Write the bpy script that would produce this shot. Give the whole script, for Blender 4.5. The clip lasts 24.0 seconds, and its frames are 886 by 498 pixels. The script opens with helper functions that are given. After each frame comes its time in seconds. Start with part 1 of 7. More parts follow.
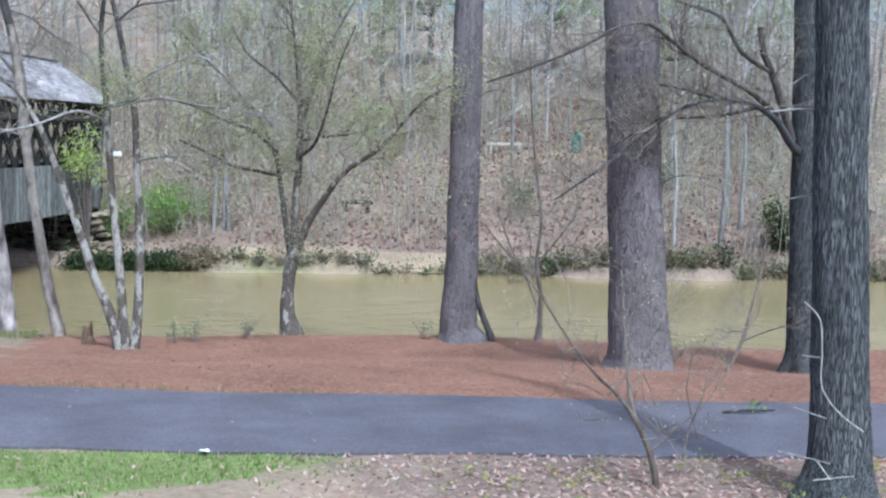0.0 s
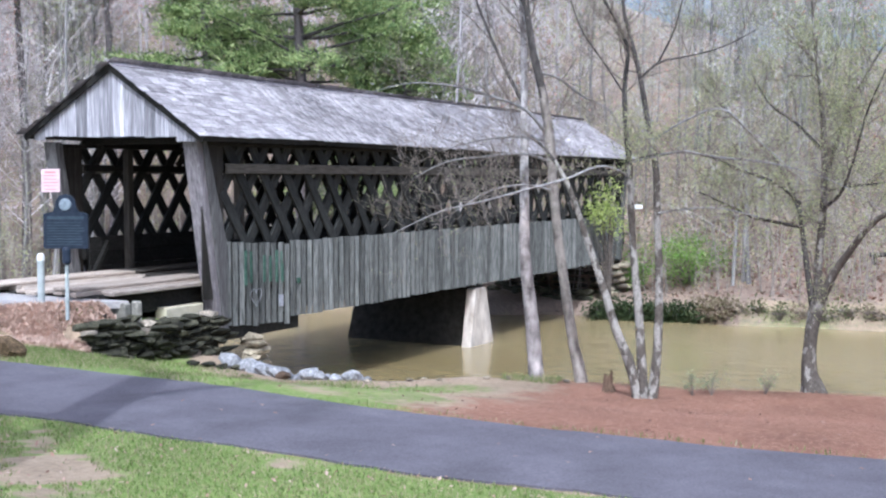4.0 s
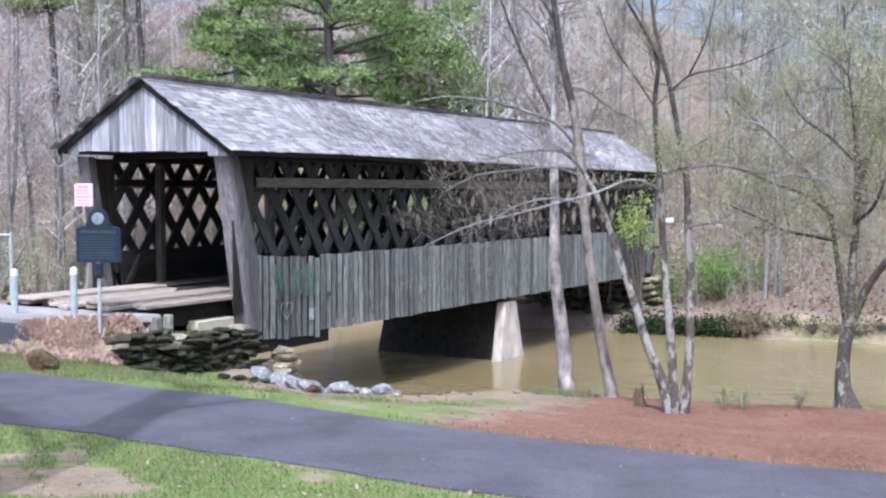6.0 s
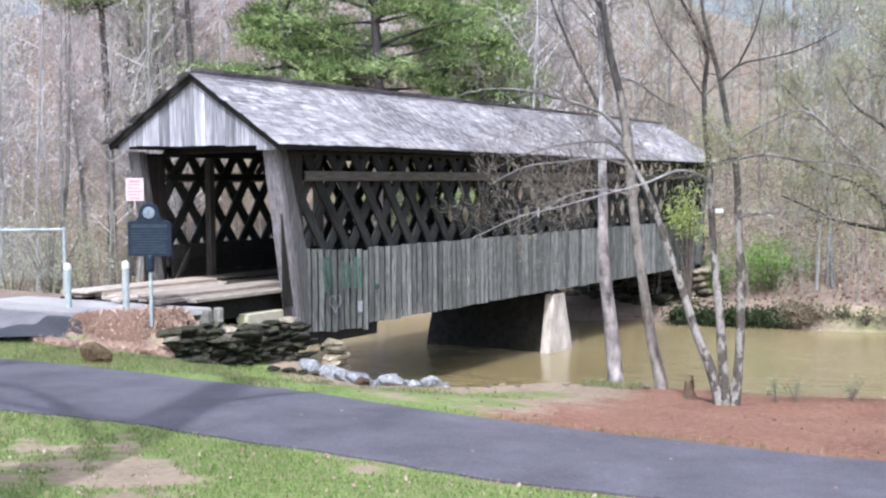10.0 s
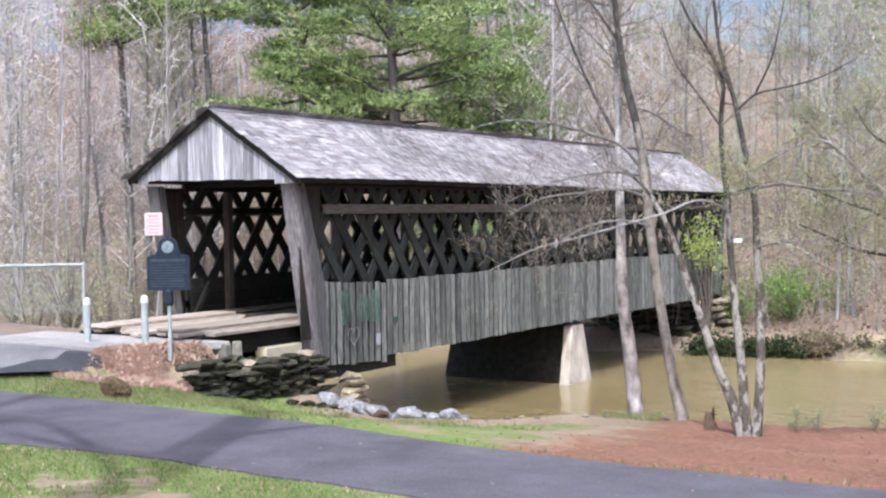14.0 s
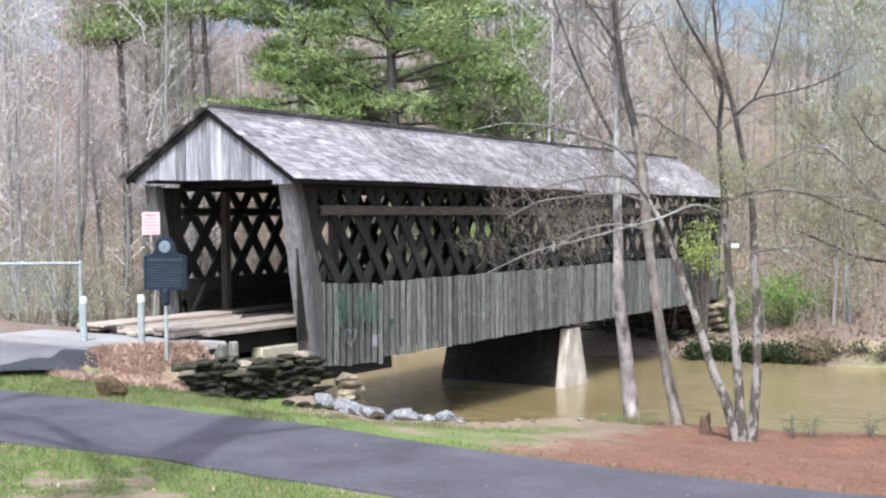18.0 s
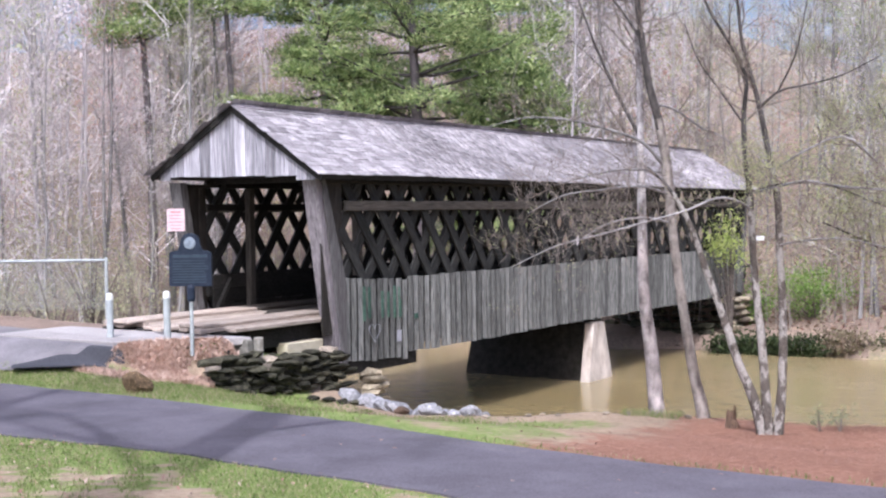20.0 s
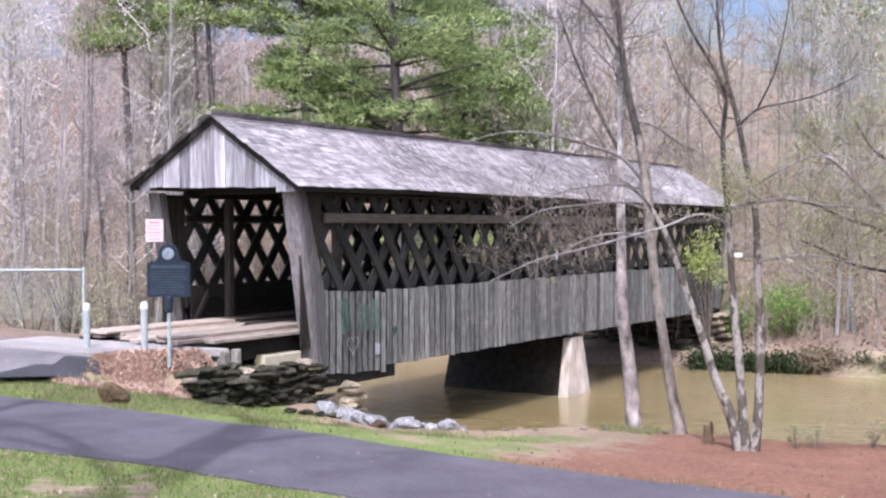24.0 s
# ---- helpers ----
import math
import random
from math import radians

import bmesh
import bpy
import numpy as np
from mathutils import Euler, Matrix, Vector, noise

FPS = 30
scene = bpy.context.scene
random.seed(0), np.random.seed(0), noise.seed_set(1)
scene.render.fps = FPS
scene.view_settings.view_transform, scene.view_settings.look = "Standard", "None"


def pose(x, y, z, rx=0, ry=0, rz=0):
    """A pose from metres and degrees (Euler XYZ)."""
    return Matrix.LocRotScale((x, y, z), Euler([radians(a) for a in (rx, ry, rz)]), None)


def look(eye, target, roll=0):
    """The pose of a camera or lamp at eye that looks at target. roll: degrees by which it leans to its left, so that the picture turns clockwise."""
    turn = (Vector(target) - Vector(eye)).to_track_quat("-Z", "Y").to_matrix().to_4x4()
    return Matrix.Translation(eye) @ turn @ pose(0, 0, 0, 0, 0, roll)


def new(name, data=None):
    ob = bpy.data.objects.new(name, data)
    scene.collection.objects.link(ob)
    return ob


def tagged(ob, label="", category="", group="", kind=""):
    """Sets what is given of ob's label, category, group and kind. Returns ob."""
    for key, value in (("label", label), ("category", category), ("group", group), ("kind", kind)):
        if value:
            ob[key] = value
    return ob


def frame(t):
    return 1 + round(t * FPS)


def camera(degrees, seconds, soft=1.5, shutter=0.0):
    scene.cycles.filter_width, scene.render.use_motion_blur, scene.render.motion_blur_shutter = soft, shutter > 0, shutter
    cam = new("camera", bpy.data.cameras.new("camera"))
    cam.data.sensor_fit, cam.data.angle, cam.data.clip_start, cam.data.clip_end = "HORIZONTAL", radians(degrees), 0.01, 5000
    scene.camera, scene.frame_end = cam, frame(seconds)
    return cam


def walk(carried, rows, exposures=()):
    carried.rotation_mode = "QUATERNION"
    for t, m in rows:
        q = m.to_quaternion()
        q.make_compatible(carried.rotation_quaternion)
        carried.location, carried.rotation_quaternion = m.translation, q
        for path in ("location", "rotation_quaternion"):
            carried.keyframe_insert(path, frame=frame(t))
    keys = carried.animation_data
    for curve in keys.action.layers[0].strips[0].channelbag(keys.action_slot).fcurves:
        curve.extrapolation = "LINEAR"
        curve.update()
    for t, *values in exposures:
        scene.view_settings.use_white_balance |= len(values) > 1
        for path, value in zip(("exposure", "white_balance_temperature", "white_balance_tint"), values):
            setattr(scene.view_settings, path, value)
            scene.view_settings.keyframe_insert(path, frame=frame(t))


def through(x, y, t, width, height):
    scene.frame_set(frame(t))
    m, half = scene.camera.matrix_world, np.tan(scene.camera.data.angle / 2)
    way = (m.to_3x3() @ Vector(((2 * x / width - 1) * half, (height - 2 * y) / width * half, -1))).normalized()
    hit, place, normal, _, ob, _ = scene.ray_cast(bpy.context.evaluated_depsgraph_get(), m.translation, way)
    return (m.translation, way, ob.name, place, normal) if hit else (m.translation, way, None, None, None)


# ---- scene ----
# ---- camera ----
cam = camera(40.2, 24.0, soft=2.3)
PATH = [
    (0.0, look((0.0, 0.0, 1.85), (0.573, 9.937, 0.887), 1.35)),
    (0.5, look((0.0, 0.0, 1.85), (-0.002, 9.950, 0.853), 1.05)),
    (1.0, look((0.0, 0.0, 1.85), (-0.717, 9.937, 0.986), 1.34)),
    (1.5, look((0.0, 0.0, 1.85), (-1.402, 9.871, 1.079), 0.23)),
    (2.0, look((0.0, 0.0, 1.85), (-1.916, 9.784, 1.079), 0.27)),
    (2.5, look((0.0, 0.0, 1.85), (-2.584, 9.626, 1.040), 0.29)),
    (3.0, look((0.0, 0.0, 1.85), (-2.987, 9.517, 1.142), -0.34)),
    (3.5, look((0.0, 0.0, 1.85), (-3.374, 9.393, 1.225), -0.29)),
    (5.5, look((0.0, 0.0, 1.85), (-3.745, 9.258, 1.333), 0.26)),
    (6.0, look((0.0, 0.0, 1.85), (-3.808, 9.235, 1.375), -0.03)),
    (6.5, look((0.0, 0.0, 1.85), (-3.820, 9.225, 1.297), 0.16)),
    (7.0, look((0.0, 0.0, 1.85), (-3.889, 9.197, 1.320), -0.01)),
    (7.5, look((0.0, 0.0, 1.85), (-3.946, 9.175, 1.347), 0.18)),
    (8.0, look((0.0, 0.0, 1.85), (-3.993, 9.152, 1.315), 0.08)),
    (8.5, look((0.0, 0.0, 1.85), (-4.018, 9.142, 1.323), 0.01)),
    (9.0, look((0.0, 0.0, 1.85), (-4.081, 9.109, 1.244), -0.03)),
    (9.5, look((0.0, 0.0, 1.85), (-4.132, 9.090, 1.301), -0.05)),
    (10.0, look((0.0, 0.0, 1.85), (-4.169, 9.074, 1.313), -0.44)),
    (10.5, look((0.0, 0.0, 1.85), (-4.164, 9.080, 1.385), -0.29)),
    (12.5, look((0.0, 0.0, 1.85), (-4.207, 9.062, 1.434), -0.76)),
    (13.0, look((0.0, 0.0, 1.85), (-4.304, 9.017, 1.451), -0.77)),
    (13.5, look((0.0, 0.0, 1.85), (-4.310, 9.016, 1.489), -0.53)),
    (14.0, look((0.0, 0.0, 1.85), (-4.304, 9.022, 1.579), -0.91)),
    (14.5, look((0.0, 0.0, 1.85), (-4.304, 9.022, 1.561), -0.90)),
    (15.0, look((0.0, 0.0, 1.85), (-4.280, 9.033, 1.558), -0.91)),
    (15.5, look((0.0, 0.0, 1.85), (-4.271, 9.036, 1.532), -0.86)),
    (16.0, look((0.0, 0.0, 1.85), (-4.249, 9.047, 1.539), -0.69)),
    (16.5, look((0.0, 0.0, 1.85), (-4.267, 9.039, 1.563), -0.71)),
    (17.0, look((0.0, 0.0, 1.85), (-4.210, 9.064, 1.500), -0.50)),
    (17.5, look((0.0, 0.0, 1.85), (-4.292, 9.027, 1.552), -0.55)),
    (18.0, look((0.0, 0.0, 1.85), (-4.284, 9.032, 1.597), -0.36)),
    (18.5, look((0.0, 0.0, 1.85), (-4.394, 8.977, 1.538), -1.04)),
    (20.5, look((0.0, 0.0, 1.85), (-4.468, 8.942, 1.572), -0.70)),
    (21.0, look((0.0, 0.0, 1.85), (-4.409, 8.972, 1.592), -0.45)),
    (21.5, look((0.0, 0.0, 1.85), (-4.406, 8.971, 1.541), -0.45)),
    (22.0, look((0.0, 0.0, 1.85), (-4.402, 8.974, 1.560), -0.53)),
    (22.5, look((0.0, 0.0, 1.85), (-4.398, 8.977, 1.589), -0.62)),
    (23.0, look((0.0, 0.0, 1.85), (-4.392, 8.980, 1.609), -0.70)),
    (23.5, look((0.0, 0.0, 1.85), (-4.382, 8.985, 1.598), -0.66)),
    (24.0, look((0.0, 0.0, 1.85), (-4.308, 9.022, 1.665), -0.13)),
]
walk(cam, PATH, [(0.0, 0.47, 4870, -1), (1.0, 0.46, 5100, 1), (2.0, 0.54, 5050, 1), (3.0, 0.64, 5070, 2), (3.5, 0.62, 5090, 4), (6.0, 0.58, 5130, 8), (7.0, 0.56, 5130, 8), (9.0, 0.58, 5270, 11), (10.0, 0.68, 5310, 6), (10.5, 0.68, 5350, 7), (13.0, 0.67, 5520, 8), (14.0, 0.65, 5550, 7), (15.0, 0.65, 5520, 10), (15.6, 0.58, 5570, 14), (17.3, 0.6, 5570, 15), (18.0, 0.62, 5520, 3), (18.7, 0.6, 5550, 8), (20.5, 0.62, 5550, 15), (24.0, 0.64, 5570, 16)])

# ---- world, sun ----
world = bpy.data.worlds.new("sky")
scene.world = world
world.use_nodes = True
wn = world.node_tree
sky = wn.nodes.new("ShaderNodeTexSky")
sky.sky_type = "NISHITA"
sky.sun_disc = False
sky.sun_elevation = radians(54)
sky.sun_rotation = radians(162)
sky.air_density, sky.dust_density, sky.ozone_density = 0.8, 6.0, 0.4
wn.nodes["Background"].inputs["Strength"].default_value = 0.16
wn.links.new(sky.outputs[0], wn.nodes["Background"].inputs["Color"])
sun = new("sun", bpy.data.lights.new("sun", "SUN"))
sun.data.energy, sun.data.angle, sun.data.color = 2.1, radians(0.7), (1.0, 0.95, 0.88)
sun.matrix_world = look((17, -54, 82), (0, 0, 0))


# ---- materials ----
def nodes_of(name):
    m = bpy.data.materials.new(name)
    m.use_nodes = True
    nt = m.node_tree
    return m, nt, nt.nodes["Principled BSDF"]


def add(nt, kind, **values):
    n = nt.nodes.new(kind)
    for k, v in values.items():
        n.inputs[k].default_value = v
    return n


def ramp(nt, fac, stops):
    r = nt.nodes.new("ShaderNodeValToRGB")
    el = r.color_ramp.elements
    while len(el) < len(stops):
        el.new(0.5)
    for e, (p, c) in zip(el, stops):
        e.position, e.color = p, (*c, 1)
    nt.links.new(fac, r.inputs["Fac"])
    return r.outputs["Color"]


def mixed(nt, fac, a, b, mode="MIX"):
    m = nt.nodes.new("ShaderNodeMix")
    m.data_type, m.blend_type = "RGBA", mode
    for sock, v in ((m.inputs["Factor"], fac), (m.inputs["A"], a), (m.inputs["B"], b)):
        if isinstance(v, bpy.types.NodeSocket):
            nt.links.new(v, sock)
        elif isinstance(v, tuple):
            sock.default_value = (*v, 1)
        else:
            sock.default_value = v
    return m.outputs["Result"]


def place_vec(nt, scale=(1, 1, 1), shift=True):
    """Object coordinates, scaled, and shifted by a random step for every object."""
    tc = nt.nodes.new("ShaderNodeTexCoord")
    mp = nt.nodes.new("ShaderNodeMapping")
    mp.inputs["Scale"].default_value = scale
    if shift:
        oi = nt.nodes.new("ShaderNodeObjectInfo")
        mul = nt.nodes.new("ShaderNodeVectorMath")
        mul.operation = "SCALE"
        mul.inputs[0].default_value = (37.0, 53.0, 71.0)
        nt.links.new(oi.outputs["Random"], mul.inputs["Scale"])
        sm = nt.nodes.new("ShaderNodeVectorMath")
        nt.links.new(tc.outputs["Object"], sm.inputs[0])
        nt.links.new(mul.outputs[0], sm.inputs[1])
        nt.links.new(sm.outputs[0], mp.inputs["Vector"])
    else:
        nt.links.new(tc.outputs["Object"], mp.inputs["Vector"])
    return mp.outputs["Vector"]


def noise_of(nt, vec, scale, detail=6.0, rough=0.6):
    n = add(nt, "ShaderNodeTexNoise", Scale=scale, Detail=detail, Roughness=rough)
    nt.links.new(vec, n.inputs["Vector"])
    return n.outputs["Fac"]


def bump(nt, bsdf, height, strength, distance):
    b = add(nt, "ShaderNodeBump", Strength=strength, Distance=distance)
    nt.links.new(height, b.inputs["Height"])
    nt.links.new(b.outputs[0], bsdf.inputs["Normal"])


def mottled(name, dark, light, scale=(1, 1, 1), fine=20.0, coarse=2.0, roughness=0.9, relief=0.4, depth=0.02, vary=0.25, shift=True, islands=0.0):
    """A surface with two scales of variation and a slight change from piece to piece."""
    m, nt, bsdf = nodes_of(name)
    vec = place_vec(nt, scale, shift)
    a, b = noise_of(nt, vec, fine), noise_of(nt, vec, coarse, 4.0)
    mid = tuple((p + q) / 2 for p, q in zip(dark, light))
    col = ramp(nt, a, [(0.3, dark), (0.5, mid), (0.72, light)])
    soft = ramp(nt, b, [(0.3, (1 - vary,) * 3), (0.7, (1 + vary,) * 3)])
    col = mixed(nt, 1.0, col, soft, "MULTIPLY")
    oi = nt.nodes.new("ShaderNodeObjectInfo")
    col = mixed(nt, 1.0, col, ramp(nt, oi.outputs["Random"], [(0.0, (1 - vary,) * 3), (1.0, (1 + vary,) * 3)]), "MULTIPLY")
    if islands:
        ge = nt.nodes.new("ShaderNodeNewGeometry")
        col = mixed(nt, 1.0, col, ramp(nt, ge.outputs["Random Per Island"], [(0.0, (1 - islands,) * 3), (1.0, (1 + islands,) * 3)]), "MULTIPLY")
    nt.links.new(col, bsdf.inputs["Base Color"])
    bsdf.inputs["Roughness"].default_value = roughness
    bsdf.inputs["Specular IOR Level"].default_value = 0.25
    bump(nt, bsdf, a, relief, depth)
    return m


def leafy(name, colours, through=0.3):
    """Small leaves or buds, each island with a colour of its own."""
    m, nt, bsdf = nodes_of(name)
    ge = nt.nodes.new("ShaderNodeNewGeometry")
    step = 1.0 / max(1, len(colours) - 1)
    nt.links.new(ramp(nt, ge.outputs["Random Per Island"], [(i * step, c) for i, c in enumerate(colours)]), bsdf.inputs["Base Color"])
    bsdf.inputs["Roughness"].default_value = 0.7
    bsdf.inputs["Specular IOR Level"].default_value = 0.2
    # thin leaves let some light through
    tr = nt.nodes.new("ShaderNodeBsdfTranslucent")
    mx = nt.nodes.new("ShaderNodeMixShader")
    mx.inputs[0].default_value = through
    nt.links.new(bsdf.inputs["Base Color"].links[0].from_socket, tr.inputs["Color"])
    nt.links.new(bsdf.outputs[0], mx.inputs[1])
    nt.links.new(tr.outputs[0], mx.inputs[2])
    nt.links.new(mx.outputs[0], nt.nodes["Material Output"].inputs["Surface"])
    return m


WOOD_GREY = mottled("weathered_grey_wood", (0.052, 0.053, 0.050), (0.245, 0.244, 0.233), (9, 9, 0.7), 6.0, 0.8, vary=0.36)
WOOD_PALE = mottled("pale_silvered_wood", (0.16, 0.153, 0.175), (0.52, 0.50, 0.545), (9, 9, 0.5), 5.0, 0.9, vary=0.45)
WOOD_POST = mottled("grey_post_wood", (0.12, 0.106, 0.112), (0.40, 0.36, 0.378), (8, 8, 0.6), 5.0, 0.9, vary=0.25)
# lattice wood, darkened in the colour for the shade under the eaves
WOOD_LATTICE = mottled("shaded_lattice_wood", (0.011, 0.0112, 0.011), (0.052, 0.051, 0.048), (6, 6, 0.8), 5.0, 0.8, vary=0.25)
# near black, so that the shade under roof and deck lies in the colour
WOOD_SHADED = mottled("shade_dark_timber", (0.007, 0.007, 0.0065), (0.030, 0.027, 0.024), (5, 5, 5), 5.0, 0.8, vary=0.2)
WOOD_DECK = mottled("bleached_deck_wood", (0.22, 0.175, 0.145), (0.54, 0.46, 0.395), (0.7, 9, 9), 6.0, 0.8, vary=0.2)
WOOD_FLOOR = mottled("unlit_floor_wood", (0.025, 0.021, 0.018), (0.10, 0.085, 0.072), (0.7, 9, 9), 6.0, 0.8, vary=0.2)
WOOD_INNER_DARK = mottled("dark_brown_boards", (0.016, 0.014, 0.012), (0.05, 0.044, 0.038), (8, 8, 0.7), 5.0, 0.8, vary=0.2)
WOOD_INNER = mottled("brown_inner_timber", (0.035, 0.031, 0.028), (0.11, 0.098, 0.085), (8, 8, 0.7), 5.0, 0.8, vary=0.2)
WOOD_BEAM = mottled("brown_beam_wood", (0.05, 0.044, 0.038), (0.15, 0.132, 0.112), (0.7, 8, 8), 5.0, 0.8, vary=0.15)
SHINGLE = mottled("grey_wood_shingle", (0.165, 0.15, 0.156), (0.43, 0.396, 0.412), (3, 3, 3), 9.0, 0.22, vary=0.36, islands=0.30)
CONCRETE = mottled("pale_concrete", (0.42, 0.39, 0.35), (0.62, 0.59, 0.55), (1, 1, 1), 18.0, 1.2, vary=0.12, relief=0.2)
CONCRETE_DARK = mottled("stained_concrete", (0.16, 0.15, 0.13), (0.36, 0.34, 0.30), (1, 1, 1), 9.0, 0.9, vary=0.2, relief=0.3)
STONE = mottled("field_stone", (0.12, 0.10, 0.08), (0.40, 0.34, 0.27), (1, 1, 1), 9.0, 2.0, vary=0.45, relief=0.7)
STUMP_WOOD = mottled("rotten_brown_wood", (0.05, 0.032, 0.022), (0.20, 0.135, 0.095), (6, 6, 1), 5.0, 1.0, vary=0.2, relief=0.8)
STONE_PALE = mottled("pale_riprap_stone", (0.17, 0.17, 0.18), (0.40, 0.39, 0.405), (1, 1, 1), 5.0, 2.0, vary=0.4, relief=0.3)
ASPHALT = mottled("worn_asphalt", (0.09, 0.082, 0.096), (0.151, 0.137, 0.160), (1, 1, 1), 45.0, 1.3, roughness=0.85, vary=0.24, relief=0.35, depth=0.006)
BARK_WHITE = mottled("whitish_bark", (0.13, 0.115, 0.114), (0.74, 0.69, 0.69), (1, 1, 0.6), 7.0, 1.6, vary=0.25, relief=0.3)
BARK_BROWN = mottled("brown_shrub_bark", (0.075, 0.06, 0.05), (0.23, 0.19, 0.165), (3, 3, 1), 6.0, 0.9, vary=0.25, relief=0.5)
BARK_DARK = mottled("dark_limb_bark", (0.028, 0.025, 0.024), (0.125, 0.112, 0.105), (3, 3, 1), 5.0, 0.9, vary=0.25, relief=0.5)
# the woods' brightness is put into the colours: paler copies west, dimmer east
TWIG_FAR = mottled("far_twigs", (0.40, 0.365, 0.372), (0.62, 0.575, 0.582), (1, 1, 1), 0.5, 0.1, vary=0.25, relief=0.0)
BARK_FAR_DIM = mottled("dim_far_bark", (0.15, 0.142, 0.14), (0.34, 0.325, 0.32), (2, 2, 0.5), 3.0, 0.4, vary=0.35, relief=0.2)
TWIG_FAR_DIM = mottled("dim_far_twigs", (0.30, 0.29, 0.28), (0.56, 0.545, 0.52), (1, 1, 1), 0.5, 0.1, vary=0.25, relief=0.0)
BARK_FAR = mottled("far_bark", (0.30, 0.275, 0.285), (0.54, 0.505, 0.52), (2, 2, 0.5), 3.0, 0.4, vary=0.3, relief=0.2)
TWIG = mottled("twig_bark", (0.11, 0.09, 0.08), (0.28, 0.24, 0.21), (3, 3, 3), 4.0, 0.6, vary=0.2, relief=0.1)
STEEL = mottled("galvanised_steel", (0.30, 0.33, 0.34), (0.48, 0.51, 0.52), (1, 1, 1), 12.0, 2.0, roughness=0.5, vary=0.1, relief=0.1)
NEEDLES = leafy("pine_needles", [(0.11, 0.17, 0.075), (0.24, 0.33, 0.13), (0.40, 0.49, 0.20), (0.50, 0.55, 0.28)])
BUDS = leafy("spring_buds", [(0.34, 0.38, 0.18), (0.47, 0.50, 0.26), (0.43, 0.40, 0.25)], 0.45)
PIER_SHADE = mottled("shaded_pier_concrete", (0.012, 0.011, 0.009), (0.040, 0.036, 0.03), (1, 1, 1), 6.0, 0.9, vary=0.25, relief=0.3)
GREEN = leafy("fresh_green_leaves", [(0.13, 0.24, 0.05), (0.22, 0.36, 0.08), (0.32, 0.45, 0.13)])


def ground_material():
    m, nt, bsdf = nodes_of("park_ground")
    vec = place_vec(nt, (1, 1, 1), False)
    at = nt.nodes.new("ShaderNodeAttribute")
    at.attribute_name = "zone"
    sep = nt.nodes.new("ShaderNodeSeparateColor")
    nt.links.new(at.outputs["Color"], sep.inputs[0])
    fine, mid, big = noise_of(nt, vec, 14.0, 9.0, 0.8), noise_of(nt, vec, 7.0), noise_of(nt, vec, 0.9, 4.0)
    soil = ramp(nt, fine, [(0.3, (0.22, 0.16, 0.11)), (0.7, (0.46, 0.36, 0.265))])
    grass = ramp(nt, fine, [(0.3, (0.10, 0.15, 0.035)), (0.5, (0.19, 0.25, 0.07)), (0.72, (0.38, 0.34, 0.19))])
    straw = ramp(nt, fine, [(0.3, (0.150, 0.074, 0.050)), (0.52, (0.280, 0.150, 0.104)), (0.75, (0.42, 0.285, 0.215))])
    litter = ramp(nt, fine, [(0.28, (0.115, 0.087, 0.068)), (0.5, (0.245, 0.183, 0.147)), (0.75, (0.41, 0.325, 0.268))])
    col = soil
    for k, tint in enumerate((grass, straw, litter)):
        # the edge between two covers is ragged
        s = nt.nodes.new("ShaderNodeMath")
        s.operation = "ADD"
        nt.links.new(sep.outputs[k], s.inputs[0])
        j = nt.nodes.new("ShaderNodeMath")
        j.operation = "SUBTRACT"
        nt.links.new(mid, j.inputs[0])
        j.inputs[1].default_value = 0.5
        nt.links.new(j.outputs[0], s.inputs[1])
        edge = ramp(nt, s.outputs[0], [(0.38, (0, 0, 0)), (0.62, (1, 1, 1))])
        col = mixed(nt, edge, col, tint)
    col = mixed(nt, 1.0, col, ramp(nt, big, [(0.3, (0.8, 0.8, 0.8)), (0.7, (1.2, 1.2, 1.2))]), "MULTIPLY")
    nt.links.new(col, bsdf.inputs["Base Color"])
    bsdf.inputs["Roughness"].default_value = 0.95
    bsdf.inputs["Specular IOR Level"].default_value = 0.15
    bump(nt, bsdf, fine, 0.6, 0.03)
    return m


def water_material():
    m, nt, bsdf = nodes_of("muddy_water")
    vec = place_vec(nt, (1, 1, 1), False)
    big, rip = noise_of(nt, vec, 0.12, 3.0), noise_of(nt, vec, 1.6, 3.0)
    nt.links.new(ramp(nt, big, [(0.3, (0.245, 0.187, 0.085)), (0.7, (0.31, 0.247, 0.135))]), bsdf.inputs["Base Color"])
    bsdf.inputs["Roughness"].default_value = 0.2
    bump(nt, bsdf, rip, 0.22, 0.05)
    return m


GROUND, WATER = ground_material(), water_material()


# ---- mesh helpers ----
def mesh_object(name, verts, faces, material, parent=None, label="", smooth=False):
    me = bpy.data.meshes.new(name)
    me.from_pydata(verts if isinstance(verts, list) else verts.tolist(), [], faces if isinstance(faces, list) else faces.tolist())
    me.materials.append(material)
    if smooth:
        me.shade_smooth()
    ob = new(name, me)
    if parent:
        ob.parent = parent
    if label:
        ob["label"] = label
    return ob


def part(name, bm, material, parent, label=""):
    me = bpy.data.meshes.new(name)
    bmesh.ops.recalc_face_normals(bm, faces=bm.faces)
    bm.to_mesh(me)
    bm.free()
    me.materials.append(material)
    ob = new(name, me)
    ob.parent = parent
    if label:
        ob["label"] = label
    return ob


def shared(name, me, parent, m):
    """Another piece on a mesh that exists already."""
    ob = new(name, me)
    ob.parent = parent
    ob.matrix_local = m
    return ob


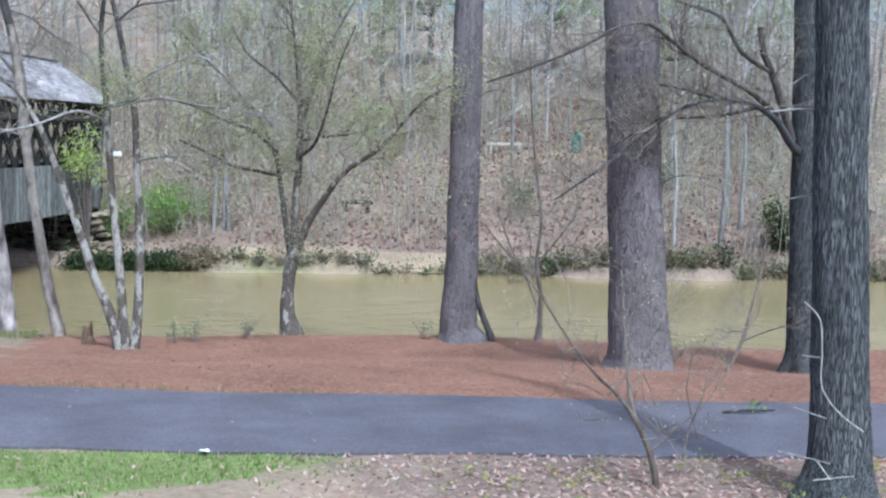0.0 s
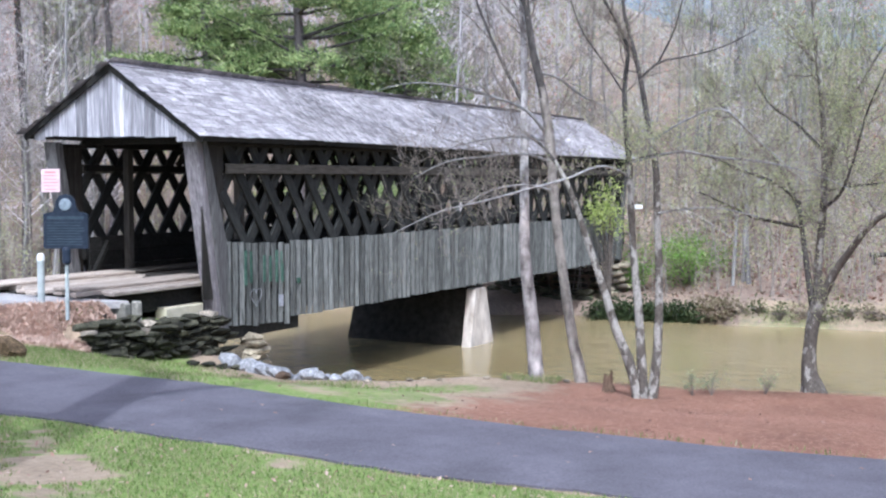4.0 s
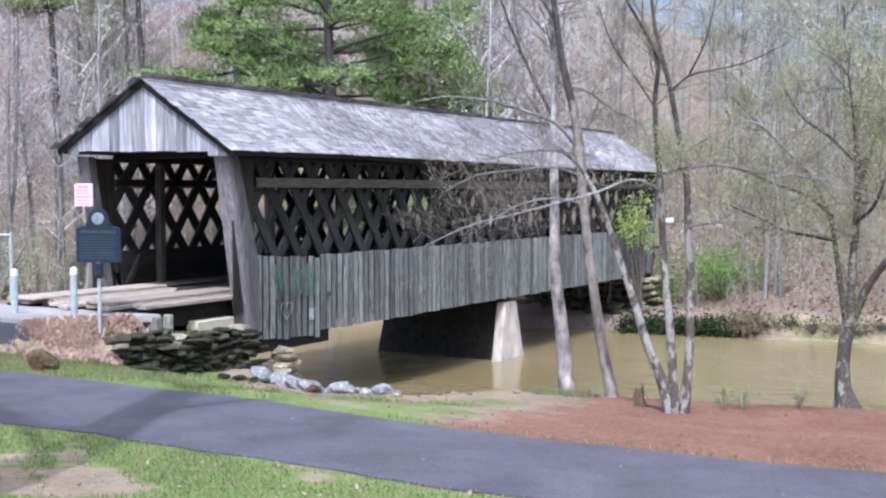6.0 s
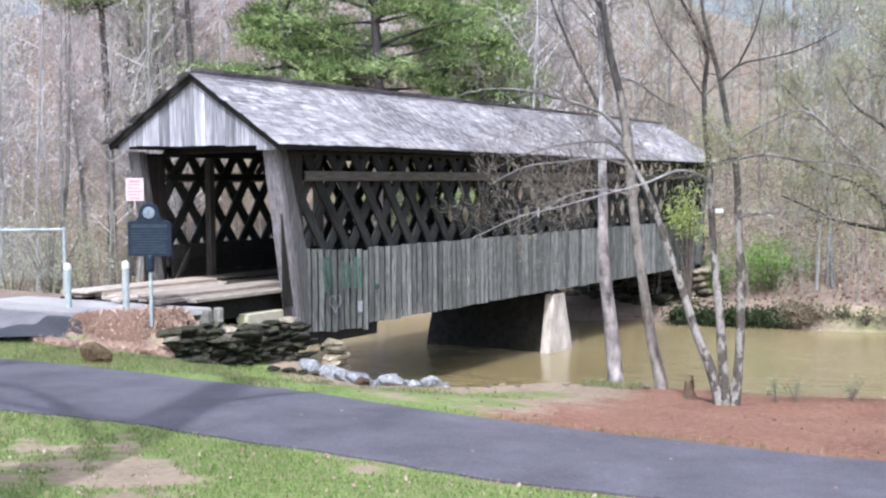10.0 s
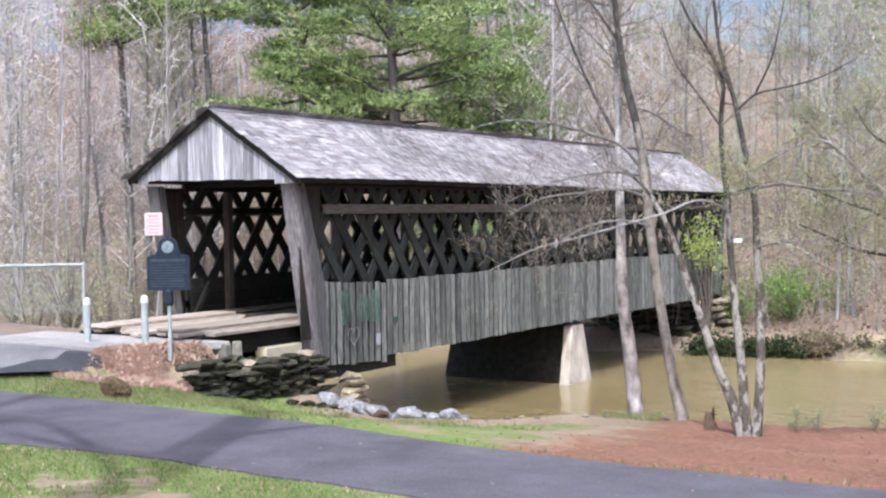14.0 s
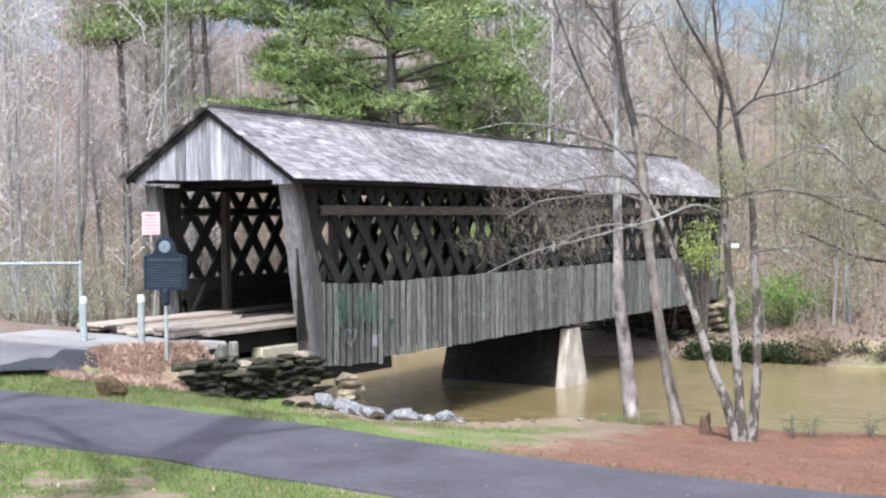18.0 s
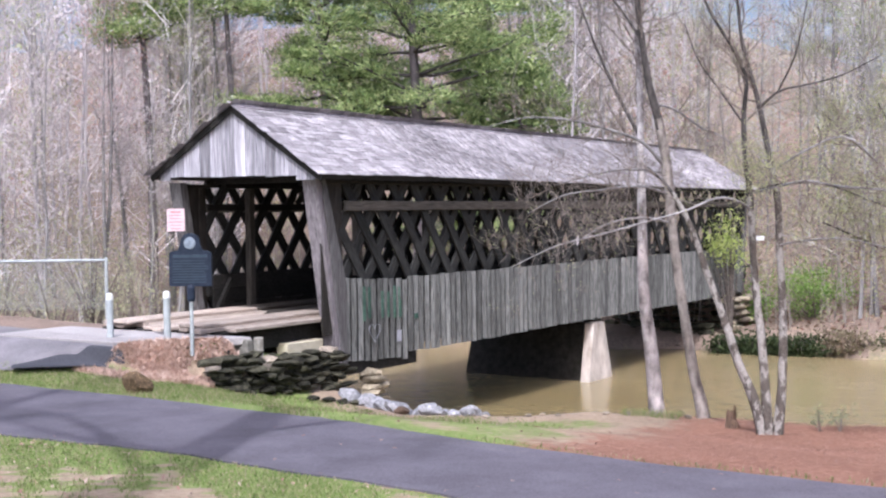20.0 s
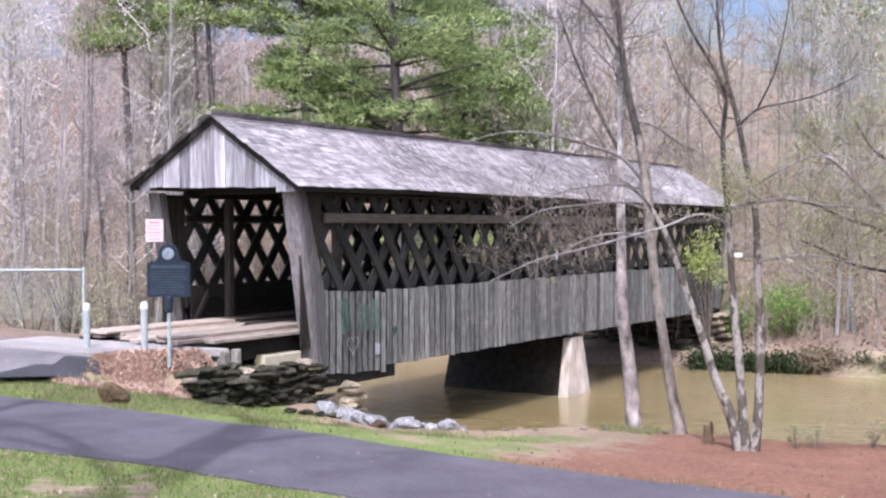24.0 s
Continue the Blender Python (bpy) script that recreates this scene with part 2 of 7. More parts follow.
def box(bm, x0, x1, y0, y1, z0, z1, bevel=0.0):
    r = bmesh.ops.create_cube(bm, size=1, matrix=Matrix.Translation(((x0 + x1) / 2, (y0 + y1) / 2, (z0 + z1) / 2)) @ Matrix.Diagonal((x1 - x0, y1 - y0, z1 - z0, 1)))
    if bevel:
        ed = list({e for v in r["verts"] for e in v.link_edges})
        bmesh.ops.bevel(bm, geom=ed, offset=bevel, segments=1, affect="EDGES")
    return r["verts"]


def boxed(name, material, parent, dims, label="", bevel=0.01):
    bm = bmesh.new()
    box(bm, *dims, bevel=bevel)
    return part(name, bm, material, parent, label)


def board_mesh(name, length, width, thick, material, rng, warp=0.006):
    """A board standing on z, with slightly uneven edges and ends."""
    n = 5
    vs = []
    for i in range(n + 1):
        z = length * i / n
        w0, w1 = -width / 2 + rng.uniform(-warp, warp), width / 2 + rng.uniform(-warp, warp)
        d = rng.uniform(-warp, warp)
        e = rng.uniform(-0.03, 0.0) if i == 0 else 0
        vs += [(w0, d, z + e), (w1, d, z + e), (w1, d + thick, z + e), (w0, d + thick, z + e)]
    fs = [(3, 2, 1, 0), (4 * n, 4 * n + 1, 4 * n + 2, 4 * n + 3)]
    for i in range(n):
        for k in range(4):
            a, b = 4 * i + k, 4 * i + (k + 1) % 4
            fs.append((a, b, b + 4, a + 4))
    me = bpy.data.meshes.new(name)
    me.from_pydata(vs, [], fs)
    me.materials.append(material)
    return me


def tube(points, radii, sides=8, rough=0.0, rng=None, cap=True):
    """A tapered tube along a line. Returns vertices and faces."""
    p = np.asarray(points, float)
    r = np.asarray(radii, float)
    t = np.gradient(p, axis=0)
    t /= np.linalg.norm(t, axis=1)[:, None] + 1e-9
    ref = np.array([1.0, 0.13, 0.07]) if abs(t[0][0]) < 0.8 else np.array([0.1, 1.0, 0.05])
    a = np.cross(t, ref)
    a /= np.linalg.norm(a, axis=1)[:, None] + 1e-9
    b = np.cross(t, a)
    ang = np.arange(sides) * 2 * np.pi / sides
    rr = r[:, None] * np.ones(sides)
    if rough and rng is not None:
        rr = rr * (1 + rng.uniform(-rough, rough, rr.shape))
    v = p[:, None] + rr[..., None] * (np.cos(ang)[None, :, None] * a[:, None] + np.sin(ang)[None, :, None] * b[:, None])
    n = len(p)
    i, k = np.meshgrid(np.arange(n - 1), np.arange(sides), indexing="ij")
    q = np.stack([i * sides + k, i * sides + (k + 1) % sides, (i + 1) * sides + (k + 1) % sides, (i + 1) * sides + k], -1).reshape(-1, 4)
    return v.reshape(-1, 3), q


def resample(ctrl, step):
    """A smooth line through control rows of (x, y, z, radius)."""
    c = np.asarray(ctrl, float)
    d = np.r_[0, np.cumsum(np.linalg.norm(np.diff(c[:, :3], axis=0), axis=1))]
    n = max(3, int(d[-1] / step) + 1)
    s = np.linspace(0, d[-1], n)
    m = np.gradient(c, d, axis=0)
    k = np.clip(np.searchsorted(d, s, "right") - 1, 0, len(d) - 2)
    h = (d[k + 1] - d[k])[:, None]
    u = ((s - d[k]) / (d[k + 1] - d[k]))[:, None]
    out = (2 * u**3 - 3 * u**2 + 1) * c[k] + (u**3 - 2 * u**2 + u) * h * m[k] + (-2 * u**3 + 3 * u**2) * c[k + 1] + (u**3 - u**2) * h * m[k + 1]
    out[:, 3] = np.interp(s, d, c[:, 3])
    return out


class Heap:
    """Gathers quads of many small pieces into one mesh."""

    def __init__(self):
        self.v, self.f, self.n = [], [], 0

    def put(self, v, f):
        self.v.append(np.asarray(v, float))
        self.f.append(np.asarray(f) + self.n)
        self.n += len(v)

    def arrays(self):
        return np.concatenate(self.v), np.concatenate(self.f)

    def mesh(self, name, material, smooth=False):
        v, f = self.arrays()
        me = bpy.data.meshes.new(name)
        me.vertices.add(len(v))
        me.vertices.foreach_set("co", v.astype(np.float32).ravel())
        me.loops.add(f.size)
        me.loops.foreach_set("vertex_index", f.astype(np.int32).ravel())
        me.polygons.add(len(f))
        me.polygons.foreach_set("loop_start", np.arange(0, f.size, 4, dtype=np.int32))
        me.update(calc_edges=True)
        me.materials.append(material)
        if smooth:
            me.shade_smooth()
        return me


def empty(name, m=None, label="", category="", group="", kind=""):
    ob = new(name)
    if m is not None:
        ob.matrix_world = m
    return tagged(ob, label, category, group, kind)


# ---- the lie of the land ----
EDGE_X = [-60, -20, -13, -11.4, -9.6, -7.5, -5.3, -3.3, -1.3, 0.7, 3.2, 8, 20, 60]
FAR_EDGE = [15.0, 12.9, 12.55, 12.3, 12.1, 11.75, 11.2, 10.75, 10.62, 10.55, 10.42, 10.4, 10.8, 12.0]
NEAR_EDGE = [12.3, 10.1, 9.75, 9.65, 9.55, 9.45, 9.05, 8.72, 8.63, 8.62, 8.6, 8.55, 8.9, 10.0]
CREST_X = [-60, -24, -15, -12, -10.2, -8.8, -7.2, -6.2, -4.6, -3, 1, 2.8, 4.6, 6.6, 12, 60]
CREST_Y = [26, 23, 20.6, 18.6, 16.7, 16.0, 16.4, 17.2, 17.45, 17.3, 17.75, 17.4, 16.7, 16.4, 16.2, 15]
BX, BY = -11.19, 17.77
UX, UY, VX, VY = 0.1219, 0.9925, -0.9925, 0.1219
WATER_Z = -2.4


def smooth01(x):
    x = np.clip(x, 0, 1)
    return x * x * (3 - 2 * x)


def wave(x, y, f, seed=0.0):
    return np.sin(x * f + 1.3 * seed) * np.cos(y * f * 1.17 + seed) + 0.5 * np.sin(x * f * 2.3 + y * f * 1.9 + seed * 2.1)


def approach_rim(s):
    """Edge of the paved approach across the bridge's axis, by the distance along it."""
    return 0.06 + 0.98 * np.maximum(0, -2.0 - s) + 0.6 * np.maximum(0, -4.3 - s)


def land(x, y):
    """Height of the ground at a place (arrays or numbers)."""
    x, y = np.asarray(x, float), np.asarray(y, float)
    near, far, crest = np.interp(x, EDGE_X, NEAR_EDGE), np.interp(x, EDGE_X, FAR_EDGE), np.interp(x, CREST_X, CREST_Y)
    lawn = -0.5 + 0.75 * smooth01((near - y) / 9.0) + np.where(y < 0, -0.01 * y, 0)
    top = np.interp(x, [-14, -11, -9, -7, 4, 8], [-0.66, -1.12, -1.2, -1.2, -1.15, -1.05])
    slope = -0.5 + (top + 0.5) * smooth01((y - far) / np.maximum(0.9 * (crest - far), 0.5))
    bank = top + (-3.1 - top) * smooth01((y - crest) / 3.6)
    shore = 35.9 + 0.35 * np.sin(x * 0.55) + 0.2 * np.sin(x * 1.7)
    k = y - shore
    hill = np.interp(k, [-3, 0, 0.35, 0.9, 2.3, 4, 10, 22, 45, 90, 200, 500], [-3.1, -2.42, -2.08, -1.98, -1.82, -1.35, 0.1, 2.6, 7.6, 14.0, 21, 28])
    hill = hill + np.clip(k, 0, 30) / 30 * 0.5 * wave(x, y, 0.23)
    # the hill stands higher beyond the far end of the bridge
    hill = hill + 9.0 * smooth01((-x - 8) / 35) * smooth01((k - 4) / 40)
    z = np.where(y < near, lawn, np.where(y < far, -0.5, np.where(y < crest, slope, np.where(k < -3, bank, hill))))
    # raised approach to the bridge
    s, v = (x - BX) * UX + (y - BY) * UY, (x - BX) * VX + (y - BY) * VY
    rim = approach_rim(s)
    span = 0.8 - 0.62 * smooth01((s + 3.0) / 0.4)
    up = smooth01((v - rim + span * (1 - smooth01((-3.3 - s) / 0.3))) / span) * smooth01((-0.2 - s) / 0.3) * smooth01((y - far + 0.2) / 1.2)
    z = z + up * np.maximum(-0.145 - 0.38 * smooth01((s + 2.2) / 0.25) - 0.36 * smooth01((-3.0 - s) / 1.9) - z, 0)
    z = z + 0.012 * wave(x, y, 1.1) * np.where((y > near - 0.4) & (y < far + 0.4), 0, 1)
    return z


def lawn_cover(x, y):
    """How thickly grass covers the lawn: lush beside the path, bare in patches nearer the eye."""
    near = np.interp(x, EDGE_X, NEAR_EDGE)
    w = 0.5 * wave(x, y, 0.9, 2.0) + 0.4 * wave(x, y, 2.3, 5.0)
    bare = smooth01((near - 0.55 - y) / 0.9) * (0.52 + 0.30 * smooth01((x + 6.5) / 4))
    w = w + 0.35 * wave(x, y, 5.3, 3.0) + 0.3 * wave(y, x, 9.1, 1.0)
    return np.clip(1.0 - bare - np.clip(x + 0.9 + 0.4 * w, 0, 9) * 0.7 + 0.75 * w, 0, 1)


def ground_at(x, y):
    return float(land(x, y))


def spaced(marks):
    out = []
    for a, b, step in marks:
        out.append(np.arange(a, b, step))
    return np.concatenate(out + [np.array([marks[-1][1]])])


def build_ground():
    xs = spaced([(-500, -120, 40), (-120, -40, 4), (-40, -22, 0.8), (-22, 14, 0.22), (14, 40, 0.8), (40, 120, 4), (120, 500, 40)])
    ys = spaced([(-300, -20, 40), (-20, 4, 1.5), (4, 24, 0.2), (24, 34, 1.0), (34, 40, 0.3), (40, 70, 1.0), (70, 130, 4), (130, 600, 30)])
    gx, gy = np.meshgrid(xs, ys)
    z = land(gx, gy)
    v = np.stack([gx, gy, z], -1).reshape(-1, 3)
    ny, nx = gx.shape
    j, i = np.meshgrid(np.arange(ny - 1), np.arange(nx - 1), indexing="ij")
    a = (j * nx + i).ravel()
    f = np.stack([a, a + 1, a + nx + 1, a + nx], -1)
    h = Heap()
    h.put(v, f)
    me = h.mesh("ground", GROUND, True)
    near, far, crest = np.interp(gx, EDGE_X, NEAR_EDGE), np.interp(gx, EDGE_X, FAR_EDGE), np.interp(gx, CREST_X, CREST_Y)
    s, v2 = (gx - BX) * UX + (gy - BY) * UY, (gx - BX) * VX + (gy - BY) * VY
    w = 0.5 * wave(gx, gy, 0.9, 2.0) + 0.4 * wave(gx, gy, 2.3, 5.0)
    lawn = gy < near
    strip = (gy >= near) & (gy < crest + 0.6)
    over = gy > 34
    bank = (~lawn) & (~strip) & (~over)
    grass = np.where(lawn, lawn_cover(gx, gy), 0)
    toward = smooth01((-2.2 - gx + 0.9 * w) / 5.5)
    grass = np.where(strip, np.clip((toward - 0.25) * 1.1 * (1 - 0.8 * smooth01((gy - crest + 0.9) / 0.7)) + 0.1 * w + 0.75 * smooth01((far + 0.5 - gy) / 0.4) * smooth01((-2.5 - gx) / 2), 0, 1), grass)
    grass = np.where(over, (0.42 + 0.12 * w) * smooth01((36.45 + 0.15 * w - gy) / 0.25) + 0.15 * np.clip(wave(gx, gy, 0.8, 1.0), 0, 1) * smooth01((42 - gy) / 4), grass)
    straw = np.where(strip, np.clip(1 - toward * 1.2 + 0.1 * w, 0, 1), 0)
    rim = approach_rim(s)
    mound = (v2 < rim + 0.1) & (v2 > np.maximum(rim - 1.0, np.where(s > -2.95, -0.02, -0.35)) + 0.06 * w) & (s > -3.45 + 0.05 * w) & (s < -1.9)
    straw = np.where(mound, 0.0, straw)
    grass = np.where(mound, 0.0, grass)
    litter = np.where(lawn, np.clip((gx + 0.6) * 0.45 + 0.3 * w + 0.35, 0, 1) * smooth01((gx + 3) / 2), 0)
    sand = smooth01((4.6 - np.abs(gx + 0.4)) / 1.5)
    litter = np.where(over, np.clip(0.75 + 0.35 * w, 0, 1) * np.maximum(np.maximum(smooth01((gy - 37.35 - 0.3 * w) / 0.4), 0.62 * smooth01((36.4 - gy) / 0.2)), 0.95 * (1 - sand)), litter)
    # a bare sunlit trail crosses the far hillside
    litter = np.where(over & (np.abs(gy - 48.6 - 0.06 * gx) < 0.8 + 0.3 * w) & (gx > 1) & (gx < 13), 0.0, litter)
    litter = np.where(bank, 0.3, litter)
    litter = np.where(strip & ~mound, np.clip(0.36 + 0.14 * w, 0, 1) * (1 - straw), litter)
    litter = np.where(mound, 0.15, litter)
    # bare trodden soil beyond the paved approach
    grass = np.where((gx < -14.5) & (gy > 14.5) & (gy < 34), 0.15, grass)
    litter = np.where((gx < -14.5) & (gy > 14.5) & (gy < 34), 0.9, litter)
    zone = np.stack([grass, straw, litter, np.ones_like(grass)], -1).reshape(-1, 4)
    at = me.attributes.new("zone", "FLOAT_COLOR", "POINT")
    at.data.foreach_set("color", zone.astype(np.float32).ravel())
    tagged(new("ground", me), "sloping park ground of grass, red pine straw and leaf litter", "ground", kind="structure")


def build_water():
    v = [(-300, 14, WATER_Z), (300, 14, WATER_Z), (300, 37.5, WATER_Z), (-300, 37.5, WATER_Z)]
    ob = mesh_object("water", v, [(0, 1, 2, 3)], WATER)
    tagged(ob, "still ochre-brown muddy creek water", "water", kind="structure")


def strip_mesh(name, xs, y0, y1, rise, drop, material, heights):
    """A paved strip with real edges that stand a little above the ground."""
    n, m = len(xs), 7
    v, f = [], []
    for i, x in enumerate(xs):
        for k in range(m):
            y = y0[i] + (y1[i] - y0[i]) * k / (m - 1)
            v.append((x, y, heights(x, y) + rise + 0.012 * math.sin(math.pi * k / (m - 1))))
        v.append((x, y0[i], heights(x, y0[i]) - drop))
        v.append((x, y1[i], heights(x, y1[i]) - drop))
    w = m + 2
    for i in range(n - 1):
        a, b = i * w, (i + 1) * w
        for k in range(m - 1):
            f.append((a + k, b + k, b + k + 1, a + k + 1))
        f.append((a + m, b + m, b, a))
        f.append((a + m - 1, b + m - 1, b + m + 1, a + m + 1))
    return mesh_object(name, v, f, material)


def build_path():
    rng = random.Random(4)
    xs = [-60 + 0.25 * i for i in range(481)]
    y0 = [np.interp(x, EDGE_X, NEAR_EDGE) + 0.03 * math.sin(x * 2.1) + rng.uniform(-0.025, 0.025) for x in xs]
    y1 = [np.interp(x, EDGE_X, FAR_EDGE) + 0.03 * math.sin(x * 1.7 + 1) + rng.uniform(-0.025, 0.025) for x in xs]
    ob = strip_mesh("path", xs, y0, y1, 0.02, 0.1, ASPHALT, lambda x, y: -0.5)
    tagged(ob, "winding dark grey asphalt footpath across the lawn", "path", kind="structure")


build_ground()
build_water()
build_path()


# ---- the covered bridge; local x runs along it, y to its far side ----
SPAN = 22.6
RIDGE_V, ROOF_V = 2.05, 4.12
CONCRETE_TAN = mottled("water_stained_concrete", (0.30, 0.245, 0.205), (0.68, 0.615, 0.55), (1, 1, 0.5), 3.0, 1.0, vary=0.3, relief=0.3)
CREAM = mottled("cream_block", (0.52, 0.46, 0.33), (0.68, 0.62, 0.48), (1, 1, 1), 9.0, 1.2, vary=0.1, relief=0.2)
STONE_TAN = mottled("tan_block_stone", (0.20, 0.165, 0.115), (0.44, 0.38, 0.28), (1, 1, 1), 6.0, 1.6, vary=0.4, relief=0.5)
# darker copy of the grey wood, with the eave's shade in its colour
WOOD_WING_SHADE = mottled("shaded_wing_wood", (0.045, 0.042, 0.042), (0.19, 0.18, 0.18), (8, 8, 0.6), 5.0, 0.8, vary=0.2)
STONE_DARK = mottled("mossy_dark_stone", (0.014, 0.014, 0.009), (0.074, 0.069, 0.046), (1, 1, 1), 5.0, 1.5, vary=0.6, relief=0.8)
bridge = empty("covered_bridge", pose(BX, BY, 0, 0, 0, math.degrees(math.atan2(UY, UX))),
               "weathered grey timber covered bridge with open lattice sides", "bridge")


def eave_z(x):
    """Height of the creek-side eave, which sags a little towards the far end."""
    return float(np.interp(x, [0, 3, 7, 10, 13, 19, 22.8], [2.545, 2.568, 2.543, 2.53, 2.50, 2.477, 2.465]))


def far_eave_z(x):
    return float(np.interp(x, [0, SPAN], [2.645, 2.48]))


def ridge_z(x):
    return float(np.interp(x, [0, 2, 4.4, 6.4, 13.5, 22.8], [3.85, 3.84, 3.82, 3.812, 3.805, 3.775]))


def slope_z(x, v):
    """Height of the roof over a place on the bridge."""
    if v < RIDGE_V:
        return eave_z(x) + (ridge_z(x) - eave_z(x)) * v / RIDGE_V
    return ridge_z(x) + (far_eave_z(x) - ridge_z(x)) * (v - RIDGE_V) / (ROOF_V - RIDGE_V)


def build_roof():
    for side in (0, 1):
        bm = bmesh.new()
        sign = 1 if side == 0 else -1
        v0, low = (0.0, eave_z) if side == 0 else (ROOF_V, far_eave_z)
        n = 24
        rows = []
        for i in range(n + 1):
            x = SPAN * i / n
            sag = 0.008 * math.sin(i * 1.9)
            rows.append([bm.verts.new((x, v0, low(x) + sag)), bm.verts.new((x, RIDGE_V, ridge_z(x) + sag)),
                         bm.verts.new((x, RIDGE_V, ridge_z(x) - 0.08 + sag)), bm.verts.new((x, v0 + sign * 0.02, low(x) - 0.085 + sag))])
        for a, b in zip(rows, rows[1:]):
            for k in range(4):
                bm.faces.new((a[k], a[(k + 1) % 4], b[(k + 1) % 4], b[k]))
        bm.faces.new(rows[0])
        bm.faces.new(rows[-1][::-1])
        part("roof", bm, WOOD_SHADED, bridge, "dark sagging roof deck")
    # barge boards along both gables
    for x, end in ((-0.03, 0.0), (SPAN, SPAN)):
        for sign, v0, z0 in ((1, 0.0, eave_z(end)), (-1, ROOF_V, far_eave_z(end))):
            bm = bmesh.new()
            rise, run = ridge_z(end) - z0, abs(RIDGE_V - v0)
            vs = box(bm, 0, 0.03, -0.06, math.hypot(rise, run) + 0.01, -0.10, 0.012)
            bmesh.ops.transform(bm, matrix=pose(x, v0, z0) @ (Matrix.Identity(4) if sign > 0 else Matrix.Diagonal((1, -1, 1, 1))) @ Matrix.Rotation(math.atan2(rise, run), 4, "X"), verts=vs)
            part("barge_board", bm, WOOD_SHADED, bridge, "dark barge board along the gable")


def siding_mesh(length, width, rng):
    """A cupped upright board: flat middle, edges curled back."""
    n, vs, fs = 5, [], []
    ring = ((-0.5, 0.042), (-0.12, 0.004), (0.1, 0.0), (0.5, 0.046), (0.5, 0.06), (-0.5, 0.06))
    for i in range(n + 1):
        e = rng.uniform(-0.03, 0.0) if i == 0 else 0
        d, j = rng.uniform(-0.004, 0.004), rng.uniform(-0.005, 0.005)
        vs += [(a * width + j, b + d, length * i / n + e) for a, b in ring]
    for i in range(n):
        for k in range(6):
            a, b = 6 * i + k, 6 * i + (k + 1) % 6
            fs.append((a, b, b + 6, a + 6))
    fs += [tuple(range(5, -1, -1)), tuple(range(6 * n, 6 * n + 6))]
    me = bpy.data.meshes.new("siding_board")
    me.from_pydata(vs, [], fs)
    me.materials.append(WOOD_GREY)
    return me


def build_siding(v, out, first, last):
    rng = random.Random(int(v * 10))
    meshes = [siding_mesh(1.45, 0.158, rng) for _ in range(6)]
    long_ones = [siding_mesh(1.51, 0.158, rng) for _ in range(4)]
    s, k = first, 0
    while s < last:
        lower = s < 3.05
        me = (long_ones if lower else meshes)[rng.randrange(4)]
        z0 = (-0.81 - 0.06 * (s - 1.0) if lower else -0.825) + rng.uniform(-0.014, 0.014)
        shared("siding_board", me, bridge, pose(s, v + out * (0.03 + rng.uniform(0, 0.012)), z0, rng.uniform(-0.6, 0.6), rng.uniform(-0.35, 0.35), rng.uniform(-4, 4) + (0 if out < 0 else 180)))
        s += 0.197 + rng.uniform(-0.004, 0.006)
        k += 1


def build_lattice(v, flip):
    rng = random.Random(int(v * 7))
    lo, hi, lean = -0.7, 2.48, math.radians(35.5)
    run = (hi - lo) * math.tan(lean)
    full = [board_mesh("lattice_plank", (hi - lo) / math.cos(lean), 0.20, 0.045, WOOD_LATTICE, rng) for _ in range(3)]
    for layer, sign in ((0, -1), (1, 1)):
        s = (0.10 if sign > 0 else 0.415) - 0.727 * 3
        while s < SPAN - 0.4 + run:
            z0, z1 = lo, hi
            bottom = s
            # a plank stops where the end posts stand
            if sign > 0:
                if bottom < 0.95:
                    z0 = lo + (0.95 - bottom) / math.tan(lean)
                if bottom + run > SPAN - 0.5:
                    z1 = lo + (SPAN - 0.5 - bottom) / math.tan(lean)
            else:
                if bottom > SPAN - 0.5:
                    z0 = lo + (bottom - SPAN + 0.5) / math.tan(lean)
                if bottom - run < 0.95:
                    z1 = lo + (bottom - 0.95) / math.tan(lean)
            if z1 - z0 > 0.4:
                whole = z0 == lo and z1 == hi
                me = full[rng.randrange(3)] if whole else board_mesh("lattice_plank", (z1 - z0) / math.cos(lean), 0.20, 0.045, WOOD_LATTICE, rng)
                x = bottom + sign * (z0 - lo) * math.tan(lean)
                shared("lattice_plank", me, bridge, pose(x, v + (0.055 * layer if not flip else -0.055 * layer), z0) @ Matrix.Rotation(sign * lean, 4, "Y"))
            s += 0.727


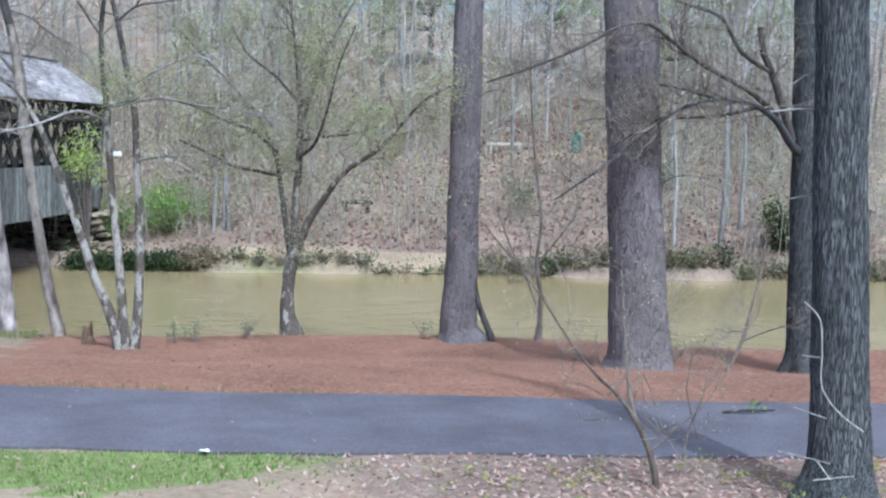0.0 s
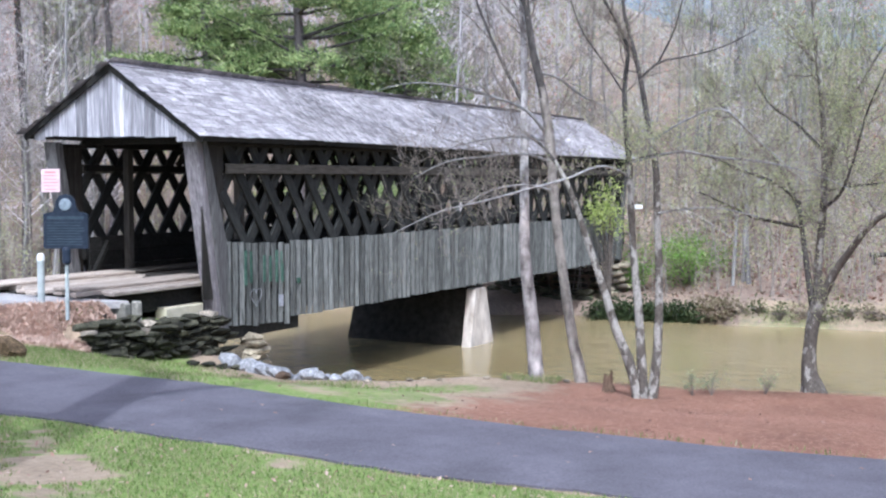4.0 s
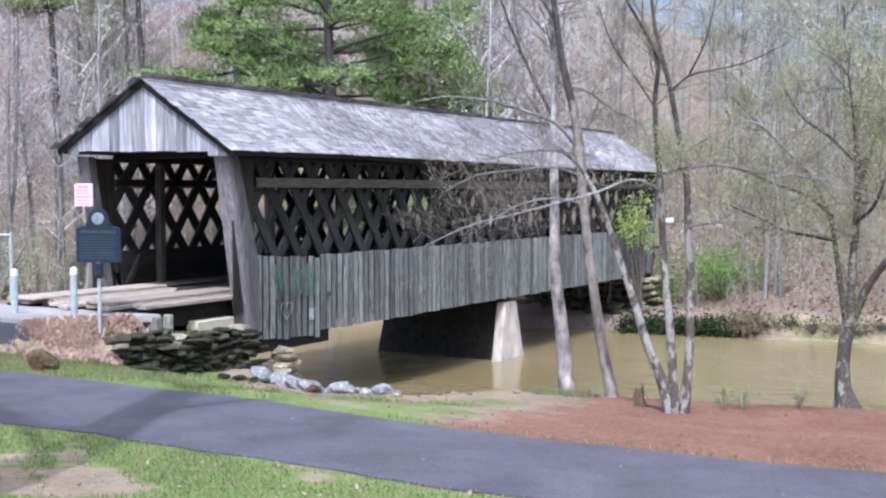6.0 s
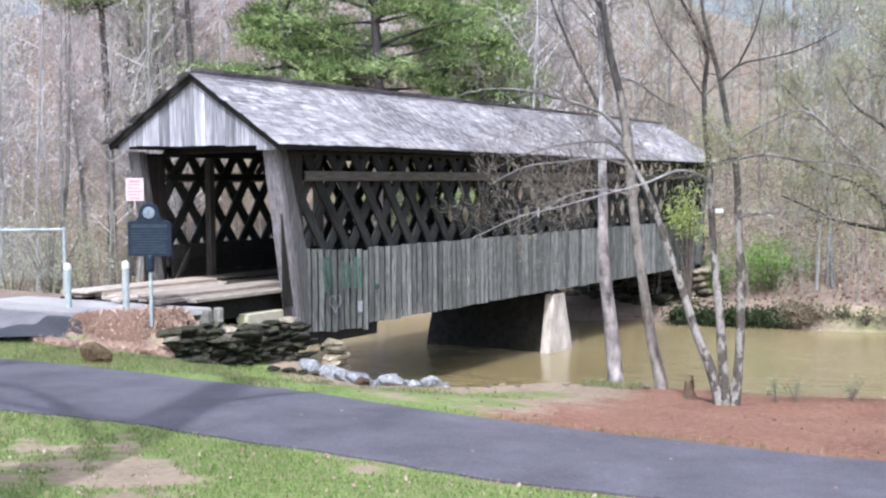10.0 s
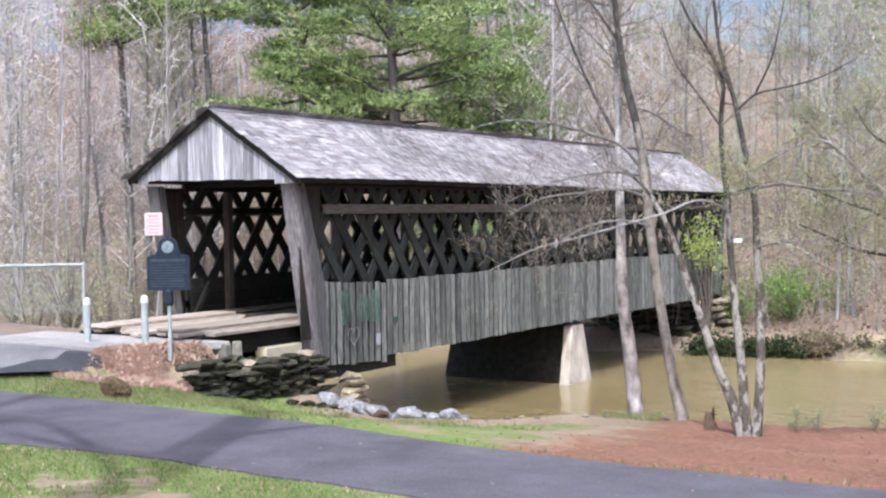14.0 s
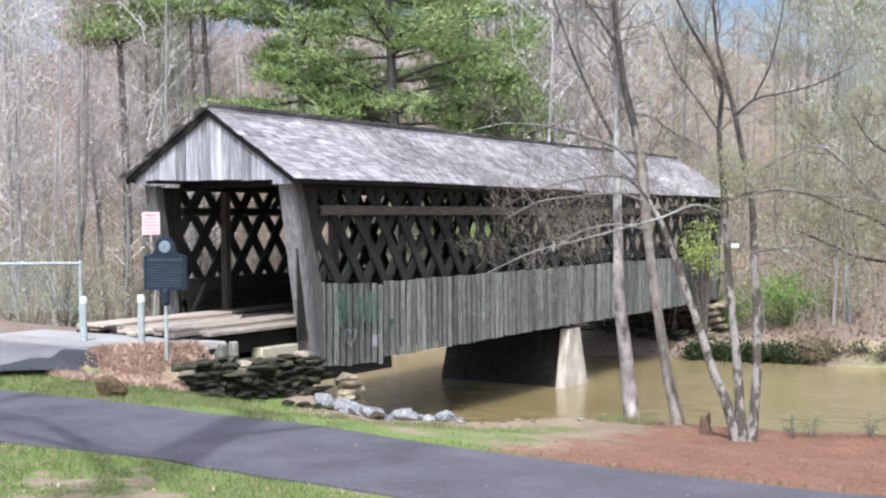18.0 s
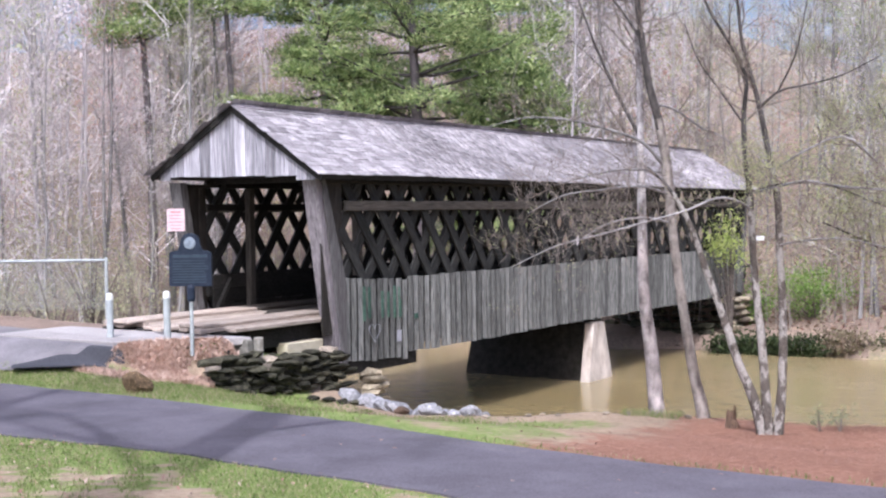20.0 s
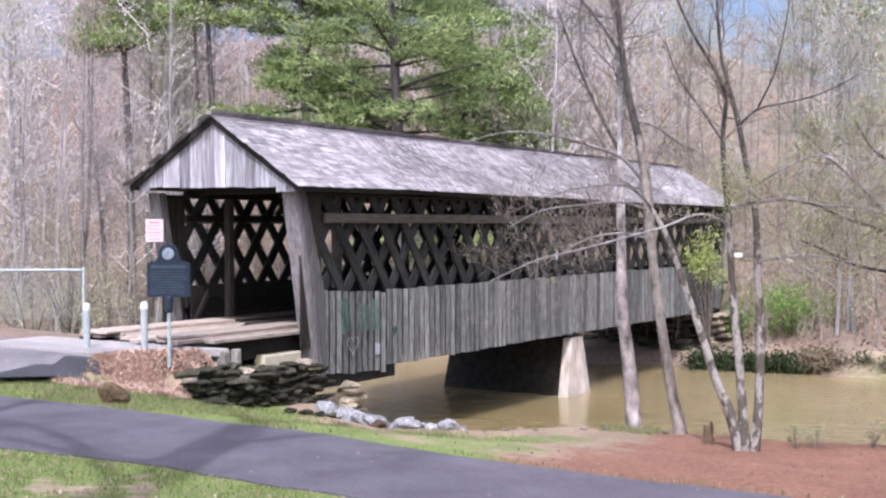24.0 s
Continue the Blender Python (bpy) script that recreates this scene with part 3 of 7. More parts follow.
def build_ends():
    for near in (True, False):
        def at(s):
            return s if near else SPAN - s
        # gable of upright boards
        rng = random.Random(21)
        v = 0.16
        while v < 3.95:
            w = rng.choice((0.17, 0.2, 0.23, 0.26))
            w = min(w, 3.98 - v)
            z0 = 2.53 + 0.02 * v + rng.uniform(-0.01, 0.01) - (0.07 if v < 0.4 or v > 3.6 else 0)
            za, zb = slope_z(at(0), v) - 0.05, slope_z(at(0), v + w) - 0.05
            bm = bmesh.new()
            s0, s1 = at(0.035) + rng.uniform(-0.006, 0.006), at(0.06)
            ring = [(v + 0.004, z0), (v + w - 0.004, z0), (v + w - 0.004, zb), (v + 0.004, za)]
            if v < RIDGE_V < v + w:
                ring.insert(3, (RIDGE_V, ridge_z(at(0)) - 0.05))
            fr = [bm.verts.new((s0, a, b)) for a, b in ring]
            bk = [bm.verts.new((s1, a, b)) for a, b in ring]
            bm.faces.new(fr)
            bm.faces.new(bk[::-1])
            for i in range(len(fr)):
                bm.faces.new((fr[i], bk[i], bk[(i + 1) % len(fr)], fr[(i + 1) % len(fr)]))
            part("gable_board", bm, WOOD_PALE, bridge, "silvered gable board")
            v += w
        # raking portal posts with their wing boards
        for v0, v1, wing in ((0.285, 0.60, 0.28), (3.62, 3.90, 3.905)):
            bm = bmesh.new()
            ring = []
            for s, z in ((0.20, 2.5), (0.38, 2.5), (0.97, -0.85), (0.78, -0.85)):
                ring.append((bm.verts.new((at(s), v0, z)), bm.verts.new((at(s), v1, z))))
            for (a, b), (c, d) in zip(ring, ring[1:] + ring[:1]):
                bm.faces.new((a, b, d, c))
            bm.faces.new([r[0] for r in ring])
            bm.faces.new([r[1] for r in ring][::-1])
            part("portal_post", bm, WOOD_POST if v0 < 2 else WOOD_WING_SHADE, bridge, "raking silvered portal post" if v0 < 2 else "raking dark portal post")
            o = -0.03 if wing < 2 else 0.03
            for ring in ([(0.33, 2.5), (0.375, 2.5), (0.93, -0.86), (0.86, -0.86)], [(0.378, 2.5), (0.42, 2.5), (0.985, 0.62), (0.985, -0.86), (0.933, -0.86)]):
                bm = bmesh.new()
                fr = [bm.verts.new((at(s), wing, z)) for s, z in ring]
                bk = [bm.verts.new((at(s), wing + o, z)) for s, z in ring]
                bm.faces.new(fr)
                bm.faces.new(bk[::-1])
                for i in range(len(ring)):
                    bm.faces.new((fr[i], bk[i], bk[(i + 1) % len(ring)], fr[(i + 1) % len(ring)]))
                part("wing_board", bm, WOOD_WING_SHADE, bridge, "grey wing board darkened for the eave's shade")


def build_frame():
    for v in (0.36, 3.74):
        out = -1 if v < 2 else 1
        for end in (0.40, SPAN - 1.0):
            for k in range(3):
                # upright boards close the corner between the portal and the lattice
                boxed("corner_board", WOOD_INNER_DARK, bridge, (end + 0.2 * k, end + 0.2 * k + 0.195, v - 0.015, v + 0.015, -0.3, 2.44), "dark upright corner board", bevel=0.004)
        for name, z0, z1, dv, lab in (("top_chord", 2.44, 2.54, 0.1, "dark top chord"), ("bottom_chord", -0.72, -0.42, 0.1, "dark bottom chord"), ("floor_chord", 0.28, 0.55, 0.1, "dark chord behind the siding")):
            boxed(name, WOOD_SHADED, bridge, (0.9, SPAN - 0.5, v - 0.02 + (0.1 if out < 0 else -0.12), v + 0.02 + (0.14 if out < 0 else -0.08), z0, z1), lab)
        boxed("side_rail", WOOD_BEAM, bridge, (1.0, SPAN - 1.0, v + out * 0.075 - 0.03, v + out * 0.075 + 0.03, 1.92, 2.10), "brown horizontal rail across the lattice")
        boxed("inner_rail", WOOD_SHADED, bridge, (0.9, SPAN - 0.6, v - out * 0.16 - 0.03, v - out * 0.16 + 0.03, 1.96, 2.08), "dark inner rail")
        boxed("plate", WOOD_SHADED, bridge, (0.35, SPAN - 0.3, v - 0.1, v + 0.1, 2.41, 2.47), "dark eaves plate")
        for k in range(5):
            # lining boards added behind the siding to stop light through its gaps
            z0 = -0.70 + k * 0.284
            boxed("lining_board", WOOD_SHADED, bridge, (0.95, SPAN - 0.6, v - out * 0.20 - 0.015, v - out * 0.20 + 0.015, z0, z0 + 0.278), "dark lining board")
    n = 9
    for i in range(n):
        s = 1.2 + i * (SPAN - 2.4) / (n - 1)
        boxed("tie_beam", WOOD_SHADED, bridge, (s - 0.09, s + 0.09, 0.4, 3.8, 2.475, 2.58), "dark tie beam")
        for v0, v1 in ((0.5, 0.8), (3.7, 3.4)):
            bm = bmesh.new()
            vs = box(bm, -0.05, 0.05, -0.05, 0.05, 0, 0.5)
            way = Vector((0, v1 - v0, 0.35))
            bmesh.ops.transform(bm, matrix=Matrix.Translation((s, v0, 2.1)) @ way.to_track_quat("Z", "X").to_matrix().to_4x4(), verts=vs)
            part("knee_brace", bm, WOOD_SHADED, bridge, "dark knee brace")
    for v in (0.72, 3.43):
        for s in (1.93, 8.2, 14.8, 20.6):
            boxed("inner_post", WOOD_INNER, bridge, (s - 0.08, s + 0.08, v - 0.07, v + 0.07, 0.0, 2.4), "brown inner post")
            bm = bmesh.new()
            vs = box(bm, -0.04, 0.04, -0.04, 0.04, -0.05, 0.72)
            way = Vector((0.42, 0, 0.62))
            bmesh.ops.transform(bm, matrix=Matrix.Translation((s - 0.98, v, 0.02)) @ way.to_track_quat("Z", "Y").to_matrix().to_4x4(), verts=vs)
            part("foot_brace", bm, WOOD_SHADED, bridge, "dark slanting foot brace")
    for v in (0.75, 1.6, 2.6, 3.45):
        boxed("stringer", WOOD_SHADED, bridge, (-1.8, SPAN + 0.5, v - 0.11, v + 0.11, -0.42, -0.07), "dark floor stringer")
    for i in range(12):
        s = 1.4 + i * 1.72
        boxed("floor_beam", WOOD_SHADED, bridge, (s - 0.11, s + 0.11, 0.42, 3.78, -0.75, -0.43), "dark floor beam")
    rng = random.Random(5)
    for i in range(15):
        v = 0.42 + i * 0.225
        s0 = rng.uniform(-2.1, -1.5)
        cut = rng.uniform(0.9, 1.5)
        # planks beyond the mouth take a darker colour, standing in for interior shade
        for a, b in ((s0, cut), (cut + 0.01, cut + 8), (cut + 8.01, SPAN + 0.6)):
            boxed("deck_plank", WOOD_DECK if a < 0 else WOOD_FLOOR, bridge, (a, min(b, SPAN + 0.6), v + 0.004, v + 0.219, -0.065 + rng.uniform(-0.006, 0.012), 0.0 + rng.uniform(-0.012, 0.015)), "bleached lengthwise deck plank" if a < 0 else "floor plank darkened for the unlit bridge interior", bevel=0.012)
    for v in (0.9, 2.7):
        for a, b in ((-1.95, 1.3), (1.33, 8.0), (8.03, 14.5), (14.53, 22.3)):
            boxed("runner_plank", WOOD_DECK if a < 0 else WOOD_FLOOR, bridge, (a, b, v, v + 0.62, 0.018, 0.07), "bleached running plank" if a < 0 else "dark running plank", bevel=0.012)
    boxed("bolster", WOOD_SHADED, bridge, (0.7, 3.3, 0.34, 0.6, -1.08, -0.76), "dark bolster beam under the end")
    boxed("prop", WOOD_SHADED, bridge, (0.45, 0.75, 0.3, 0.55, -1.75, -0.76), "dark timber prop")


def build_shingles():
    rng = random.Random(3)
    kinds = []
    for k in range(8):
        w = 0.14 + 0.02 * k
        j = [rng.uniform(-0.008, 0.008) for _ in range(4)]
        v = [(0, j[0], 0.008), (w - 0.004, j[1], 0.010), (w - 0.006, 0.22, 0.004), (0, 0.22, 0.003), (0, j[0], -0.004), (w - 0.006, j[1], -0.004)]
        f = [(0, 1, 2, 3), (4, 5, 1, 0), (4, 0, 3), (1, 5, 2)]
        me = bpy.data.meshes.new("shingle")
        me.from_pydata(v, [], f)
        me.materials.append(SHINGLE)
        kinds.append((w, me, np.array(v)))
    heaps = {0: Heap(), 1: Heap()}
    singles = 0
    for side in (0, 1):
        for row in range(17):
            s = -0.05 + rng.uniform(-0.08, 0)
            while s < SPAN + 0.02:
                w, me, pts = kinds[rng.randrange(8)]
                if side == 0:
                    low, x, turn = eave_z(s), 0.0, 0
                else:
                    low, x, turn = far_eave_z(SPAN - s), SPAN, 180
                top = ridge_z(s if side == 0 else SPAN - s)
                base = pose(x, 0.0 if side == 0 else ROOF_V, low + 0.015, math.degrees(math.atan2(top - low, RIDGE_V)), 0, turn)
                m = base @ pose(s, -0.04 + row * 0.149 + rng.uniform(-0.012, 0.012), 0.006 + rng.uniform(0, 0.006), rng.uniform(-1.5, 0.3), rng.uniform(-1.2, 1.2), rng.uniform(-1, 1))
                if side == 0 and s < 3.2 and singles < 300:
                    shared("shingle", me, roof_cover, m)
                    singles += 1
                else:
                    p = np.c_[pts, np.ones(6)] @ np.array(m).T
                    heaps[side].put(p[:, :3], [(0, 1, 2, 3), (4, 5, 1, 0), (4, 4, 0, 3), (1, 5, 5, 2)])
                s += w
    for side in (0, 1):
        ob = new("shingles", heaps[side].mesh("shingles", SHINGLE))
        ob.parent = bridge
        tagged(ob, "rows of weathered grey wooden shingles", kind="stuff")


build_roof()
build_frame()
for wall, way in ((0.3, -1), (3.9, 1)):
    build_siding(wall, way, 1.07, SPAN - 0.9)
build_lattice(0.33, False)
build_lattice(3.82, True)
build_ends()
roof_cover = new("roof_cover", bpy.data.meshes.new("roof_cover"))
roof_cover.parent = bridge


def ridge_cap():
    bm = bmesh.new()
    for i in range(60):
        s = i * SPAN / 60
        for sign in (1, -1):
            vs = box(bm, 0, 0.37, 0, 0.13, 0, 0.018)
            bmesh.ops.transform(bm, matrix=pose(s, RIDGE_V, ridge_z(s) + 0.035, 0, 0, 0) @ (Matrix.Identity(4) if sign > 0 else Matrix.Diagonal((1, -1, 1, 1))) @ Matrix.Rotation(math.radians(-32), 4, "X"), verts=vs)
    me = roof_cover.data
    bm.to_mesh(me)
    bm.free()
    me.materials.append(SHINGLE)
    roof_cover.name = "ridge_cap"


ridge_cap()
build_shingles()


def build_pier():
    ob = empty("bridge_pier", bridge.matrix_world @ pose(11.33, 2.1, WATER_Z - 0.6), "battered concrete pier standing in the water under the bridge", "pier")
    bm = bmesh.new()
    lo, hi = [], []
    for x, y in ((-0.66, -1.6), (0.66, -1.6), (0.66, 1.95), (-0.66, 1.95)):
        lo.append(bm.verts.new((x, y, 0)))
        hi.append(bm.verts.new((x * 0.22, y * 0.93, 2.1)))
    bm.faces.new(hi)
    for i in range(4):
        bm.faces.new((lo[i], lo[(i + 1) % 4], hi[(i + 1) % 4], hi[i]))
    bmesh.ops.bevel(bm, geom=bm.edges[:], offset=0.03, segments=1, affect="EDGES")
    # the bridge's shade on this wall is put into its dark colour
    part("pier_body", bm, PIER_SHADE, ob, "concrete wall coloured dark for the bridge's shade")
    bm = bmesh.new()
    lo, hi = [], []
    for x, y in ((-0.84, -1.86), (0.84, -1.86), (0.84, -1.6), (-0.84, -1.6)):
        lo.append(bm.verts.new((x, y, 0)))
        hi.append(bm.verts.new((x * 0.37, y + 0.06, 2.05)))
    bm.faces.new(hi)
    for i in range(4):
        bm.faces.new((lo[i], lo[(i + 1) % 4], hi[(i + 1) % 4], hi[i]))
    bmesh.ops.bevel(bm, geom=bm.edges[:], offset=0.03, segments=1, affect="EDGES")
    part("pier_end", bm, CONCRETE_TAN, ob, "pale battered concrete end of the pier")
    boxed("cap_beam", WOOD_SHADED, ob, (-0.2, 0.2, -1.75, 1.75, 2.08, 2.26), "dark timber cap")


def stone_mesh(rng, flat=0.5):
    bm = bmesh.new()
    bmesh.ops.create_icosphere(bm, subdivisions=2, radius=1)
    jit = [Vector((rng.uniform(-1, 1), rng.uniform(-1, 1), rng.uniform(-1, 1))).normalized() for _ in range(13)]
    lim = [rng.uniform(0.5, 0.8) for _ in jit]
    for v in bm.verts:
        for d, l in zip(jit, lim):
            k = v.co.dot(d)
            if k > l:
                v.co -= d * (k - l)
        v.co *= 1 + 0.06 * noise.noise(v.co * 2.5 + jit[0] * 5)
        v.co.z *= flat
        if v.co.z < -0.6 * flat:
            v.co.z = -0.6 * flat
    me = bpy.data.meshes.new("stone")
    bm.to_mesh(me)
    bm.free()
    return me


def build_abutments():
    rng = random.Random(8)
    slabs = [stone_mesh(rng, 0.35) for _ in range(7)]
    for me in slabs:
        me.materials.append(STONE_DARK)
    tops = [stone_mesh(rng, 0.35) for _ in range(5)]
    for me in tops:
        me.materials.append(STONE)
    wall = empty("stone_abutment", bridge.matrix_world, "dry-laid mossy field stone abutment below the bridge mouth", "stone wall")
    for s0, s1, v0, zlo, zhi, step in ((-2.9, 0.2, -0.16, -1.25, -0.56, 0.075), (-1.9, 0.1, -0.04, -0.95, -0.50, 0.075), (-2.95, -1.8, -0.04, -0.55, -0.36, 0.075), (-0.3, 0.1, 0.6, -1.2, -0.5, 0.1), (-0.3, 0.1, 1.4, -1.2, -0.5, 0.1), (-0.3, 0.1, 2.3, -1.2, -0.5, 0.1), (-0.3, 0.1, 3.2, -1.2, -0.5, 0.1), ):
        z = zlo
        while z < zhi:
            s = s0 + rng.uniform(-0.1, 0.1) + (max(0, (z - zlo)) * 0.15 if s0 < -1 else 0)
            while s < s1:
                w = rng.uniform(0.18, 0.58)
                x, y = s + w / 2, v0 + rng.uniform(-0.1, 0.1) + (z - zlo) * 0.12
                shared("stone", (tops if z > zhi - 0.14 and rng.random() < 0.16 else slabs)[rng.randrange(5)], wall, pose(x, y, z, rng.uniform(-6, 6), rng.uniform(-6, 6), rng.uniform(0, 360)) @ Matrix.Diagonal((w * 0.62, rng.uniform(0.16, 0.26), rng.uniform(0.16, 0.30), 1)))
                s += w * 0.8
            z += step
    pale = [stone_mesh(rng, 0.3) for _ in range(5)]
    for me in pale:
        me.materials.append(STONE)
    tan = [stone_mesh(rng, 0.4) for _ in range(5)]
    for me in tan:
        me.materials.append(STONE_TAN)
    stack = empty("stone_stack", bridge.matrix_world, "stack of flat tan stones under the bridge corner", "stone wall")
    for row in range(6):
        x = 1.30 + 0.03 * row
        while x < 1.98 - 0.04 * row:
            w = rng.uniform(0.3, 0.55)
            shared("stone", tan[rng.randrange(5)], stack, pose(x + w / 2, 0.22 + rng.uniform(-0.06, 0.06), -1.68 + row * 0.12, rng.uniform(-4, 4), rng.uniform(-4, 4), rng.uniform(-15, 15)) @ Matrix.Diagonal((w * 0.6, rng.uniform(0.26, 0.34), rng.uniform(0.22, 0.28), 1)))
            x += w * 0.9
    boxed("sill_block", CREAM, wall, (-0.45, 0.55, 0.45, 0.7, -0.60, -0.36), "pale cream sill block", bevel=0.02)
    boxed("slab_edge", CONCRETE_DARK, wall, (-1.86, -1.70, 0.07, 4.2, -0.55, -0.14), "concrete slab edge", bevel=0.02)
    boxed("slab_post", CONCRETE_DARK, wall, (-1.58, -1.46, 0.06, 0.20, -0.58, -0.13), "short concrete post", bevel=0.02)
    cream = [stone_mesh(rng, 0.3) for _ in range(5)]
    for me in cream:
        me.materials.append(STONE_TAN)
    far = empty("far_abutment", bridge.matrix_world @ pose(0, 0, 0), "pale stacked stone abutment at the far bank", "stone wall")
    for row in range(9):
        for k in range(7):
            shared("stone", slabs[rng.randrange(7)], far, pose(20.4 + rng.uniform(-0.15, 0.15) + 0.25 * (k % 2), 0.1 + k * 0.62, -2.5 + row * 0.21, rng.uniform(-6, 6), rng.uniform(-6, 6), rng.uniform(0, 360)) @ Matrix.Diagonal((rng.uniform(0.3, 0.5), rng.uniform(0.3, 0.45), rng.uniform(0.28, 0.36), 1)))
    for row in range(6):
        for k in range(6):
            shared("stone", cream[rng.randrange(5)] if (k + row) % 4 else pale[rng.randrange(5)], far, pose(19.5 + k * 0.45 + rng.uniform(-0.1, 0.1), 0.0 + rng.uniform(-0.12, 0.12) - 0.06 * k, -2.05 + row * 0.22, rng.uniform(-6, 6), rng.uniform(-6, 6), rng.uniform(0, 360)) @ Matrix.Diagonal((rng.uniform(0.26, 0.40), rng.uniform(0.22, 0.3), rng.uniform(0.34, 0.44), 1)))
    # dark stones added to stand in for the shade under the bridge
    for row in range(4):
        for k in range(8):
            shared("stone", slabs[rng.randrange(7)], far, pose(18.9 + 0.3 * row + rng.uniform(-0.1, 0.1), 0.7 + k * 0.46 + rng.uniform(-0.08, 0.08), -2.4 + row * 0.2, rng.uniform(-10, 10), rng.uniform(-10, 10), rng.uniform(0, 360)) @ Matrix.Diagonal((rng.uniform(0.28, 0.42), rng.uniform(0.26, 0.36), rng.uniform(0.4, 0.6), 1)))


build_pier()
build_abutments()


# ---- trees on this bank ----
def bark_material(name, dark, light, scale, crack, deep):
    """Long upright furrows that wander and fork, over a finer grain."""
    m, nt, bsdf = nodes_of(name)
    vec = place_vec(nt, scale, True)
    warp = add(nt, "ShaderNodeTexNoise", Scale=0.35, Detail=2.0)
    nt.links.new(vec, warp.inputs["Vector"])
    shifted = nt.nodes.new("ShaderNodeVectorMath")
    shifted.operation = "MULTIPLY_ADD"
    nt.links.new(warp.outputs["Color"], shifted.inputs[0])
    shifted.inputs[1].default_value = (1.6, 1.6, 0.4)
    nt.links.new(vec, shifted.inputs[2])
    ridge = noise_of(nt, shifted.outputs[0], 1.0, 1.5, 0.45)
    grain = noise_of(nt, vec, 3.2, 7.0, 0.75)
    big = noise_of(nt, vec, 0.12, 3.0)
    # furrows follow the lines where the noise crosses its middle
    off = nt.nodes.new("ShaderNodeMath")
    off.operation = "SUBTRACT"
    nt.links.new(ridge, off.inputs[0])
    off.inputs[1].default_value = 0.5
    gap = nt.nodes.new("ShaderNodeMath")
    gap.operation = "ABSOLUTE"
    nt.links.new(off.outputs[0], gap.inputs[0])
    furrow = ramp(nt, gap.outputs[0], [(0.0, (0, 0, 0)), (crack, (1, 1, 1))])
    mid = tuple(0.5 * p + 0.5 * q for p, q in zip(dark, light))
    col = mixed(nt, furrow, tuple(deep * c for c in dark), ramp(nt, grain, [(0.3, dark), (0.5, mid), (0.72, light)]))
    col = mixed(nt, 1.0, col, ramp(nt, big, [(0.3, (0.82, 0.82, 0.82)), (0.7, (1.16, 1.16, 1.16))]), "MULTIPLY")
    nt.links.new(col, bsdf.inputs["Base Color"])
    bsdf.inputs["Roughness"].default_value = 0.95
    bsdf.inputs["Specular IOR Level"].default_value = 0.15
    bump(nt, bsdf, furrow, 0.8, 0.015)
    return m


BARK_RUGGED = bark_material("furrowed_bark", (0.125, 0.108, 0.112), (0.245, 0.217, 0.225), (34, 34, 9.0), 0.05, 0.78)
BARK_BLUE = bark_material("blue_grey_furrowed_bark", (0.088, 0.090, 0.094), (0.225, 0.23, 0.24), (95, 95, 7.5), 0.13, 0.36)


def birch_material(name, whole):
    """Pale bark broken by dark rough patches."""
    m, nt, bsdf = nodes_of(name)
    vec = place_vec(nt, (1, 1, 0.6), True)
    spots, fine = noise_of(nt, vec, 8.0, 5.0, 0.62), noise_of(nt, vec, 30.0, 6.0, 0.7)
    pale = ramp(nt, fine, [(0.3, (0.20, 0.182, 0.164)), (0.7, (0.43, 0.40, 0.37))])
    rough = ramp(nt, fine, [(0.3, (0.045, 0.037, 0.031)), (0.7, (0.15, 0.127, 0.108))])
    col = mixed(nt, ramp(nt, spots, [(whole, (0, 0, 0)), (whole + 0.07, (1, 1, 1))]), pale, rough)
    nt.links.new(col, bsdf.inputs["Base Color"])
    bsdf.inputs["Roughness"].default_value = 0.9
    bump(nt, bsdf, spots, 0.4, 0.02)
    return m


BARK_BIRCH = birch_material("patchy_birch_bark", 0.465)
BARK_PATCHED = birch_material("dark_patched_bark", 0.40)
BARK_LEAN = mottled("smooth_grey_bark", (0.10, 0.086, 0.076), (0.47, 0.415, 0.375), (1, 1, 0.6), 8.0, 2.2, vary=0.3, relief=0.3)
BARK_MAUVE = mottled("mauve_grey_bark", (0.11, 0.094, 0.09), (0.66, 0.575, 0.56), (1, 1, 0.6), 7.0, 2.4, vary=0.3, relief=0.3)
# paler bark for low limbs, their sunlit look put into the colour
LIMB_PALE = mottled("pale_limb_bark", (0.17, 0.162, 0.162), (0.38, 0.365, 0.365), (2, 2, 1), 6.0, 1.2, vary=0.2, relief=0.3)


def grow(heap, line, rng, count, size, depth=0, up=0.35, ends=None):
    """Twigs that leave a line of (x, y, z, radius) rows and fork again."""
    n = len(line)
    for _ in range(count):
        i = int(rng.uniform(0.25, 0.99) * (n - 1))
        p, r = line[i, :3], line[i, 3]
        t = line[min(i + 1, n - 1), :3] - line[max(i - 1, 0), :3]
        t /= np.linalg.norm(t) + 1e-9
        d = t * rng.uniform(0.3, 1.0) + rng.normal(0, 0.6, 3) + np.array([0, 0, up])
        d /= np.linalg.norm(d) + 1e-9
        length = size * rng.uniform(0.5, 1.3)
        k = 5
        rad = min(r * 0.55, 0.004 + 0.011 * length)
        pts, q = [p], d.copy()
        for _s in range(k - 1):
            q = q + rng.normal(0, 0.22, 3) + np.array([0, 0, 0.08])
            q /= np.linalg.norm(q)
            pts.append(pts[-1] + q * length / (k - 1))
        pts = np.array(pts)
        rr = np.linspace(rad, max(0.0025, rad * 0.25), k)
        heap.put(*tube(pts, rr, 3))
        if ends is not None:
            ends.extend(pts[2:])
        if depth > 0:
            grow(heap, np.c_[pts, rr], rng, rng.integers(3, 6), size * 0.55, depth - 1, up, ends)


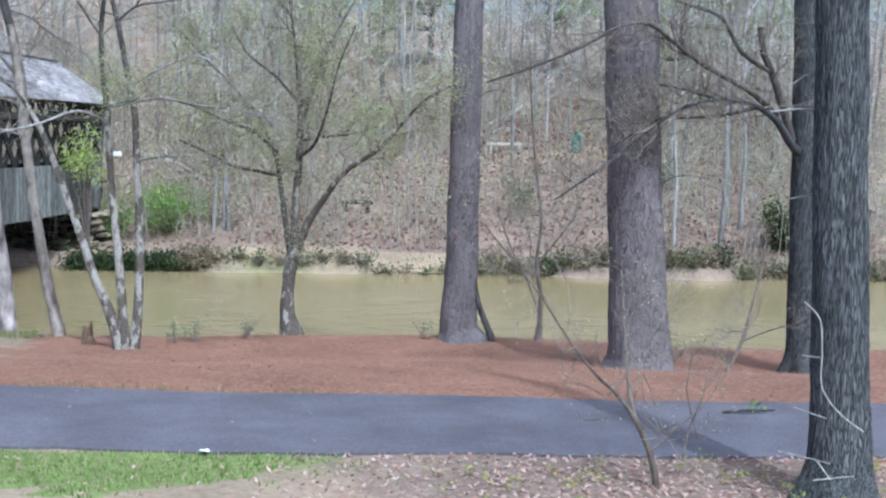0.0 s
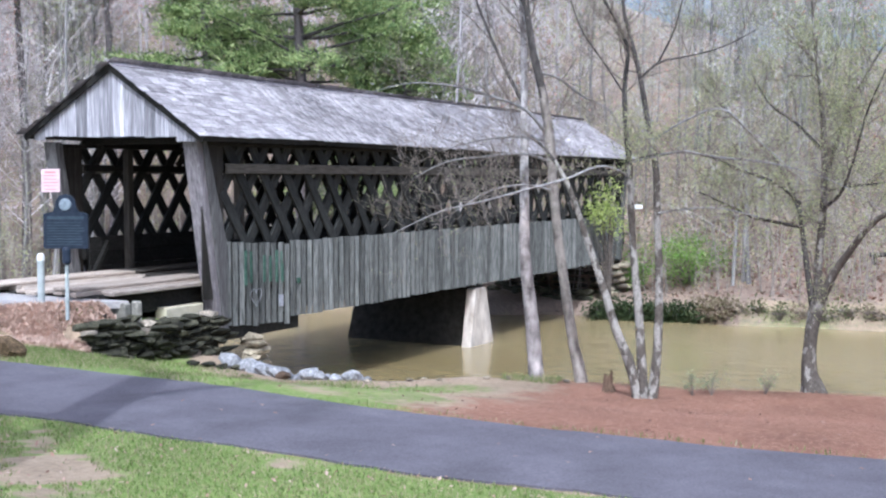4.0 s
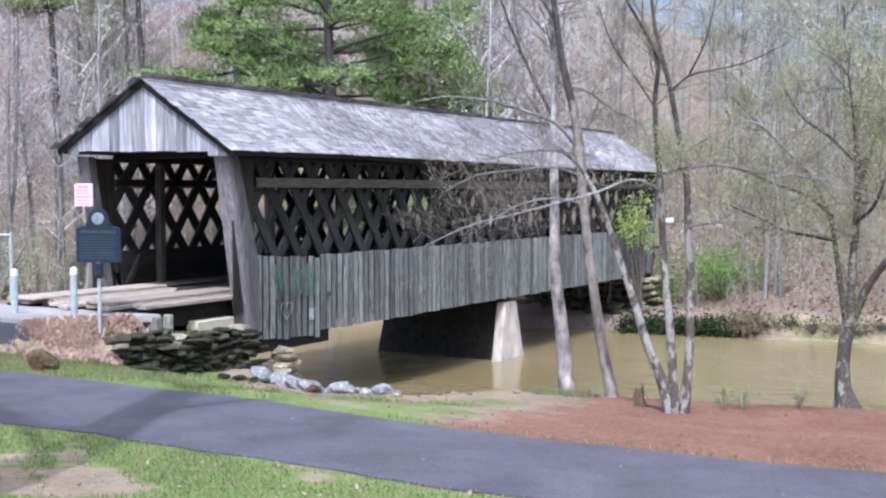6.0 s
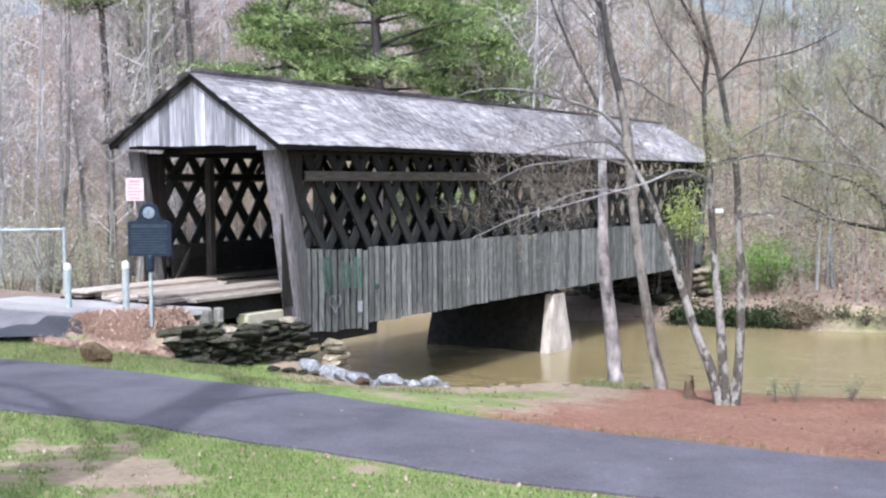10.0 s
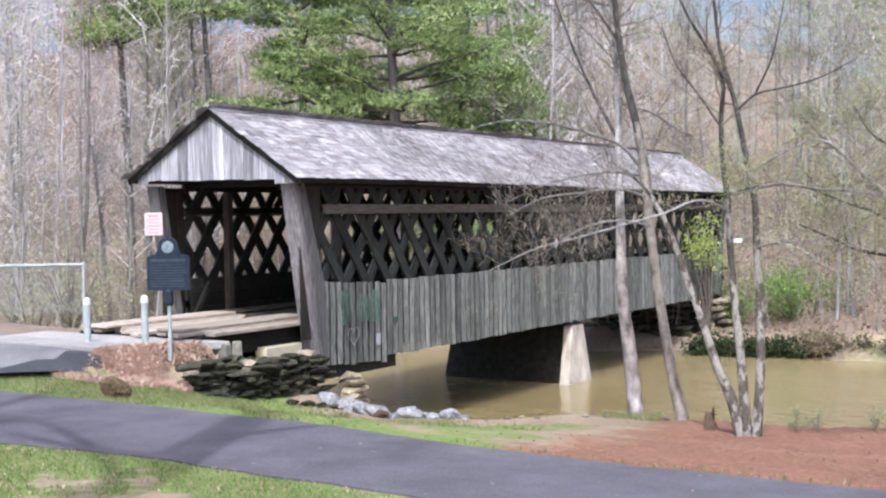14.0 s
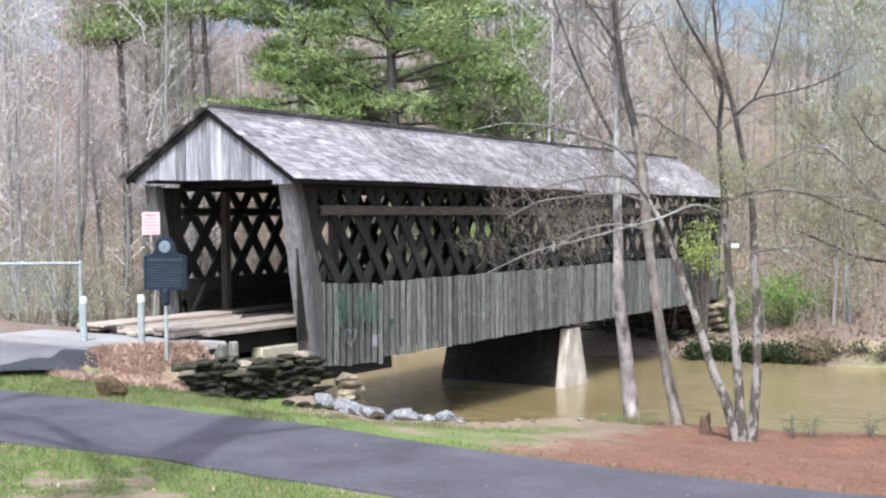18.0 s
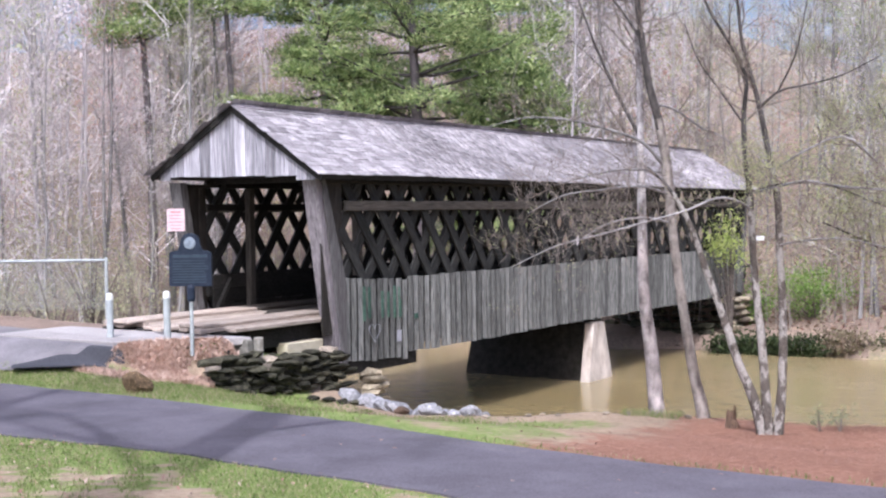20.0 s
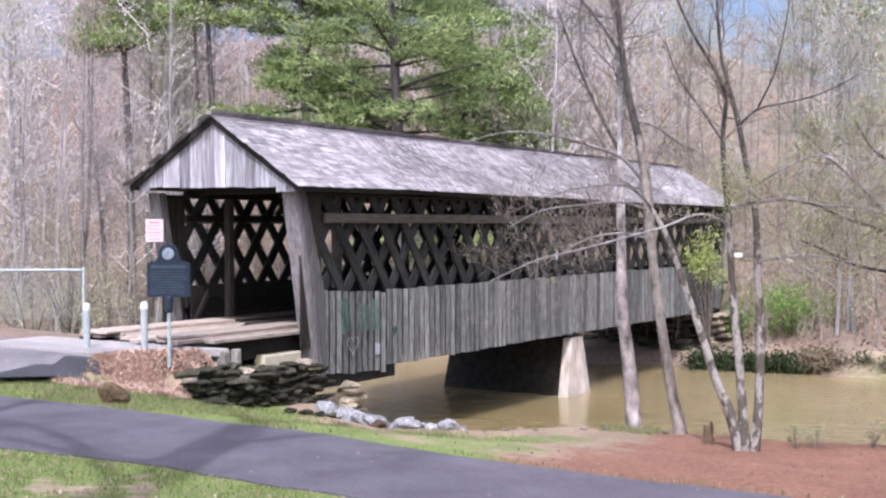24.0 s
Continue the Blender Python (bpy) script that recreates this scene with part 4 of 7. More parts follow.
def leaf_quads(heap, places, size, rng, per=1, spread=0.05):
    """Small folded leaves round the places given."""
    p = np.repeat(np.asarray(places, float), per, axis=0)
    p = p + rng.normal(0, spread, p.shape)
    n = len(p)
    a = rng.normal(0, 1, (n, 3))
    a /= np.linalg.norm(a, axis=1)[:, None]
    b = np.cross(a, rng.normal(0, 1, (n, 3)))
    b /= np.linalg.norm(b, axis=1)[:, None]
    s = size * rng.uniform(0.6, 1.4, (n, 1))
    v = np.stack([p - a * s, p + b * s * 0.45, p + a * s, p - b * s * 0.45], 1).reshape(-1, 3)
    heap.put(v, np.arange(4 * n).reshape(-1, 4))


SPRIG = leafy("withered_leaves", [(0.20, 0.09, 0.06), (0.30, 0.15, 0.10), (0.38, 0.22, 0.15)])


class Tree:
    def __init__(self, name, base, bark, label, category, twigs=0.0, buds=1.0, limb_bark=None, girth=1.0, low_pale=0.0, split=0.0, slim=1.0, upper=None):
        self.upper, self.started = upper, False
        self.girth, self.low_pale, self.split, self.slim = girth, low_pale, split, slim
        self.limb_bark = limb_bark or bark
        self.ob = empty(name, pose(*base), label, category)
        self.base, self.bark, self.twigs, self.buds = base, bark, twigs, buds
        self.lines, self.rng = [], np.random.default_rng(int(abs(base[0] * 100 + base[1] * 10)))

    def limb(self, rows):
        rows = [[x, y, z, r * (self.girth if rows[0][3] > 0.06 else self.slim)] for x, y, z, r in rows]
        first = not self.started
        if first:
            floor = ground_at(self.base[0] + rows[0][0], self.base[1] + rows[0][1]) - self.base[2]
            rows[0][2] = floor - 0.02
            rows.insert(0, [rows[0][0], rows[0][1], floor - 0.25, rows[0][3] * 1.12])
        big = rows[0][3] > 0.2
        line = resample(rows, 0.06 if big else 0.16)
        cut = False
        if self.split and rows[0][3] > 0.06:
            # the stems turn dark and smooth higher up
            k = int(np.argmax(line[:, 2] > self.split + self.rng.uniform(-0.3, 0.4)))
            if 3 < k < len(line) - 3:
                heap = Heap()
                heap.put(*tube(line[k - 1:, :3], line[k - 1:, 3] * np.linspace(1.0, 0.62, len(line) - k + 1), 10))
                ob = new("upper_stem", heap.mesh("bark", self.upper or self.limb_bark, True))
                ob.parent = self.ob
                self.lines.append(line[k:])
                line, cut = line[:k + 1], True
        v, f = tube(line[:, :3], line[:, 3], 64 if big else (12 if rows[0][3] > 0.06 else 7))
        if first:
            # root flare and furrows
            sides = 64 if big else (12 if rows[0][3] > 0.06 else 7)
            c = np.repeat(line[:, :3], sides, axis=0)
            ang = np.tile(np.arange(sides) * 2 * np.pi / sides, len(line))
            h = np.repeat(line[:, 2] - rows[1][2], sides)
            if big:
                # long interlacing ridges of bark
                ridge = np.abs(np.sin(ang * 13 + 1.1 * np.sin(h * 3.1 + ang) + 0.8 * np.sin(h * 7.3 + 2 * ang))) * (0.75 + 0.25 * np.sin(h * 5.1 + ang * 3))
                furrow = 0.94 + 0.10 * ridge + self.rng.uniform(-0.012, 0.012, len(v))
            else:
                furrow = 1 + 0.05 * np.sin(ang * 4 + 1.4 * np.sin(h * 2.1)) + self.rng.uniform(-0.02, 0.02, len(v))
            root = 1 + 0.16 * np.exp(-np.clip(h, 0, 9) / 0.12) * np.sin(ang * 5 + 1)
            v = c + (v - c) * (furrow * root)[:, None]
        heap = Heap()
        heap.put(v, f)
        ob = new("trunk" if rows[0][3] > 0.06 else "limb", heap.mesh("bark", self.bark if rows[0][3] > 0.06 else (LIMB_PALE if self.low_pale and rows[-1][2] < self.low_pale else self.limb_bark), True))
        ob.parent = self.ob
        self.started = True
        if not cut:
            self.lines.append(line[len(line) * 6 // 10:] if first and rows[0][3] > 0.06 else line)

    def sprig(self, places):
        """A few dead brown leaves that still hang on."""
        heap = Heap()
        leaf_quads(heap, places, 0.03, self.rng, 7, 0.05)
        ob = new("dead_sprig", heap.mesh("dead_sprig", SPRIG))
        ob.parent = self.ob
        tagged(ob, "withered reddish-brown leaves", kind="stuff")

    def done(self):
        if self.twigs:
            heap, ends = Heap(), []
            for i, line in enumerate(self.lines):
                length = np.linalg.norm(np.diff(line[:, :3], axis=0), axis=1).sum()
                grow(heap, line, self.rng, int(length * 4.2 * self.twigs) + 2, 0.75, 2, 0.2, ends)
            ob = new("twig_crown", heap.mesh("twigs", TWIG))
            ob.parent = self.ob
            ob["kind"] = "stuff"
            if self.buds > 0.6 and ends:
                heap = Heap()
                leaf_quads(heap, ends if self.buds > 2 else ends[::2], 0.008 + 0.0025 * self.buds, self.rng, 4 if self.buds > 2 else 1, 0.09 if self.buds > 2 else 0.04)
                ob = new("bud_haze", heap.mesh("buds", BUDS))
                ob.parent = self.ob
                tagged(ob, "tiny opening yellow-green buds", kind="stuff")



tree = Tree("bank_tree", (-5.27, 17.76, -1.20), BARK_MAUVE, "slender pale-barked tree at the water's edge", "tree", twigs=1.5, girth=0.68, limb_bark=BARK_DARK, slim=0.7, buds=0.0, split=2.8, upper=BARK_WHITE)
tree.limb([(0.00, 0.00, -0.03, 0.190), (-0.03, -0.01, 0.35, 0.160), (-0.09, -0.03, 1.04, 0.147), (-0.17, -0.05, 1.73, 0.134), (-0.19, -0.06, 2.74, 0.108), (-0.20, -0.06, 3.80, 0.090), (-0.21, -0.06, 4.88, 0.077), (-0.26, -0.08, 5.84, 0.068), (-0.34, -0.10, 7.10, 0.055), (-0.43, -0.13, 8.61, 0.034)])
tree.limb([(-0.20, -0.06, 4.14, 0.043), (-0.63, 0.13, 4.85, 0.035), (-1.02, 0.32, 5.59, 0.027), (-1.39, 0.42, 6.50, 0.018)])

tree.done()
tree = Tree("bank_tree", (-4.55, 17.51, -1.20), BARK_LEAN, "grey leaning tree at the water's edge, bare limbs", "tree", twigs=1.7, limb_bark=BARK_DARK, girth=0.70, low_pale=4.3, buds=0.0, split=4.6, slim=0.65)
tree.limb([(0.05, 0.01, -0.03, 0.143), (-0.07, -0.02, 0.59, 0.109), (-0.20, -0.05, 1.43, 0.105), (-0.30, -0.08, 2.19, 0.101), (-0.37, -0.10, 2.86, 0.100), (-0.42, -0.11, 3.53, 0.100), (-0.53, -0.14, 4.28, 0.092), (-0.68, -0.18, 4.94, 0.083), (-0.78, -0.20, 5.61, 0.075), (-0.89, -0.23, 6.76, 0.058), (-1.06, -0.28, 8.24, 0.033)])
tree.limb([(-0.48, -0.12, 3.71, 0.046), (-0.69, -0.49, 4.04, 0.037), (-1.01, -0.88, 4.20, 0.032), (-1.46, -1.31, 4.34, 0.024), (-2.01, -1.66, 4.38, 0.016), (-2.55, -2.01, 4.23, 0.008)])
tree.limb([(-0.81, -0.21, 5.61, 0.038), (-1.26, 0.09, 6.18, 0.030), (-1.89, 0.33, 6.86, 0.022)])
tree.limb([(-0.62, -0.16, 4.61, 0.033), (-0.45, 0.40, 4.56, 0.026), (-0.12, 0.80, 4.28, 0.022), (0.17, 1.08, 4.12, 0.017), (0.32, 1.22, 3.82, 0.013)])

tree.limb([(-0.39, -0.10, 3.28, 0.033), (-0.68, -0.59, 3.40, 0.029), (-1.10, -1.11, 3.35, 0.024), (-1.54, -1.54, 3.27, 0.016), (-1.93, -1.85, 3.03, 0.008)])
tree.limb([(-0.37, -0.10, 2.86, 0.029), (-0.65, -0.68, 2.95, 0.025), (-1.02, -1.09, 2.87, 0.020), (-1.39, -1.50, 2.59, 0.012)])
tree.limb([(-0.43, -0.11, 3.59, 0.029), (-0.97, 0.06, 3.67, 0.026), (-1.65, 0.19, 3.62, 0.017), (-2.35, 0.32, 3.47, 0.013)])
tree.done()
tree = Tree("bank_tree", (-3.33, 16.44, -1.20), BARK_BIRCH, "three-stemmed bare birch-like tree on the bank", "tree", twigs=1.4, limb_bark=BARK_DARK, girth=0.74, low_pale=4.0, buds=1.0, split=3.3, slim=0.62)
tree.limb([(-0.09, -0.02, -0.00, 0.101), (-0.22, -0.04, 0.55, 0.093), (-0.38, -0.08, 0.94, 0.077), (-0.50, -0.10, 1.33, 0.074), (-0.65, -0.13, 1.79, 0.066), (-0.81, -0.16, 2.25, 0.062), (-0.96, -0.19, 2.72, 0.054), (-1.13, -0.23, 3.11, 0.047), (-1.34, -0.27, 3.42, 0.035), (-1.56, -0.32, 3.65, 0.023)])
tree.limb([(-0.01, -0.00, -0.03, 0.101), (-0.05, -0.01, 0.64, 0.085), (-0.09, -0.02, 1.26, 0.077), (-0.16, -0.03, 1.95, 0.069), (-0.20, -0.04, 2.57, 0.062), (-0.23, -0.05, 3.26, 0.058), (-0.29, -0.06, 3.79, 0.054), (-0.30, -0.06, 4.40, 0.050), (-0.27, -0.05, 4.78, 0.046), (-0.46, -0.09, 5.24, 0.038), (-0.68, -0.14, 5.63, 0.034), (-0.95, -0.19, 6.25, 0.027), (-1.21, -0.25, 7.09, 0.015)])
tree.limb([(0.10, 0.02, -0.04, 0.108), (0.16, 0.03, 0.64, 0.081), (0.18, 0.04, 1.26, 0.077), (0.17, 0.03, 1.96, 0.069), (0.14, 0.03, 2.57, 0.065), (0.11, 0.02, 3.26, 0.061), (0.01, 0.00, 3.79, 0.057), (-0.10, -0.02, 4.40, 0.053), (-0.19, -0.04, 4.78, 0.046), (-0.31, -0.06, 5.24, 0.042), (-0.38, -0.08, 6.00, 0.034), (-0.41, -0.08, 7.05, 0.019)])
tree.limb([(-0.10, -0.02, 4.40, 0.031), (0.17, -0.17, 4.59, 0.026), (0.57, -0.29, 4.65, 0.018), (1.01, -0.41, 4.73, 0.015), (1.50, -0.41, 4.96, 0.007)])
tree.limb([(0.17, -0.17, 4.59, 0.023), (0.40, -0.22, 5.04, 0.019), (0.50, -0.20, 5.47, 0.015), (0.60, -0.18, 6.06, 0.011)])
tree.limb([(0.07, 0.02, 3.56, 0.031), (0.51, -0.31, 3.78, 0.022), (1.05, -0.50, 3.95, 0.018), (1.56, -0.70, 3.52, 0.014), (2.12, -0.90, 3.03, 0.010)])
tree.limb([(-0.22, -0.04, 3.26, 0.031), (0.21, -0.26, 3.35, 0.030), (0.58, -0.49, 3.40, 0.026), (1.01, -0.71, 3.32, 0.021), (1.71, -0.88, 3.24, 0.017), (2.51, -1.02, 3.00, 0.010), (3.02, -1.12, 2.70, 0.007)])
tree.limb([(-0.23, -0.05, 3.07, 0.031), (-0.39, -0.28, 3.18, 0.030), (-0.54, -0.62, 3.20, 0.026), (-0.83, -0.98, 3.05, 0.026), (-1.25, -1.38, 2.91, 0.022), (-1.72, -1.78, 2.76, 0.018), (-2.19, -2.18, 2.62, 0.014), (-2.68, -2.48, 2.36, 0.007)])
tree.limb([(-0.30, -0.06, 4.18, 0.023), (-0.69, 0.27, 4.68, 0.020), (-1.10, 0.59, 5.20, 0.016), (-1.32, 0.75, 5.72, 0.012)])
tree.limb([(0.13, 0.03, 2.57, 0.023), (0.52, -0.30, 2.63, 0.019), (1.00, -0.61, 2.67, 0.014), (1.58, -0.80, 2.57, 0.011)])

tree.done()
tree = Tree("bank_tree", (-1.22, 17.85, -1.20), BARK_PATCHED, "low-forking bare tree with a spreading twiggy crown", "tree", twigs=1.35, buds=3.0, limb_bark=BARK_DARK, slim=0.85, split=1.6)
tree.limb([(0.03, 0.00, -0.03, 0.193), (-0.03, -0.00, 0.27, 0.113), (-0.03, -0.00, 0.69, 0.088), (0.02, 0.00, 1.11, 0.096), (0.08, 0.01, 1.38, 0.100)])
tree.limb([(-0.00, -0.00, 1.19, 0.058), (-0.08, -0.01, 1.69, 0.050), (-0.15, -0.01, 2.19, 0.046), (-0.23, 0.18, 2.60, 0.038), (-0.49, 0.37, 3.15, 0.034), (-0.86, 0.54, 3.60, 0.026), (-1.40, 0.71, 4.12, 0.022), (-1.78, 0.88, 4.50, 0.013)])
tree.limb([(0.06, 0.00, 1.28, 0.067), (0.06, 0.00, 1.86, 0.054), (0.10, 0.01, 2.44, 0.054), (0.12, 0.01, 3.02, 0.050), (0.10, 0.01, 3.68, 0.041), (0.04, 0.00, 4.33, 0.033), (-0.05, -0.00, 4.98, 0.025), (-0.10, -0.01, 5.63, 0.016)])
tree.limb([(0.11, 0.01, 1.32, 0.067), (0.27, -0.08, 1.71, 0.058), (0.46, -0.17, 2.00, 0.049), (0.79, -0.45, 2.45, 0.040), (1.26, -0.72, 2.78, 0.031), (1.59, -0.89, 3.15, 0.023), (1.91, -1.07, 3.50, 0.019), (2.23, -1.25, 3.67, 0.011)])
tree.limb([(0.12, 0.01, 3.02, 0.037), (0.30, 0.32, 3.69, 0.033), (0.47, 0.53, 4.20, 0.025), (0.72, 0.75, 4.72, 0.021), (1.00, 0.97, 5.24, 0.013)])
tree.limb([(-0.18, -0.01, 2.36, 0.033), (-0.49, -0.43, 2.44, 0.028), (-0.78, -0.75, 2.52, 0.024), (-1.14, -1.08, 2.72, 0.016), (-1.42, -1.30, 2.86, 0.012)])
tree.limb([(-0.20, -0.01, 2.69, 0.029), (-0.49, -0.53, 2.98, 0.024), (-0.92, -0.96, 3.16, 0.020), (-1.35, -1.29, 3.36, 0.019), (-1.84, -1.63, 3.38, 0.015), (-2.24, -1.96, 3.28, 0.008)])
tree.limb([(0.10, 0.01, 3.43, 0.029), (-0.33, 0.38, 3.86, 0.025), (-0.70, 0.65, 4.13, 0.017), (-1.00, 0.93, 4.58, 0.013)])
tree.limb([(0.12, 0.01, 2.86, 0.029), (0.43, 0.53, 2.94, 0.025), (0.83, 0.96, 2.98, 0.017), (1.26, 1.39, 3.11, 0.013)])
tree.limb([(0.09, 0.01, 2.61, 0.033), (0.38, -0.58, 2.87, 0.028), (0.56, -0.86, 3.38, 0.020), (0.71, -1.05, 3.95, 0.015), (0.93, -1.24, 4.46, 0.008)])

tree.done()
tree = Tree("pine_tree", (1.32, 17.47, -1.20), BARK_RUGGED, "tall straight pine trunk with furrowed grey-brown bark", "tree", twigs=0)
tree.limb([(-0.02, 0.00, -0.03, 0.397), (-0.05, 0.00, 0.17, 0.281), (-0.04, 0.00, 0.87, 0.239), (-0.03, 0.00, 2.52, 0.220), (-0.02, 0.00, 4.13, 0.210), (-0.02, 0.00, 4.93, 0.201), (-0.02, 0.00, 6.50, 0.184), (-0.03, 0.00, 8.81, 0.150), (-0.08, 0.01, 11.80, 0.093)])
tree.limb([(0.05, -0.22, 1.72, 0.010), (0.16, -0.36, 1.80, 0.007), (0.34, -0.46, 1.72, 0.005)])
tree.limb([(-0.10, -0.22, 1.62, 0.010), (-0.22, -0.36, 1.66, 0.007), (-0.30, -0.44, 1.58, 0.005)])
tree.limb([(0.12, -0.20, 3.55, 0.012), (0.34, -0.30, 3.66, 0.009), (0.60, -0.36, 3.62, 0.005)])
tree.sprig([(0.30, -0.45, 1.70), (0.20, -0.40, 1.78), (-0.28, -0.43, 1.58), (-0.20, -0.36, 1.62)])

tree.done()
tree = Tree("pine_tree", (3.23, 14.31, -1.00), BARK_RUGGED, "stout straight pine trunk with furrowed grey-brown bark", "tree", twigs=0)
tree.limb([(0.00, -0.00, -0.06, 0.452), (-0.00, 0.00, 0.21, 0.383), (-0.05, 0.01, 1.10, 0.337), (-0.14, 0.03, 2.46, 0.317), (-0.21, 0.05, 3.79, 0.318), (-0.24, 0.06, 4.45, 0.313), (-0.33, 0.07, 6.40, 0.283), (-0.45, 0.10, 8.93, 0.208), (-0.55, 0.12, 11.37, 0.128)])
tree.limb([(-0.30, -0.18, 2.95, 0.013), (-0.56, -0.30, 3.05, 0.009), (-0.90, -0.38, 3.00, 0.005)])
tree.limb([(0.12, -0.24, 2.30, 0.011), (0.34, -0.36, 2.42, 0.008), (0.62, -0.42, 2.38, 0.005)])

tree.done()
tree = Tree("park_tree", (3.03, 7.51, -0.38), BARK_BLUE, "large tree with deeply furrowed grey bark beside the path", "tree", twigs=0, girth=0.93, low_pale=9.0)
tree.limb([(-0.01, 0.00, -0.04, 0.304), (-0.00, 0.00, 0.16, 0.219), (-0.01, 0.01, 0.60, 0.196), (-0.05, 0.02, 1.33, 0.188), (-0.08, 0.03, 2.05, 0.179), (-0.11, 0.04, 2.76, 0.174), (-0.12, 0.05, 3.11, 0.172), (-0.16, 0.07, 4.15, 0.158), (-0.23, 0.09, 5.82, 0.120), (-0.31, 0.13, 7.76, 0.067)])

tree.limb([(-0.12, 0.20, 2.42, 0.012), (-0.32, 0.21, 2.43, 0.009), (-0.50, 0.19, 2.41, 0.006)])
tree.limb([(-0.14, 0.20, 2.68, 0.010), (-0.27, 0.21, 2.65, 0.008), (-0.39, 0.19, 2.57, 0.005)])
tree.limb([(-0.10, 0.20, 1.90, 0.010), (-0.24, 0.21, 1.87, 0.007), (-0.35, 0.19, 1.85, 0.005)])
tree.done()
tree = Tree("park_tree", (5.37, 14.61, -1.00), BARK_BLUE, "dark furrowed tree with long crooked bare limbs", "tree", twigs=2.0, limb_bark=BARK_DARK, girth=0.86)
tree.limb([(0.05, -0.02, -0.03, 0.394), (0.05, -0.02, 0.25, 0.323), (0.02, -0.01, 1.10, 0.294), (-0.02, 0.01, 2.50, 0.278), (-0.09, 0.03, 4.55, 0.261), (-0.18, 0.07, 7.21, 0.216), (-0.31, 0.11, 10.43, 0.119)])
tree.limb([(-0.09, 0.03, 2.63, 0.076), (-0.36, -0.19, 2.80, 0.061), (-0.62, -0.41, 3.07, 0.050), (-0.99, -0.59, 3.26, 0.036), (-1.44, -0.75, 3.30, 0.029), (-1.93, -0.89, 3.16, 0.023), (-2.38, -0.94, 2.83, 0.019), (-2.83, -0.98, 2.47, 0.016), (-3.33, -0.91, 2.10, 0.010)])
tree.limb([(-0.32, -0.09, 2.84, 0.069), (-0.50, -0.24, 3.24, 0.058), (-0.67, -0.29, 3.64, 0.051), (-0.81, -0.34, 3.90, 0.047), (-0.85, -0.33, 4.17, 0.040)])
tree.limb([(-0.59, -0.32, 3.14, 0.040), (-1.00, -0.59, 3.39, 0.033), (-1.66, -0.77, 3.70, 0.026), (-2.04, -0.95, 3.92, 0.022), (-2.33, -1.06, 4.10, 0.022), (-2.67, -1.15, 4.07, 0.019), (-3.05, -1.22, 3.85, 0.016), (-3.54, -1.15, 3.63, 0.013), (-4.15, -1.03, 3.41, 0.009)])
tree.limb([(-1.44, -0.75, 3.30, 0.020), (-1.82, -0.82, 3.39, 0.016), (-2.15, -0.81, 3.45, 0.013)])
tree.limb([(-0.87, -0.53, 3.23, 0.023), (-1.43, -0.75, 3.11, 0.020), (-1.90, -0.79, 3.07, 0.013)])
tree.limb([(-0.67, -0.29, 3.64, 0.030), (-1.11, -0.44, 3.88, 0.027), (-1.39, -0.55, 4.26, 0.023), (-1.81, -0.61, 4.38, 0.020), (-2.14, -0.71, 4.48, 0.013)])
tree.limb([(-1.99, -0.87, 3.13, 0.016), (-2.31, -0.86, 2.96, 0.013), (-2.70, -0.93, 2.71, 0.010)])

tree.done()
tree = Tree("shrub", (1.91, 7.81, -0.40), BARK_BROWN, "crooked bare shrub beside the path", "shrub", twigs=0.4, slim=0.5)
tree.limb([(0.01, -0.00, -0.01, 0.057), (-0.06, 0.02, 0.20, 0.045), (-0.14, 0.03, 0.36, 0.038), (-0.22, 0.05, 0.48, 0.028), (-0.46, -0.09, 0.71, 0.017), (-0.66, -0.15, 0.96, 0.015), (-0.85, -0.21, 1.24, 0.013), (-1.06, -0.26, 1.49, 0.009), (-1.23, -0.32, 1.69, 0.007)])
tree.limb([(-0.14, 0.03, 0.36, 0.030), (-0.17, 0.15, 0.55, 0.021), (-0.18, 0.25, 0.80, 0.015), (-0.18, 0.35, 1.02, 0.010), (-0.19, 0.46, 1.32, 0.006)])
tree.limb([(-0.04, 0.01, 0.16, 0.017), (-0.09, 0.33, 0.31, 0.014), (-0.14, 0.34, 0.51, 0.010)])
tree.limb([(0.16, -0.04, 0.12, 0.013), (0.23, 0.05, 0.33, 0.011), (0.30, 0.03, 0.52, 0.008)])
tree.limb([(0.31, 0.13, 0.21, 0.011), (0.22, 0.15, 0.59, 0.008), (0.31, 0.23, 0.89, 0.006)])
tree.limb([(-0.66, -0.15, 0.96, 0.009), (-0.62, -0.05, 1.22, 0.007), (-0.73, -0.03, 1.44, 0.006)])

tree.done()
tree = Tree("sapling", (2.46, 17.46, -1.20), BARK_BROWN, "thin bare sapling on the bank", "tree", twigs=0.6, girth=0.7, slim=0.75)
tree.limb([(-0.02, 0.00, -0.04, 0.108), (-0.01, 0.00, 0.31, 0.050), (-0.01, 0.00, 0.73, 0.045), (-0.08, 0.01, 1.14, 0.037), (-0.03, 0.00, 1.72, 0.033), (-0.13, 0.02, 2.54, 0.029), (-0.21, 0.03, 3.35, 0.020), (-0.27, 0.04, 4.32, 0.012)])
tree.limb([(-0.00, 0.00, 0.39, 0.033), (-0.19, 0.03, 0.89, 0.025), (-0.45, 0.06, 1.38, 0.017), (-0.67, 0.09, 1.95, 0.012)])
tree.limb([(-0.08, 0.01, 1.14, 0.021), (0.24, -0.03, 1.57, 0.016), (0.47, -0.07, 1.90, 0.008)])

